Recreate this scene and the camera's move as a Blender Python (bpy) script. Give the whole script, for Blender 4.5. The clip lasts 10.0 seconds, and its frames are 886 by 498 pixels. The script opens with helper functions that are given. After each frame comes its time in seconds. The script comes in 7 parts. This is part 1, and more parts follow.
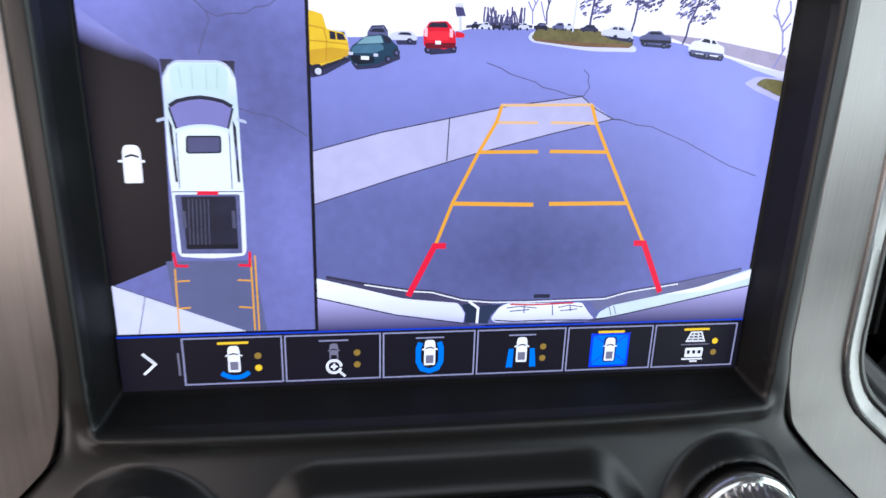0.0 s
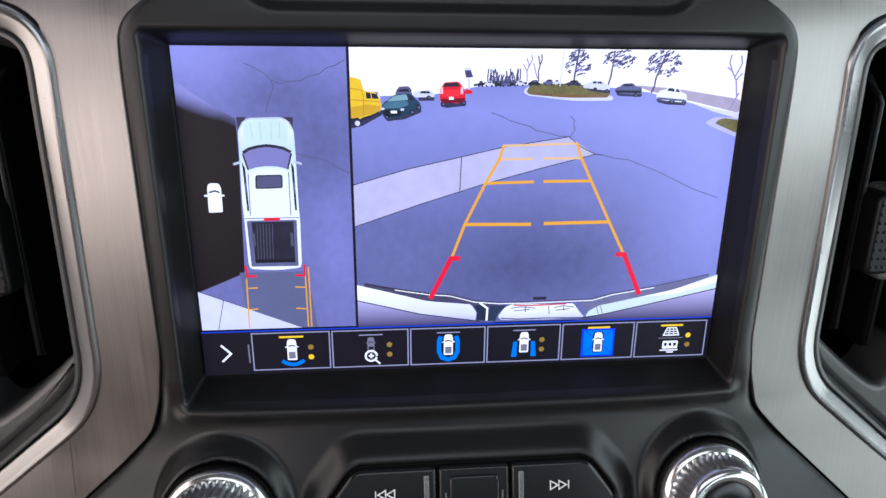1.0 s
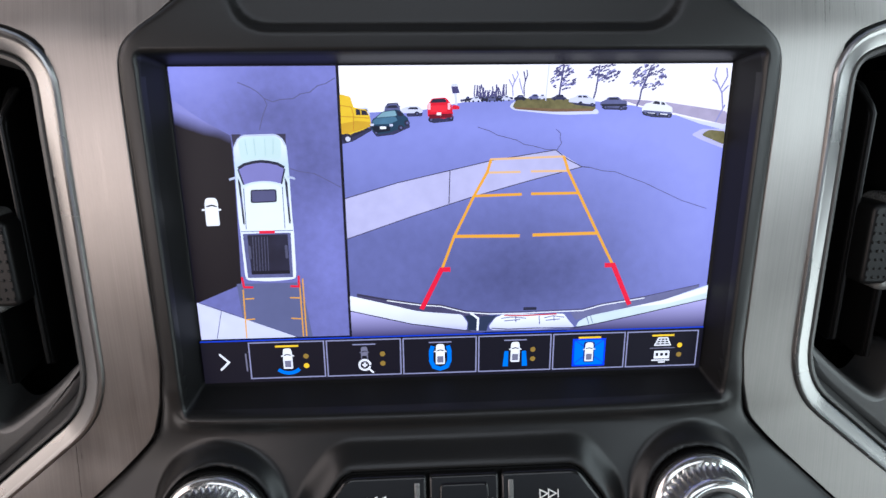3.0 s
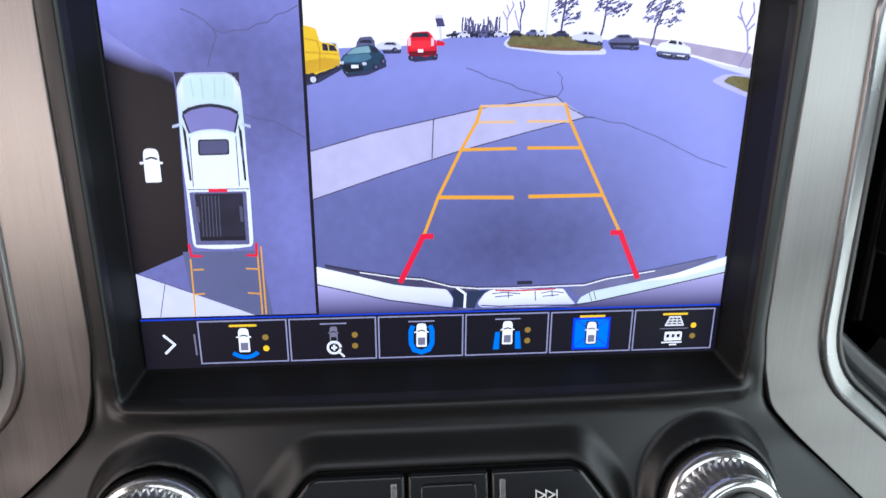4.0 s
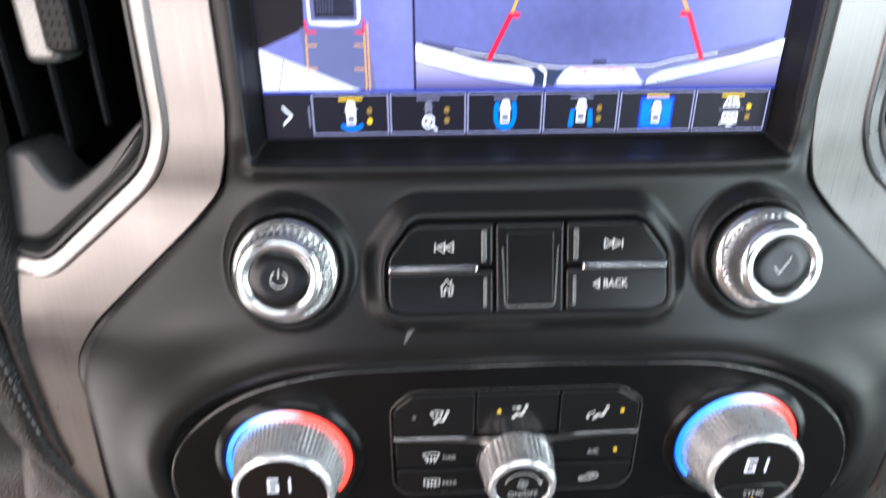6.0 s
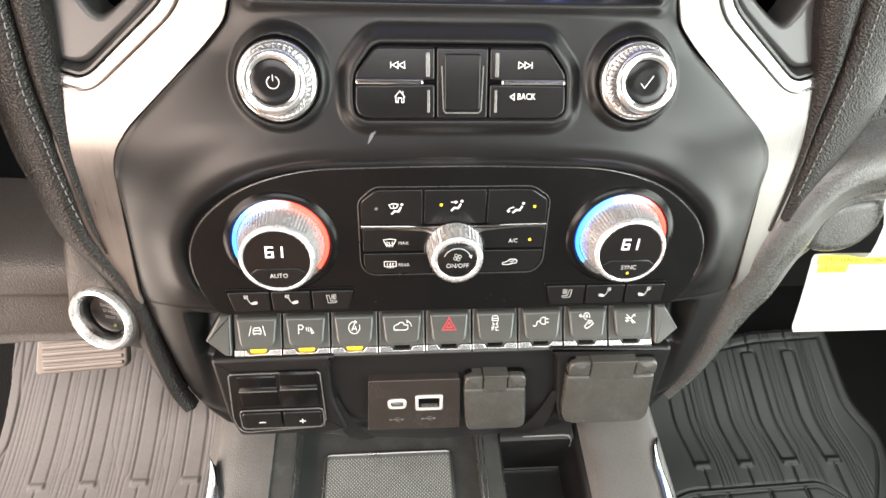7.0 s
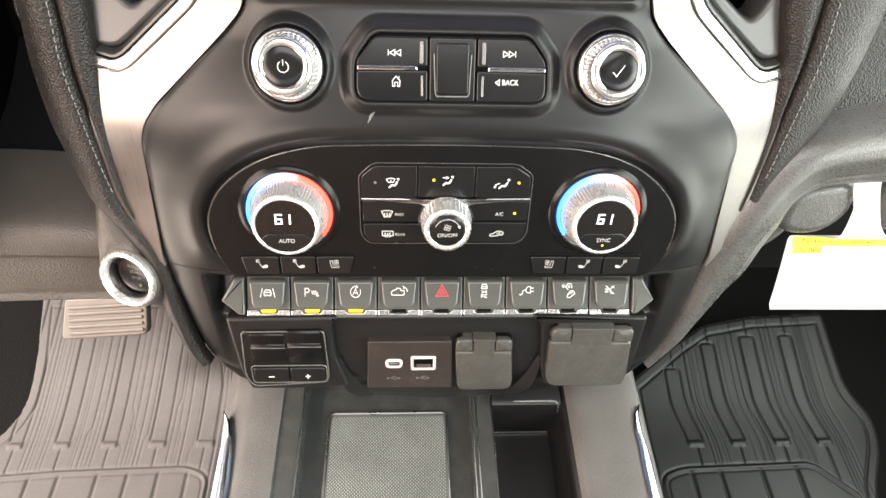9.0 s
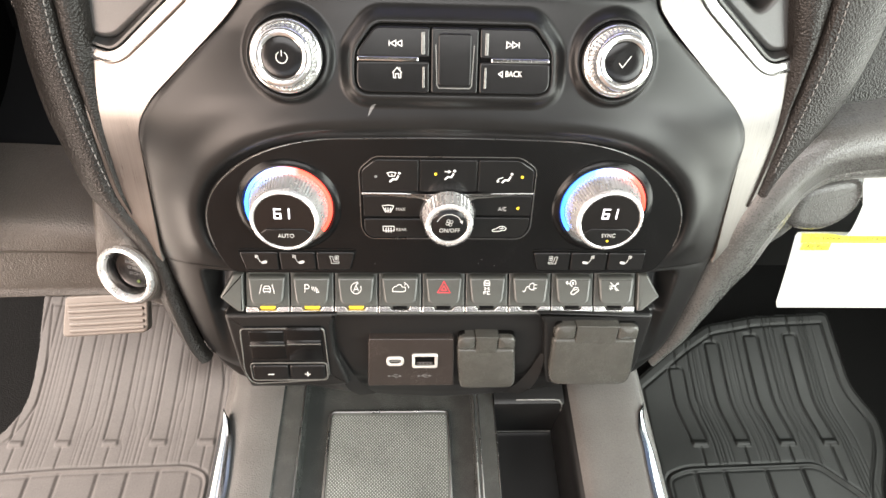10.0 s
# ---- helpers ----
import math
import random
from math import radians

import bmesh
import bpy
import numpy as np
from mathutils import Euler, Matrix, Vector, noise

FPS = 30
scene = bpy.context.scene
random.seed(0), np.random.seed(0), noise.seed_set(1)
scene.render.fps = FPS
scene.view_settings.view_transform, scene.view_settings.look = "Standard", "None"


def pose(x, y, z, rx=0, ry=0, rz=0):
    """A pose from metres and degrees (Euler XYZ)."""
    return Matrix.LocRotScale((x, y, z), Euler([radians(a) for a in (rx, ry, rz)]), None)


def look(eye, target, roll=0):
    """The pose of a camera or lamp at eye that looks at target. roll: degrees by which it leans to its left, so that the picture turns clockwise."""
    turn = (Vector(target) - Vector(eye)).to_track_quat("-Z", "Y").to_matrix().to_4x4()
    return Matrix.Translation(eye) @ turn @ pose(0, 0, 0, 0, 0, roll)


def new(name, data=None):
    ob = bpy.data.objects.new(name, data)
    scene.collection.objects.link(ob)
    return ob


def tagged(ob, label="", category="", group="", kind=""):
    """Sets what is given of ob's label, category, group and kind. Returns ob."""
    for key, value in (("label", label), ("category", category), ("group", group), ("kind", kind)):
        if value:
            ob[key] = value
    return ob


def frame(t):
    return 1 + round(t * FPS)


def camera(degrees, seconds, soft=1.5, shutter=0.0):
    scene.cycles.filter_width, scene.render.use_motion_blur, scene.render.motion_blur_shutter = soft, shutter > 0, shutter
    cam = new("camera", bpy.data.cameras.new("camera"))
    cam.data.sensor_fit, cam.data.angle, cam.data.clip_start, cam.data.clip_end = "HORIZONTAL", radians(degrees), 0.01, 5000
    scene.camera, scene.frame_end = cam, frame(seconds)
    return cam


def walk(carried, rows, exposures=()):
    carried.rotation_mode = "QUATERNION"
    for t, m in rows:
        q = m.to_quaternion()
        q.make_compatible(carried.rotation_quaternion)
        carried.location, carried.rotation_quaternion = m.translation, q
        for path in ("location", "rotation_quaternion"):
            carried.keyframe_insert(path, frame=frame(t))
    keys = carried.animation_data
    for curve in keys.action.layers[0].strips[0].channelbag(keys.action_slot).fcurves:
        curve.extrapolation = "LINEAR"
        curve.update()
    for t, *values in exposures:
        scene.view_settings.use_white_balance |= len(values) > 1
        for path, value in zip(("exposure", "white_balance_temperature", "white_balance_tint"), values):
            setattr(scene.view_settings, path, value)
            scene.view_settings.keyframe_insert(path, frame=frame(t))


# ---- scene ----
# The dashboard's own frame: u to the right, v up the display, w out towards the seats, in millimetres.
LEAN = 20.0
CENTRE = 0.80
cam = camera(71.95, 10.0, soft=1.5, shutter=0.35)
ROWS = [
    (0.0, -25.3, 31.6, 156.3, -8.17, -16.29, 1.67),
    (0.5, -29.2, 38.1, 184.7, -6.81, -16.15, 1.42),
    (1.0, -25.5, 47.5, 192.4, -5.23, -16.67, 0.37),
    (1.5, -22.0, 49.2, 204.1, -3.75, -16.75, 0.03),
    (2.0, -18.0, 49.1, 204.0, -2.94, -16.58, -0.42),
    (2.5, -18.9, 48.5, 201.0, -2.79, -15.98, -0.40),
    (2.7, -17.9, 49.0, 200.1, -2.81, -15.80, -0.38),
    (3.8, -10.6, 41.5, 179.2, -4.61, -16.34, -0.40),
    (4.0, -13.5, 32.4, 172.8, -4.67, -16.08, 0.22),
    (4.5, -15.4, 28.5, 169.2, -5.37, -17.80, 1.19),
    (5.0, -13.6, 21.5, 158.5, -6.09, -19.97, 0.93),
    (5.5, -27.4, 19.0, 197.4, -4.01, -20.96, 0.10),
    (6.0, -37.4, -2.3, 211.8, -2.67, -23.93, -0.17),
    (6.2, -42.4, -25.4, 234.0, -2.10, -25.10, 0.00),
    (6.5, -35.9, -27.0, 274.0, -4.00, -28.00, 1.00),
    (6.8, -31.8, -21.0, 294.0, -4.90, -29.60, 1.50),
    (7.3, -29.2, -16.2, 306.6, -5.57, -30.61, 1.85),
    (7.5, -26.3, -13.3, 313.0, -5.27, -30.85, 2.04),
    (8.0, -24.2, -6.7, 331.5, -4.29, -31.01, 2.11),
    (8.5, -22.2, -6.4, 334.6, -3.76, -31.39, 1.99),
    (9.0, -21.0, -8.7, 333.3, -3.71, -31.52, 2.05),
    (9.5, -20.1, -11.9, 331.3, -3.60, -31.66, 2.11),
    (10.0, -20.2, -13.8, 329.3, -3.42, -31.58, 1.98),
]
TIPPED = pose(0, 0, CENTRE, -LEAN)
walk(cam, [(t, TIPPED @ pose(u / 1000, -w / 1000, v / 1000, 90 + pitch, 0, yaw) @ pose(0, 0, 0, 0, 0, roll))
           for t, u, v, w, yaw, pitch, roll in ROWS],
     exposures=[(0.0, -0.62, 5750, 10), (4.0, -0.62, 5750, 10), (5.0, -0.48, 5700, 10), (5.5, -0.26, 5650, 10), (6.0, 0.17, 5700, 10), (7.3, 1.12, 6600, 11), (10.0, 1.12, 6600, 11)])

# ---- daylight ----
world = bpy.data.worlds.new("sky")
scene.world = world
world.use_nodes = True
wn = world.node_tree.nodes
sky = wn.new("ShaderNodeTexSky")
sky.sky_type, sky.sun_disc, sky.sun_elevation, sky.sun_rotation = "NISHITA", False, radians(55), radians(-103)
sky.dust_density, sky.ozone_density = 4.0, 0.6
wn["Background"].inputs["Strength"].default_value = 0.12
world.node_tree.links.new(sky.outputs["Color"], wn["Background"].inputs["Color"])
sun_data = bpy.data.lights.new("sun", "SUN")
sun_data.energy, sun_data.angle, sun_data.color = 4.6, radians(14), (1.0, 0.94, 0.87)
sun = new("sun", sun_data)
sun.matrix_world = look((-2.0, -0.45, 3.0), (0, 0, 0))


def window_light(name, eye, target, width, height, power, color=(1, 1, 1)):
    """The sky's light in a window's or open door's opening, or added fill."""
    lamp = bpy.data.lights.new(name, "AREA")
    lamp.shape, lamp.size, lamp.size_y, lamp.energy, lamp.color = "RECTANGLE", width, height, power, color
    ob = new(name, lamp)
    ob.matrix_world = look(eye, target)
    return ob


window_light("windscreen_light", (0.0, 0.50, 1.28), (0, -0.35, 0.75), 1.4, 0.6, 2.4, (1.0, 0.99, 0.95))
window_light("driver_window_light", (-0.95, -0.40, 1.08), (0.0, -0.1, 0.85), 1.2, 0.70, 10.5, (1.0, 0.78, 0.63))
window_light("driver_rear_window_light", (-0.93, -1.45, 1.14), (0.0, -0.3, 0.85), 0.75, 0.46, 8.0, (1.0, 0.80, 0.68))
window_light("driver_door_light", (-0.95, -0.35, 0.20), (0.0, -0.1, 0.24), 1.1, 0.42, 6.0, (1.0, 0.83, 0.70))
window_light("passenger_window_light", (0.92, -0.45, 1.16), (0.0, -0.3, 0.8), 1.3, 0.5, 11.5, (0.94, 1.0, 0.91))
window_light("passenger_rear_window_light", (0.93, -1.45, 1.14), (0.0, -0.3, 0.85), 0.75, 0.46, 5.0, (0.96, 1.0, 0.95))
# Added fill low on the passenger side, in front of the closed door.
window_light("passenger_low_fill", (0.92, -0.35, 0.52), (0.0, -0.3, 0.62), 1.2, 0.32, 5.5, (0.94, 1.0, 0.91))
window_light("rear_window_light", (0.0, -1.88, 1.27), (0.0, 0.0, 0.8), 1.4, 0.34, 0.9, (1.0, 0.98, 0.94))
window_light("sunroof_light", (0.0, -0.72, 1.49), (0.0, -0.72, 0.0), 0.8, 0.6, 4.5, (1.0, 0.98, 0.93))


# ---- materials ----
def srgb(r, g, b):
    return tuple((c / 255 / 12.92) if c < 10 else ((c / 255 + 0.055) / 1.055) ** 2.4 for c in (r, g, b))


def shader(name):
    m = bpy.data.materials.new(name)
    m.use_nodes = True
    return m, m.node_tree.nodes, m.node_tree.links, m.node_tree.nodes["Principled BSDF"]


def coords(nodes, links, scale=(1, 1, 1)):
    tc, mp = nodes.new("ShaderNodeTexCoord"), nodes.new("ShaderNodeMapping")
    mp.inputs["Scale"].default_value = scale
    links.new(tc.outputs["Object"], mp.inputs["Vector"])
    return mp.outputs["Vector"]


def noise_node(nodes, links, vector, scale, detail=3.0):
    n = nodes.new("ShaderNodeTexNoise")
    n.inputs["Scale"].default_value, n.inputs["Detail"].default_value = scale, detail
    links.new(vector, n.inputs["Vector"])
    return n.outputs["Fac"]


def ranged(nodes, links, fac, lo, hi):
    r = nodes.new("ShaderNodeMapRange")
    r.inputs["From Min"].default_value, r.inputs["From Max"].default_value = 0.3, 0.7
    r.inputs["To Min"].default_value, r.inputs["To Max"].default_value = lo, hi
    links.new(fac, r.inputs["Value"])
    return r.outputs["Result"]


def surface(name, color, rough=0.4, metal=0.0, grain=2500.0, bump=0.05, depth=0.0002, wear=0.12, tint=0.2, coat=0.0,
            specular=0.5, stretch=(1, 1, 1), cells=0.0):
    """A plain surface with fine relief, and gloss and tone that vary broadly and finely."""
    m, nodes, links, p = shader(name)
    vec = coords(nodes, links, stretch)
    broad = noise_node(nodes, links, coords(nodes, links), 35.0, 4.0)
    fine = noise_node(nodes, links, vec, grain, 2.0)
    mix = nodes.new("ShaderNodeMix")
    mix.data_type = "RGBA"
    mix.inputs[6].default_value = (*[c * (1 - tint) for c in color], 1)
    mix.inputs[7].default_value = (*[min(1, c * (1 + tint)) for c in color], 1)
    add = nodes.new("ShaderNodeMath")
    add.operation = "MULTIPLY_ADD"
    links.new(fine, add.inputs[0])
    add.inputs[1].default_value = 0.5
    half = nodes.new("ShaderNodeMath")
    half.operation = "MULTIPLY"
    half.inputs[1].default_value = 0.5
    links.new(broad, half.inputs[0])
    links.new(half.outputs[0], add.inputs[2])
    links.new(ranged(nodes, links, add.outputs[0], 0, 1), mix.inputs[0])
    links.new(mix.outputs[2], p.inputs["Base Color"])
    links.new(ranged(nodes, links, add.outputs[0], max(0.02, rough - wear), rough + wear), p.inputs["Roughness"])
    p.inputs["Metallic"].default_value, p.inputs["Coat Weight"].default_value = metal, coat
    p.inputs["Specular IOR Level"].default_value, p.inputs["Coat Roughness"].default_value = specular, 0.15
    if bump:
        height = fine
        if cells:
            vor = nodes.new("ShaderNodeTexVoronoi")
            vor.inputs["Scale"].default_value = cells
            links.new(vec, vor.inputs["Vector"])
            height = vor.outputs["Distance"]
        b = nodes.new("ShaderNodeBump")
        b.inputs["Strength"].default_value, b.inputs["Distance"].default_value = bump, depth
        links.new(height, b.inputs["Height"])
        links.new(b.outputs["Normal"], p.inputs["Normal"])
    return m


SCREEN = 1.74  # brightness of the display


def lit(name, color, strength=1.0, tone=0.0, grain=150.0, rough=0.35):
    """A part of a display or a lamp: dark glass that gives off its own colour."""
    m, nodes, links, p = shader(name)
    p.inputs["Base Color"].default_value, p.inputs["Roughness"].default_value = (0.004, 0.004, 0.005, 1), rough
    p.inputs["Specular IOR Level"].default_value = 0.25
    p.inputs["Emission Strength"].default_value = strength * (SCREEN if name.startswith("display") else 1.0)
    if tone:
        vec = coords(nodes, links)
        a, b = noise_node(nodes, links, vec, grain, 4.0), noise_node(nodes, links, vec, grain * 0.22, 3.0)
        mean = nodes.new("ShaderNodeMath")
        mean.operation = "ADD"
        links.new(a, mean.inputs[0])
        links.new(b, mean.inputs[1])
        half = nodes.new("ShaderNodeMath")
        half.operation, half.inputs[1].default_value = "MULTIPLY", 0.5
        links.new(mean.outputs[0], half.inputs[0])
        mix = nodes.new("ShaderNodeMix")
        mix.data_type = "RGBA"
        mix.inputs[6].default_value = (*[c * (1 - tone) for c in color], 1)
        mix.inputs[7].default_value = (*[c * (1 + tone) for c in color], 1)
        links.new(ranged(nodes, links, half.outputs[0], 0, 1), mix.inputs[0])
        links.new(mix.outputs[2], p.inputs["Emission Color"])
    else:
        p.inputs["Emission Color"].default_value = (*color, 1)
    return m


def ramp_light(name, stops, axis, strength=1.0, tone=0.0, grain=120.0):
    """Light whose colour runs along one axis of the thing's own box."""
    m, nodes, links, p = shader(name)
    tc, sep, ramp = nodes.new("ShaderNodeTexCoord"), nodes.new("ShaderNodeSeparateXYZ"), nodes.new("ShaderNodeValToRGB")
    links.new(tc.outputs["Generated"], sep.inputs[0])
    value = sep.outputs[axis]
    if tone:
        n = noise_node(nodes, links, coords(nodes, links), grain, 4.0)
        warp = nodes.new("ShaderNodeMath")
        warp.operation, warp.inputs[1].default_value = "MULTIPLY_ADD", tone
        links.new(n, warp.inputs[0])
        links.new(value, warp.inputs[2])
        value = warp.outputs[0]
    links.new(value, ramp.inputs["Fac"])
    while len(ramp.color_ramp.elements) < len(stops):
        ramp.color_ramp.elements.new(0.5)
    for e, (at, color) in zip(ramp.color_ramp.elements, stops):
        e.position, e.color = at, (*color, 1)
    links.new(ramp.outputs["Color"], p.inputs["Emission Color"])
    p.inputs["Emission Strength"].default_value = strength * (SCREEN if name.startswith("display") else 1.0)
    p.inputs["Roughness"].default_value = 0.35
    p.inputs["Base Color"].default_value, p.inputs["Specular IOR Level"].default_value = (0.004, 0.004, 0.005, 1), 0.25
    return m


def field_light(name, dark, light, base, slope, blobs, tone=0.15, grain=60.0):
    """A picture's soft tones: slopes across it, soft patches (amount, place, reach) and clouding, between two colours."""
    m, nodes, links, p = shader(name)
    vec = coords(nodes, links, (1000, 1000, 1000))
    sep = nodes.new("ShaderNodeSeparateXYZ")
    links.new(vec, sep.inputs[0])

    def calc(op, a, b, c=0.0):
        n = nodes.new("ShaderNodeMath")
        n.operation = op
        for k, x in enumerate((a, b, c)):
            if isinstance(x, (int, float)):
                n.inputs[k].default_value = x
            else:
                links.new(x, n.inputs[k])
        return n.outputs[0]

    u, v = sep.outputs[0], sep.outputs[1]
    value = calc("MULTIPLY_ADD", v, slope[1], calc("MULTIPLY_ADD", u, slope[0], base))
    for amount, u0, v0, ru, rv in blobs:
        x, y = calc("MULTIPLY", calc("SUBTRACT", u, u0), 1 / ru), calc("MULTIPLY", calc("SUBTRACT", v, v0), 1 / rv)
        r2 = calc("MULTIPLY_ADD", x, x, calc("MULTIPLY", y, y))
        value = calc("MULTIPLY_ADD", calc("POWER", 0.368, r2), amount, value)
    cloud = calc("ADD", noise_node(nodes, links, coords(nodes, links), grain, 5.0), noise_node(nodes, links, coords(nodes, links), grain * 6, 3.0))
    value = calc("MULTIPLY_ADD", calc("SUBTRACT", cloud, 1.0), tone, value)
    ramp = nodes.new("ShaderNodeValToRGB")
    links.new(value, ramp.inputs["Fac"])
    ramp.color_ramp.elements[0].color, ramp.color_ramp.elements[1].color = (*dark, 1), (*light, 1)
    links.new(ramp.outputs["Color"], p.inputs["Emission Color"])
    p.inputs["Emission Strength"].default_value = SCREEN
    p.inputs["Base Color"].default_value, p.inputs["Roughness"].default_value = (0.004, 0.004, 0.005, 1), 0.35
    p.inputs["Specular IOR Level"].default_value = 0.25
    return m


SOFT_BLACK = surface("soft_black_plastic", (0.0085, 0.0085, 0.0085), 0.34, grain=3500, bump=0.10, depth=0.0001, wear=0.05, specular=0.34)
SATIN_BLACK = surface("satin_black_panel", (0.0040, 0.0040, 0.0042), 0.24, grain=3000, bump=0.03, depth=0.0001, wear=0.06, specular=0.24)
KEY_BLACK = surface("key_black_plastic", (0.0070, 0.0070, 0.0072), 0.19, grain=3000, bump=0.05, depth=0.0001, wear=0.05, specular=0.36)
KEY_GREY = surface("key_grey_plastic", (0.068, 0.071, 0.066), 0.19, grain=3000, bump=0.05, depth=0.0001, wear=0.06)
PORT_BROWN = surface("port_dark_brown_plastic", (0.026, 0.021, 0.019), 0.24, grain=2500, bump=0.05, wear=0.06)
PORT_METAL = surface("pale_port_metal", (0.66, 0.64, 0.62), 0.40, 0.6, grain=2500, bump=0.03, wear=0.06, tint=0.06)
LID_BLACK = surface("lid_black_plastic", (0.048, 0.047, 0.042), 0.24, grain=2200, bump=0.10, depth=0.0002, wear=0.09)
BRUSHED = surface("brushed_aluminium", (0.228, 0.216, 0.207), 0.36, 1.0, grain=1.0, bump=0.17, depth=0.00012, wear=0.10, tint=0.18,
                  stretch=(3600, 22, 60))
brushed_nodes = BRUSHED.node_tree.nodes
grain_way = brushed_nodes.new("ShaderNodeTangent")
grain_way.direction_type, grain_way.uv_map = "UV_MAP", "across"
BRUSHED.node_tree.links.new(grain_way.outputs["Tangent"], brushed_nodes["Principled BSDF"].inputs["Tangent"])
brushed_nodes["Principled BSDF"].inputs["Anisotropic"].default_value = 0.55
SATIN_CHROME = surface("satin_chrome", (0.60, 0.59, 0.58), 0.24, 1.0, grain=30, bump=0.0, wear=0.03, tint=0.04)
RING_CHROME = surface("satin_silver_ring", (0.36, 0.355, 0.35), 0.28, 1.0, grain=30, bump=0.0, wear=0.03, tint=0.05)
ACCENT = surface("blue_grey_chrome", (0.42, 0.46, 0.50), 0.16, 1.0, grain=40, bump=0.0, wear=0.04, tint=0.1)
CROWN = surface("satin_silver", (0.74, 0.735, 0.73), 0.27, 0.72, grain=200, bump=0.0, wear=0.05, tint=0.06)
SMOOTH_GREY = surface("satin_grey_black_plastic", (0.040, 0.042, 0.040), 0.26, grain=2500, bump=0.03, depth=0.0001, wear=0.06)
CHROME = surface("bright_chrome", (0.88, 0.87, 0.86), 0.09, 1.0, grain=40, bump=0.0, wear=0.03, tint=0.05)
CRYSTAL = surface("faceted_silver_plastic", (0.64, 0.64, 0.63), 0.17, 0.9, grain=900, bump=0.0, wear=0.05, tint=0.05)
GREY_TRIM = surface("satin_grey_plastic", (0.18, 0.18, 0.17), 0.27, 0.5, grain=2500, bump=0.05, wear=0.06)
# Near black: dark parts, and slabs that stand for unlit space.
DARK = surface("dark_plastic_and_void", (0.002, 0.002, 0.002), 0.6, grain=1500, bump=0.10, wear=0.1, specular=0.08)
VENT_BLACK = surface("vent_black_plastic", (0.005, 0.005, 0.005), 0.34, grain=1800, bump=0.1, wear=0.06, specular=0.22)
VENT_GREY = surface("satin_dark_grey_plastic", (0.066, 0.066, 0.065), 0.33, 0.4, grain=2500, bump=0.05, wear=0.05)
LEATHER = surface("grained_black_leather", (0.016, 0.0143, 0.013), 0.35, grain=900, bump=1.0, depth=0.0004, wear=0.09, cells=850, specular=0.27)
VINYL = surface("grained_grey_black_vinyl", (0.066, 0.066, 0.063), 0.29, grain=900, bump=0.9, depth=0.00015, wear=0.09, cells=900, specular=0.6)
KNEE = surface("moulded_black_plastic", (0.050, 0.043, 0.037), 0.38, grain=900, bump=0.8, depth=0.00035, wear=0.08, cells=950)
CONSOLE = surface("grained_console_plastic", (0.098, 0.093, 0.088), 0.36, grain=900, bump=0.7, depth=0.0003, wear=0.10, cells=1000)
THREAD = surface("grey_thread", (0.16, 0.155, 0.15), 0.7, grain=6000, bump=0.3)
RUBBER = surface("black_rubber", (0.010, 0.0104, 0.0100), 0.40, grain=500, bump=0.20, depth=0.0004, wear=0.08, tint=0.25, specular=0.25)
# Paler copy of the black rubber: the door's daylight put into its colour.
LIT_RUBBER = surface("lit_black_rubber", (0.060, 0.055, 0.053), 0.60, grain=420, bump=0.2, depth=0.0004, wear=0.08, tint=0.18, specular=0.25)
MAT_BASE = surface("dark_grey_rubber", (0.080, 0.086, 0.080), 0.42, grain=900, bump=0.3, depth=0.0004, cells=780)
# Paler copy of the mat's rubber: the studs' glints put into the colour.
GLINT_RUBBER = surface("glint_grey_rubber", (0.30, 0.315, 0.30), 0.34, grain=900, bump=0.3, depth=0.0004, cells=780)
CARPET = surface("black_carpet", (0.005, 0.005, 0.005), 0.95, grain=700, bump=0.8, depth=0.002, specular=0.08)
PAINT = surface("white_print", (0.70, 0.70, 0.68), 0.5, bump=0.0, tint=0.05)
LEGEND = surface("pale_grey_print", (0.40, 0.40, 0.39), 0.5, bump=0.0, tint=0.08)
GREY_PRINT = surface("grey_print", (0.12, 0.12, 0.12), 0.5, bump=0.0, tint=0.1)
RED_PRINT = surface("red_print", (0.60, 0.02, 0.035), 0.45, bump=0.0, tint=0.1)
PAPER = surface("white_card", (0.86, 0.86, 0.84), 0.6, grain=800, bump=0.05, tint=0.03)
YELLOW_INK = surface("yellow_ink", (0.85, 0.80, 0.05), 0.55, bump=0.0, tint=0.05)
DARK_INK = surface("olive_ink", (0.05, 0.048, 0.008), 0.55, bump=0.0, tint=0.05)
PEDAL_RUBBER = surface("worn_brown_rubber", (0.105, 0.088, 0.076), 0.5, grain=900, bump=0.2, tint=0.25)
# Colours of the unseen bounce slabs, chosen for what the metal trim reflects.
BOUNCE_LOW_GREY = surface("bounce_low_grey", (0.24, 0.23, 0.22), 0.85, grain=700, bump=0.4)
BOUNCE_BROWN = surface("bounce_brown", (0.42, 0.30, 0.235), 0.55, grain=700, bump=0.4)
BOUNCE_BACK_GREY = surface("bounce_back_grey", (0.20, 0.20, 0.185), 0.55, grain=700, bump=0.4)
# Darker, duller copy of the soft black plastic; shade put into the colour.
SHADED_BLACK = surface("shaded_matt_black", (0.0065, 0.0065, 0.0068), 0.52, grain=3500, bump=0.12, depth=0.0001, wear=0.05, specular=0.22)
HEADLINER = surface("grey_cloth", (0.055, 0.053, 0.05), 0.9, grain=900, bump=0.3)
ASPHALT = surface("grey_asphalt", (0.09, 0.09, 0.09), 0.9, grain=60, bump=0.4)
AMBER = lit("amber_lamp", (1.0, 0.64, 0.03), 1.3)
DIGIT = lit("white_digit", (1.0, 0.97, 1.0), 1.3)
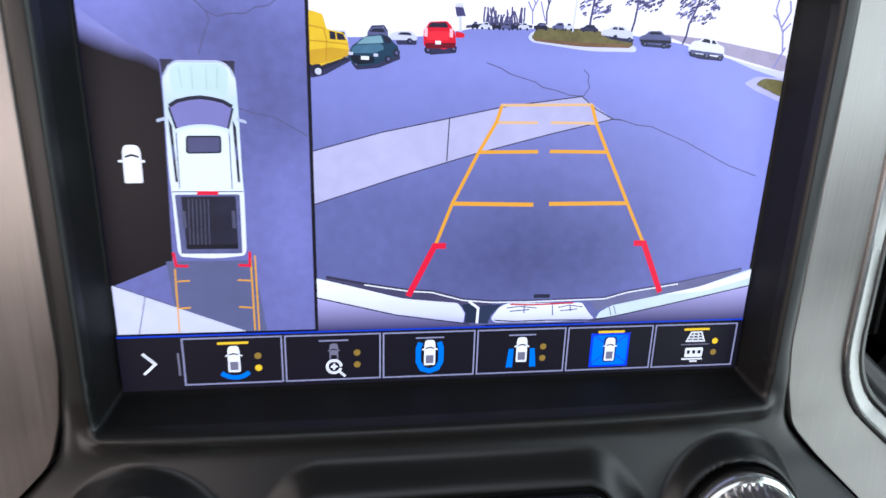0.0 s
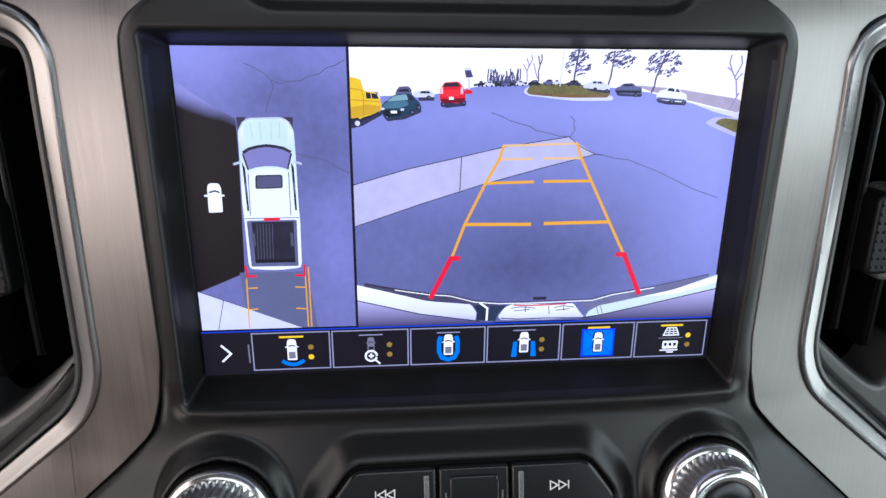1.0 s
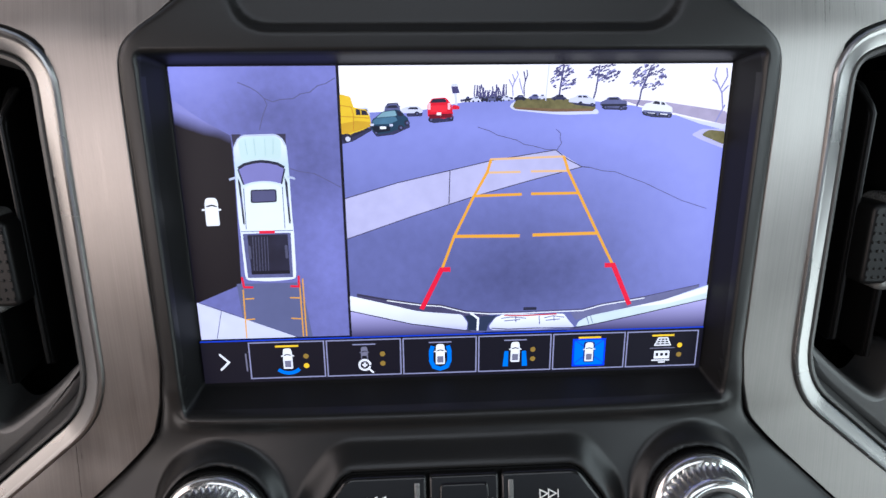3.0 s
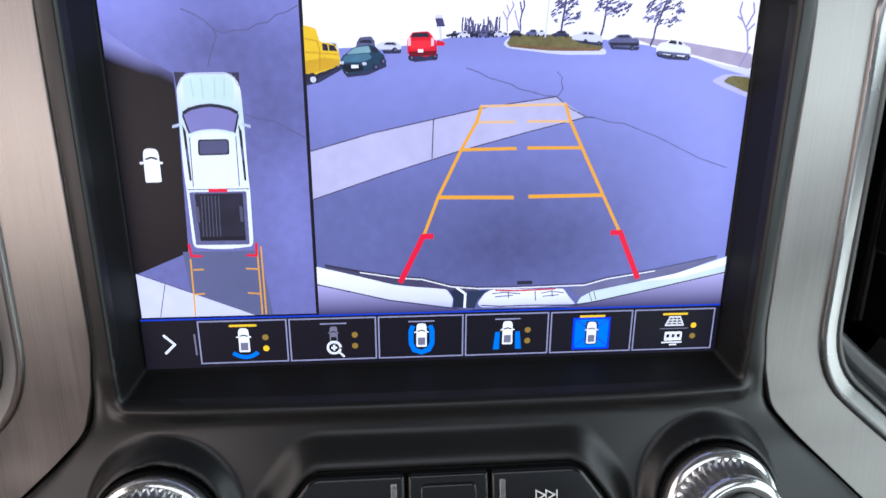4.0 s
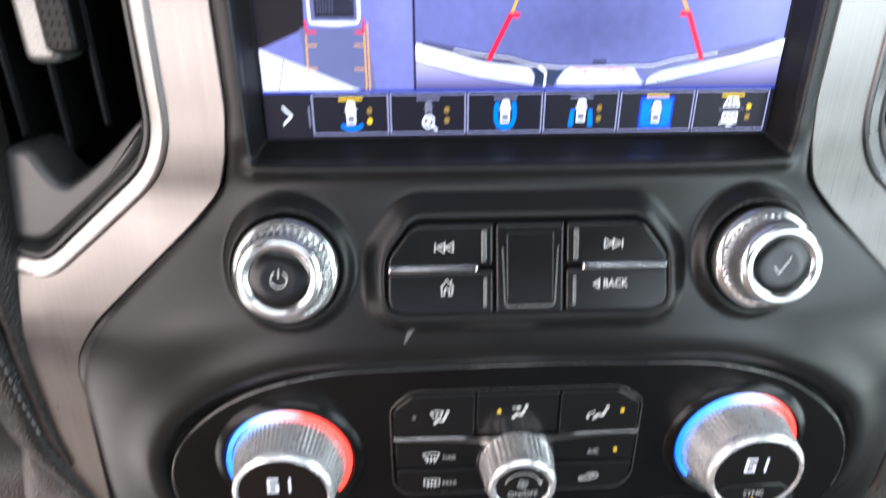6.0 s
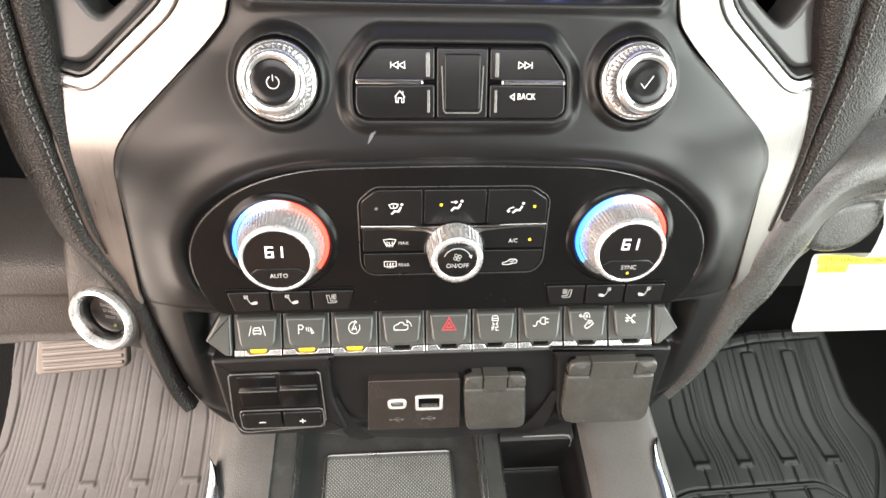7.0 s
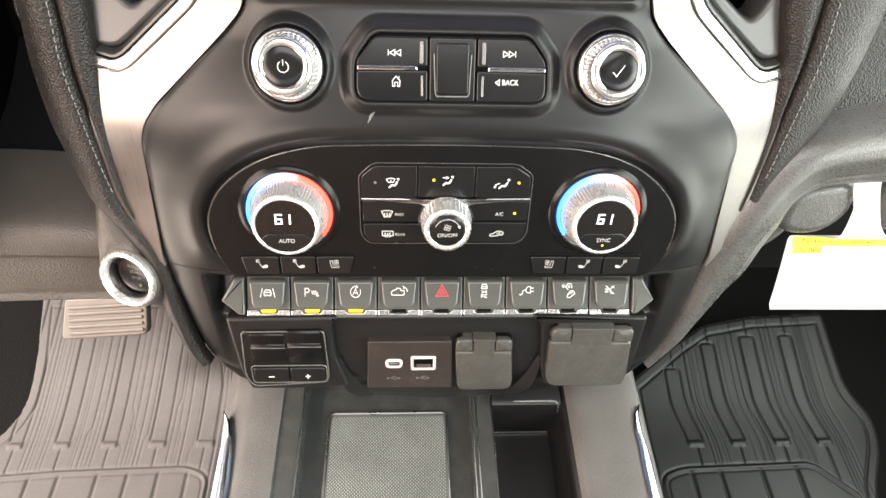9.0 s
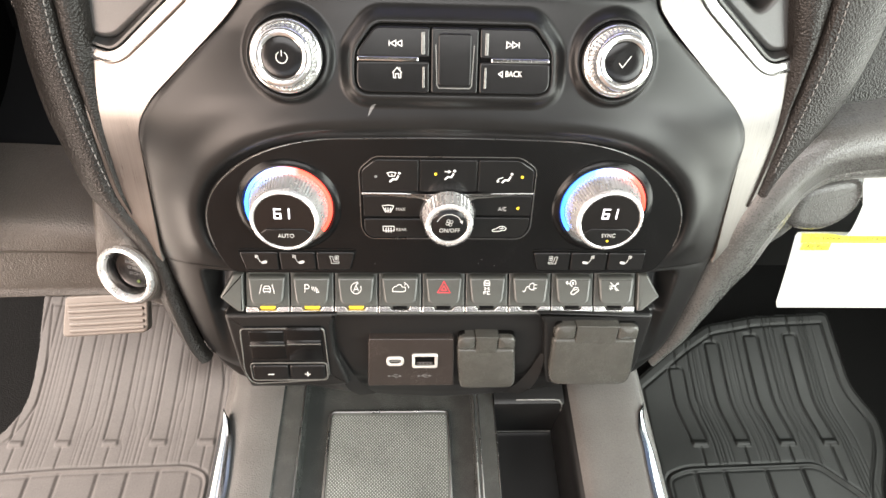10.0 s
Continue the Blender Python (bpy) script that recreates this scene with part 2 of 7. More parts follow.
BLACK_GLASS = surface("black_glass", (0.005, 0.004, 0.004), 0.20, grain=900, bump=0.0, wear=0.04)

# ---- shapes ----
K = pose(0, 0, CENTRE, 90 - LEAN)
FLOOR = Matrix.Identity(4)
BASE = {}


def thing(name, label, category, base=(0, 0, 0), m=K, group="", kind=""):
    ob = new(name)
    ob.empty_display_size = 0.01
    ob.matrix_world = m @ Matrix.Translation(Vector(base) / 1000)
    BASE[ob.name] = Vector(base)
    return tagged(ob, label, category, group, kind)


def finish(name, bm, mat, base, sharp=0.6):
    for v in bm.verts:
        v.co = (v.co - base) * 0.001
    bmesh.ops.recalc_face_normals(bm, faces=bm.faces)
    for f in bm.faces:
        f.smooth = len(f.verts) < 7
    for e in bm.edges:
        if len(e.link_faces) == 2 and e.calc_face_angle(0.0) > sharp:
            e.smooth = False
    me = bpy.data.meshes.new(name)
    bm.to_mesh(me)
    bm.free()
    me.materials.append(mat)
    return me


def part(name, bm, mat, parent, label="", sharp=0.6):
    ob = new(name, finish(name, bm, mat, BASE[parent.name], sharp))
    ob.parent = parent
    BASE[ob.name] = BASE[parent.name]
    if label:
        ob["label"] = label
    return ob


def whole(name, bm, mat, label, category, base=(0, 0, 0), m=K, group="", kind="", sharp=0.6):
    ob = new(name, finish(name, bm, mat, Vector(base), sharp))
    ob.matrix_world = m @ Matrix.Translation(Vector(base) / 1000)
    BASE[ob.name] = Vector(base)
    return tagged(ob, label, category, group, kind)


def area(pts):
    return sum(a[0] * b[1] - b[0] * a[1] for a, b in zip(pts, pts[1:] + pts[:1])) / 2


def rounded(pts, r, n=5):
    """A closed outline, counter-clockwise, with its corners rounded."""
    pts = [tuple(p) for p in pts]
    if area([p[:2] for p in pts]) < 0:
        pts = pts[::-1]
    out = []
    for i, p in enumerate(pts):
        b = Vector(p[:2])
        a, c = Vector(pts[i - 1][:2]), Vector(pts[(i + 1) % len(pts)][:2])
        k = p[2] if len(p) > 2 else r
        d1, d2 = min(k, (a - b).length * 0.48), min(k, (c - b).length * 0.48)
        s, e = b + (a - b).normalized() * d1, b + (c - b).normalized() * d2
        for j in range(n + 1):
            t = j / n
            out.append(tuple(s * (1 - t) ** 2 + b * 2 * t * (1 - t) + e * t * t))
    return out


def inset(pts, d):
    out = []
    for i, b in enumerate(pts):
        a, b, c = Vector(pts[i - 1]), Vector(b), Vector(pts[(i + 1) % len(pts)])
        e1, e2 = (b - a), (c - b)
        if e1.length < 1e-6 or e2.length < 1e-6:
            out.append(tuple(b))
            continue
        e1.normalize(), e2.normalize()
        n1, n2 = Vector((-e1.y, e1.x)), Vector((-e2.y, e2.x))
        out.append(tuple(b + (n1 + n2) * (d / max(1 + n1.dot(n2), 0.35))))
    return out


def rings(bm, loops, cap_first=False, cap_last=True, closed=True):
    """Joins loops of places, each as long as the others, with faces."""
    made = [[bm.verts.new(p) for p in loop] for loop in loops]
    for a, b in zip(made, made[1:]):
        n = len(a)
        for i in range(n if closed else n - 1):
            j = (i + 1) % n
            bm.faces.new((a[i], a[j], b[j], b[i]))
    if cap_first:
        bm.faces.new(made[0][::-1])
    if cap_last:
        bm.faces.new(made[-1])
    return made


def plate(outline, w0, w1, r=0.8, steps=3, tilt=0.0, v0=0.0, bm=None, back=False, crown=0.0, dome=0.0):
    """A slab from w0 up to w1 with a rounded front edge. tilt: how much w grows with each mm of v from v0."""
    bm = bm or bmesh.new()
    loops = [[(u, v, w0 + tilt * (v - v0)) for u, v in outline]]
    for k in range(steps + 1):
        a = math.pi / 2 * k / steps
        ring = inset(outline, r * (1 - math.cos(a))) if r else outline
        loops.append([(u, v, w1 - r + r * math.sin(a) + tilt * (v - v0)) for u, v in ring])
    if crown:
        ring = inset(outline, r + crown)
        loops.append([(u, v, w1 + 0.15 * crown + tilt * (v - v0)) for u, v in ring])
    if dome:
        u0, v1 = (sum(p[k] for p in loops[-1]) / len(outline) for k in (0, 1))
        edge_loop = loops[-1]
        for k in (0.9, 0.75, 0.55, 0.3, 0.08):
            loops.append([(u0 + (u - u0) * k, v1 + (v - v1) * k, w + dome * (1 - k * k) + tilt * (v1 - v) * (1 - k)) for u, v, w in edge_loop])
    rings(bm, loops, cap_first=back)
    return bm


def box2(u0, u1, v0, v1):
    return [(u0, v0), (u1, v0), (u1, v1), (u0, v1)]


def lathe(profile, c=(0, 0), n=48, bm=None, cap=True):
    """A turned shape round an axis along w: (radius, w) from the base to the top."""
    bm = bm or bmesh.new()
    rings(bm, [[(c[0] + r * math.cos(2 * math.pi * i / n), c[1] + r * math.sin(2 * math.pi * i / n), w) for i in range(n)]
               for r, w in profile], cap_last=cap)
    return bm


def stroke(pts, width, w, closed=False, bm=None, thick=0.12):
    """A printed line of a given width, as a thin slab."""
    bm = bm or bmesh.new()
    P = [Vector(p) for p in pts]
    n = len(P)
    left, right = [], []
    for i, p in enumerate(P):
        a = P[i - 1] if (i or closed) else None
        c = P[(i + 1) % n] if (i < n - 1 or closed) else None
        d1 = (p - a).normalized() if a is not None else (c - p).normalized()
        d2 = (c - p).normalized() if c is not None else d1
        n1, n2 = Vector((-d1.y, d1.x)), Vector((-d2.y, d2.x))
        m = (n1 + n2) / max(1 + n1.dot(n2), 0.4) * width / 2
        left.append(p + m), right.append(p - m)
    rows = [[(*l, w), (*l, w + thick), (*r, w + thick), (*r, w)] for l, r in zip(left, right)]
    if closed:
        rows.append(rows[0])
    made = [[bm.verts.new(q) for q in row] for row in rows]
    for a, b in zip(made, made[1:]):
        for k in range(3):
            bm.faces.new((a[k], a[k + 1], b[k + 1], b[k]))
    return bm


def flat(outline, w, bm=None):
    bm = bm or bmesh.new()
    bm.faces.new([bm.verts.new((u, v, w)) for u, v in outline])
    return bm


def disc(c, r, w, n=20, bm=None):
    return flat([(c[0] + r * math.cos(2 * math.pi * i / n), c[1] + r * math.sin(2 * math.pi * i / n)) for i in range(n)], w, bm)


def arc(c, r, a0, a1, n=16, squash=1.0):
    return [(c[0] + r * math.cos(radians(a0 + (a1 - a0) * i / n)), c[1] + squash * r * math.sin(radians(a0 + (a1 - a0) * i / n)))
            for i in range(n + 1)]


def words(text, size, c, w, tilt=0.0, bm=None, squeeze=1.0):
    """Upright lettering centred at c, as a thin raised mesh."""
    curve = bpy.data.curves.new("words", "FONT")
    curve.body, curve.size, curve.align_x, curve.align_y, curve.extrude = text, size, "CENTER", "CENTER", 0.06
    curve.resolution_u = 3
    ob = bpy.data.objects.new("words", curve)
    scene.collection.objects.link(ob)
    me = bpy.data.meshes.new_from_object(ob.evaluated_get(bpy.context.evaluated_depsgraph_get()))
    bm = bm or bmesh.new()
    old = len(bm.verts)
    bm.from_mesh(me)
    bm.verts.ensure_lookup_table()
    for v in bm.verts[old:]:
        v.co = Vector((v.co.x * squeeze + c[0], v.co.y + c[1], v.co.z + w + tilt * v.co.y))
    bpy.data.objects.remove(ob)
    bpy.data.curves.remove(curve)
    bpy.data.meshes.remove(me)
    return bm


def spline(pts, n):
    """n + 1 places along a smooth line through pts."""
    P = np.array(pts, float)
    P = np.vstack([2 * P[0] - P[1], P, 2 * P[-1] - P[-2]])
    out = []
    for i in range(n + 1):
        x = i / n * (len(P) - 3)
        k = min(int(x), len(P) - 4)
        t, (a, b, c, d) = x - k, P[k:k + 4]
        out.append(0.5 * (2 * b + (c - a) * t + (2 * a - 5 * b + 4 * c - d) * t * t + (3 * b - a - 3 * c + d) * t ** 3))
    return np.array(out)


def loft(rows, nu, nv, bm=None):
    """A smooth skin through rows of places."""
    bm = bm or bmesh.new()
    fine = np.array([spline(r, nu) for r in rows])
    grid = np.array([spline(fine[:, i], nv) for i in range(nu + 1)])
    vs = [[bm.verts.new(tuple(p)) for p in line] for line in grid]
    for a, b in zip(vs, vs[1:]):
        for i in range(nv):
            bm.faces.new((a[i], a[i + 1], b[i + 1], b[i]))
    return bm


def tube(path, radius, n=8, closed=False, flatten=1.0, bm=None, up=(0, 0, 1)):
    """A round or flattened bar along a line of places. flatten: its height along `up` against its width."""
    bm = bm or bmesh.new()
    P = [Vector(p) for p in path]
    up = Vector(up)
    loops = []
    for i, p in enumerate(P):
        a = P[i - 1] if (i or closed) else p
        c = P[(i + 1) % len(P)] if (i < len(P) - 1 or closed) else p
        d = (c - a).normalized()
        side = d.cross(up).normalized()
        top = side.cross(d).normalized()
        loops.append([p + side * radius * math.cos(2 * math.pi * k / n) + top * radius * flatten * math.sin(2 * math.pi * k / n)
                      for k in range(n)])
    if closed:
        loops.append(loops[0])
    rings(bm, loops, cap_first=not closed, cap_last=not closed)
    if closed:
        bmesh.ops.remove_doubles(bm, verts=bm.verts, dist=1e-4)
    return bm


def sheet_mesh(name, X, Y, Z, mat, mask=None):
    """A mesh over a grid of places, in the same units as the shapes."""
    r, c = X.shape
    verts = np.stack([X, Y, Z], -1).reshape(-1, 3) * 0.001
    i = np.arange((r - 1) * (c - 1))
    a = i // (c - 1) * c + i % (c - 1)
    faces = np.stack([a, a + 1, a + c + 1, a + c], 1)
    if mask is not None:
        faces = faces[mask.reshape(-1)]
    me = bpy.data.meshes.new(name)
    me.from_pydata(verts.tolist(), [], faces.tolist())
    me.polygons.foreach_set("use_smooth", [True] * len(me.polygons))
    across = me.uv_layers.new(name="across")
    corner = np.zeros(len(me.loops), int)
    me.loops.foreach_get("vertex_index", corner)
    across.data.foreach_set("uv", (verts[corner, :2] * 10).reshape(-1))
    me.materials.append(mat)
    return me


def smooth(a, b, x):
    t = np.clip((x - a) / (b - a), 0, 1)
    return t * t * (3 - 2 * t)


def outline_distance(pts, X, Y):
    """Distance to a closed outline, below nought inside it."""
    best, inside = np.full(X.shape, 1e9), np.zeros(X.shape, bool)
    for (ax, ay), (bx, by) in zip(pts, pts[1:] + pts[:1]):
        dx, dy = bx - ax, by - ay
        t = np.clip(((X - ax) * dx + (Y - ay) * dy) / max(dx * dx + dy * dy, 1e-9), 0, 1)
        best = np.minimum(best, (X - ax - t * dx) ** 2 + (Y - ay - t * dy) ** 2)
        if ay != by:
            inside ^= ((ay > Y) != (by > Y)) & (X < dx * (Y - ay) / (by - ay) + ax)
    return np.sqrt(best) * np.where(inside, -1, 1)

# ---- the cab: plain closing walls, dash body, floor ----
def slab(name, x0, x1, y0, y1, z0, z1, mat, label, category="wall", kind="structure", m=FLOOR):
    bm = bmesh.new()
    bmesh.ops.create_cube(bm, size=1)
    for v in bm.verts:
        v.co = Vector(((x0 + x1) / 2 + v.co.x * (x1 - x0), (y0 + y1) / 2 + v.co.y * (y1 - y0), (z0 + z1) / 2 + v.co.z * (z1 - z0)))
    return whole(name, bm, mat, label, category, m=m, kind=kind)


slab("ground", -60000, 60000, -60000, 60000, -520, -500, ASPHALT, "grey asphalt ground outside the truck", "ground")
slab("floor", -900, 980, -1900, 700, -40, -12, CARPET, "black carpeted cab floor under the mats", "floor")
for x0, x1, y0, y1 in ((-900, 980, -1900, -1030), (-900, 980, -410, 150), (-900, -400, -1030, -410), (400, 980, -1030, -410)):
    slab("ceiling", x0, x1, y0, y1, 1480, 1520, HEADLINER, "dark grey cloth headliner round the open sunroof", "ceiling")
# Raised past the sill to keep the rear window out of reflections.
slab("wall_rear", -900, 940, -1960, -1900, -40, 1090, KNEE, "dark rear wall of the cab, raised to hold back light", "wall")
# Unseen slabs, added to bounce light and tint the trim's reflections.
slab("wall_bounce_low_left", -860, -20, -680, -640, -12, 470, BOUNCE_BROWN, "unseen brown reflector low behind the driver's side", "wall")
slab("wall_bounce_low_right", -16, 900, -680, -640, -12, 470, BOUNCE_LOW_GREY, "unseen grey reflector low behind the passenger's side", "wall")
slab("wall_bounce_back_left", -860, -20, -1100, -1050, -12, 860, BOUNCE_BROWN, "unseen brown reflector upright behind the driver's place", "wall")
slab("wall_bounce_back_right", 20, 900, -1100, -1050, -12, 860, BOUNCE_BACK_GREY, "unseen grey reflector upright behind the passenger's place", "wall")
slab("wall_right", 940, 980, -1900, 700, -40, 440, KNEE, "black lower door panel of the passenger side", "wall")
slab("wall_left_rear", -940, -900, -1900, -950, -40, 860, KNEE, "black lower rear door panel", "wall")
slab("wall_firewall", -900, 900, 430, 470, -40, 880, CARPET, "black carpeted firewall under the dashboard", "wall")
slab("dash_body", -900, 900, 130, 430, 560, 940, KNEE, "black moulded body of the dashboard behind the trim", "dashboard")

# ---- centre fascia: one moulded skin with the display's recess, the wells and the shoulders ----
EDGE_V = [-346, -340, -334, -327, -320, -312, -292, -271, -252, -235, -214, -208, -160, -139, -129, -118, -80, -69, -56, -42, 49, 57, 62.5, 69, 86]
EDGE_U = [40, 46, 96, 134, 146.5, 152, 160.5, 164.5, 167, 169.5, 171.5, 171, 168.5, 167.5, 164, 155.5, 114, 103.5, 99.5, 97.5, 97.5, 97, 93, 82, 62]


def edge(v):
    """Half the fascia's width at a height."""
    return sum(np.interp(v + d, EDGE_V, EDGE_U) for d in (-3, -1.5, 0, 1.5, 3)) / 5


CLIMATE = rounded([(-136, -176, 10), (-126, -158, 14), (-103, -141, 16), (-74, -133, 14), (0, -131.5, 20), (74, -133, 14), (103, -141, 16),
                   (126, -158, 14), (137, -176, 10), (138, -197, 14), (127, -219, 8), (-127, -219, 8), (-136, -197, 14)], 12)
CLUSTER = rounded([(-48.4, -88, 4), (-38.8, -75.4, 4), (38.8, -75.4, 4), (48.4, -87.4, 4), (48.6, -103.6, 5), (44.6, -107.4, 5), (-44.6, -107.4, 5), (-48.6, -103.4, 5)], 5)
KNOBS = [(-81, -91.3), (81, -90.6)]


def fascia_w(U, V):
    swell = [-222, -205, -160, -140, -128, -117, -108, -97, -91, -84, -72, -66, -60, -50, 60, 86]
    rise = [21, 22.5, 24.4, 26.8, 28.4, 29.2, 28.4, 26.0, 24.4, 22.2, 18.0, 15.4, 13.6, 12.5, 12.5, 10]
    b = sum(np.interp(V + d, swell, rise) for d in (-5, -3, -1, 1, 3, 5)) / 6
    low_part = np.interp(V, [-346, -341, -336, -322, -300, -264, -259, -255, -233, -228, -222], [-8, 8, 13, 15, 15, 13, 13, 8, 0, -1, 20.5])
    flank = np.interp(V, [-346, -341, -336, -322, -300, -264, -222], [-12, 0, 7, 13, 16, 18, 21])
    low_part = low_part + (flank - low_part) * smooth(141, 149, np.abs(U))
    b = np.where(V < -219, np.minimum(b, low_part), b)
    a = edge(V) - np.abs(U)
    low = smooth(-48, -84, V)
    # the shoulder rolls over along the whole border, in one even sweep
    run = [sum(edge(V + k + d) for d in (-20, -12, -4, 4, 12, 20)) / 6 for k in (-3, 0, 3)]
    lean = (run[2] - run[0]) / 6
    far = np.maximum((run[1] - np.abs(U)) / np.sqrt(1 + lean ** 2), 0)
    b = b - low * (13.5 * np.exp(-far / 25) + 1.4 * np.exp(-np.maximum(a, 0) / 2.0)) - (1 - low) * 1.6 * np.exp(-np.maximum(a, 0) / 1.2)
    top = rounded([(-62, 63), (-70, 90), (70, 90), (62, 63)], 8)
    b = b - 1.8 * (1 - smooth(-1.5, 1.5, outline_distance(top, U, V)))
    for cu, cv in KNOBS:
        r = np.hypot(U - cu, V - cv)
        # a raised collar slopes up to each knob, and sinks inside it
        b = b + (26.1 - 0.265 * (V - cv) - b) * (1 - smooth(19.0, 23.6, r)) - 3.0 * (1 - smooth(17.6, 18.4, r))
    # the key cluster stands on a block with sloping sides
    d = outline_distance(CLUSTER, U, V)
    b = b + (27.8 - 0.27 * (V + 90.8) - b) * (1 - smooth(0.8, 8.2, d)) - 3.0 * (1 - smooth(-0.8, 0.0, d))
    d = outline_distance(CLIMATE, U, V)
    here = smooth(-222, -200, V)
    b = b + 2.6 * np.exp(-((d - 9) / 8.0) ** 2) * here * (0.35 + 0.65 * smooth(10, 100, np.abs(U))) - 3.0 * (1 - smooth(0.0, 6.0, d)) * here
    side = np.clip((np.abs(U) - 88.5) / 3.7, 0, 1)
    head = np.clip((V - 53.2) / 3.4, 0, 1)
    foot = np.clip((-53.3 - V) / 6.0, 0, 1)
    up = np.minimum((side ** 5 + head ** 5 + foot ** 5) ** 0.2, 1)
    up = np.where(up > 0.8, 0.8 + 0.2 * smooth(0.76, 1.04, up), up)
    b = b + 1.9 * np.exp(-((V + 60.5) / 2.9) ** 2) * smooth(97, 90, np.abs(U))
    return -0.6 + (b + 0.6) * np.minimum(up, 1)


def fascia():
    v = np.concatenate([np.arange(86, -220, -0.9), np.arange(-220, -346.5, -0.9)])
    s = np.linspace(-1, 1, 341)
    V = np.repeat(v[:, None], len(s) + 2, 1)
    U = edge(v)[:, None] * np.concatenate([[-1], s, [1]])[None, :]
    W = fascia_w(U, V)
    W[:, 0] -= 9
    W[:, -1] -= 9
    me = sheet_mesh("centre_fascia", U, V, W, SOFT_BLACK)
    # the display's recess takes a darker, duller copy of the plastic as shade
    me.materials.append(SHADED_BLACK)
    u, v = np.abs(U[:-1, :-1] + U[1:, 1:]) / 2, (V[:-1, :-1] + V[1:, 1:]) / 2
    recess_faces = (u < 91.4) & (v > -58.4) & (v < 56.2)
    me.polygons.foreach_set("material_index", recess_faces.reshape(-1).astype(int).tolist())
    ob = new("centre_fascia", me)
    ob.matrix_world = K
    return tagged(ob, "satin black moulded centre fascia round the display and controls", "fascia", kind="structure")


fascia()
slab("fascia_backing", -104, 104, -118, 60, -60, -12, DARK, "dark plastic box behind the display", "dashboard", m=K)
slab("fascia_backing", -160, 160, -316, -118, -60, -12, DARK, "dark plastic box behind the lower controls", "dashboard", m=K)


def scuff():
    bm = bmesh.new()
    pts = [(-42.6, -119.4, 0.15), (-41.6, -117.4, 0.5), (-40.5, -115.2, 0.7), (-38.8, -113.0, 0.25)]
    sides = [[(u - s * k, v + 0.5 * s * k, 0.0) for u, v, k in pts] for s in (-1, 0, 1)]
    rings(bm, [[tuple(p) for p in spline(line, 12)] for line in sides], cap_last=False, closed=False)
    for v in bm.verts:
        v.co.z = float(fascia_w(np.array([v.co.x]), np.array([v.co.y]))[0]) + 0.12
    whole("scuff_mark", bm, GREY_PRINT, "pale grey scuff on the black centre fascia", "scuff")


scuff()

# ---- brushed trims either side, with their vents ----
VENT = [(-116.9, 59.5, 14), (-150, 69, 20), (-214, 80, 8), (-226, -82, 10), (-187, -100.5, 4), (-171.5, -104, 11), (-118.3, -60, 18), (-117.2, 10, 30)]


def mirror(pts, side):
    return [(p[0] * -side, *p[1:]) for p in pts]


def trim_w(U, V):
    d = np.maximum(np.abs(U) - edge(V), 0)
    return fascia_edge(V) - 0.12 * d - 0.0009 * np.maximum(d - 20, 0) ** 2 - 0.0008 * np.maximum(V - 20, 0) ** 2


def fascia_edge(V):
    low = smooth(-52, -80, V)
    return 9.5 * (1 - low) + 8.5 * low


def trim(side):
    v = np.arange(96, -222, -1.0)
    s = np.linspace(0, 1, 121) ** 1.2
    outer = np.interp(v, [-222, -216, -182, -130, -97, -60, -30, 100], [172, 176, 192, 195, 194, 194, 240, 250])
    inner = np.where(v > 66, np.interp(v, [66, 96], [88, 50]), edge(v) + 1.3)
    U = inner[:, None] + (np.maximum(outer - inner, 1.0))[:, None] * s[None, :]
    V = np.repeat(v[:, None], len(s), 1)
    hole = inset(rounded([(p[0], p[1], p[2]) for p in VENT], 6), 3.2)
    centre_u, centre_v = -(U[:-1, :-1] + U[1:, 1:]) / 2, (V[:-1, :-1] + V[1:, 1:]) / 2
    mask = outline_distance(hole, centre_u, centre_v) > 0
    W = trim_w(U, V)
    # the inner border turns down into the joint
    U = np.concatenate([U[:, :1], U], 1)
    V = np.concatenate([V[:, :1], V], 1)
    W = np.concatenate([W[:, :1] - 7, W], 1)
    mask = np.concatenate([np.ones((len(v) - 1, 1), bool), mask], 1)
    ob = new("metal_trim", sheet_mesh("metal_trim", U * side, V, W, BRUSHED, mask))
    ob.matrix_world = K
    return tagged(ob, "brushed aluminium dashboard trim sweeping round the air vent", "trim", "metal trims", "structure")


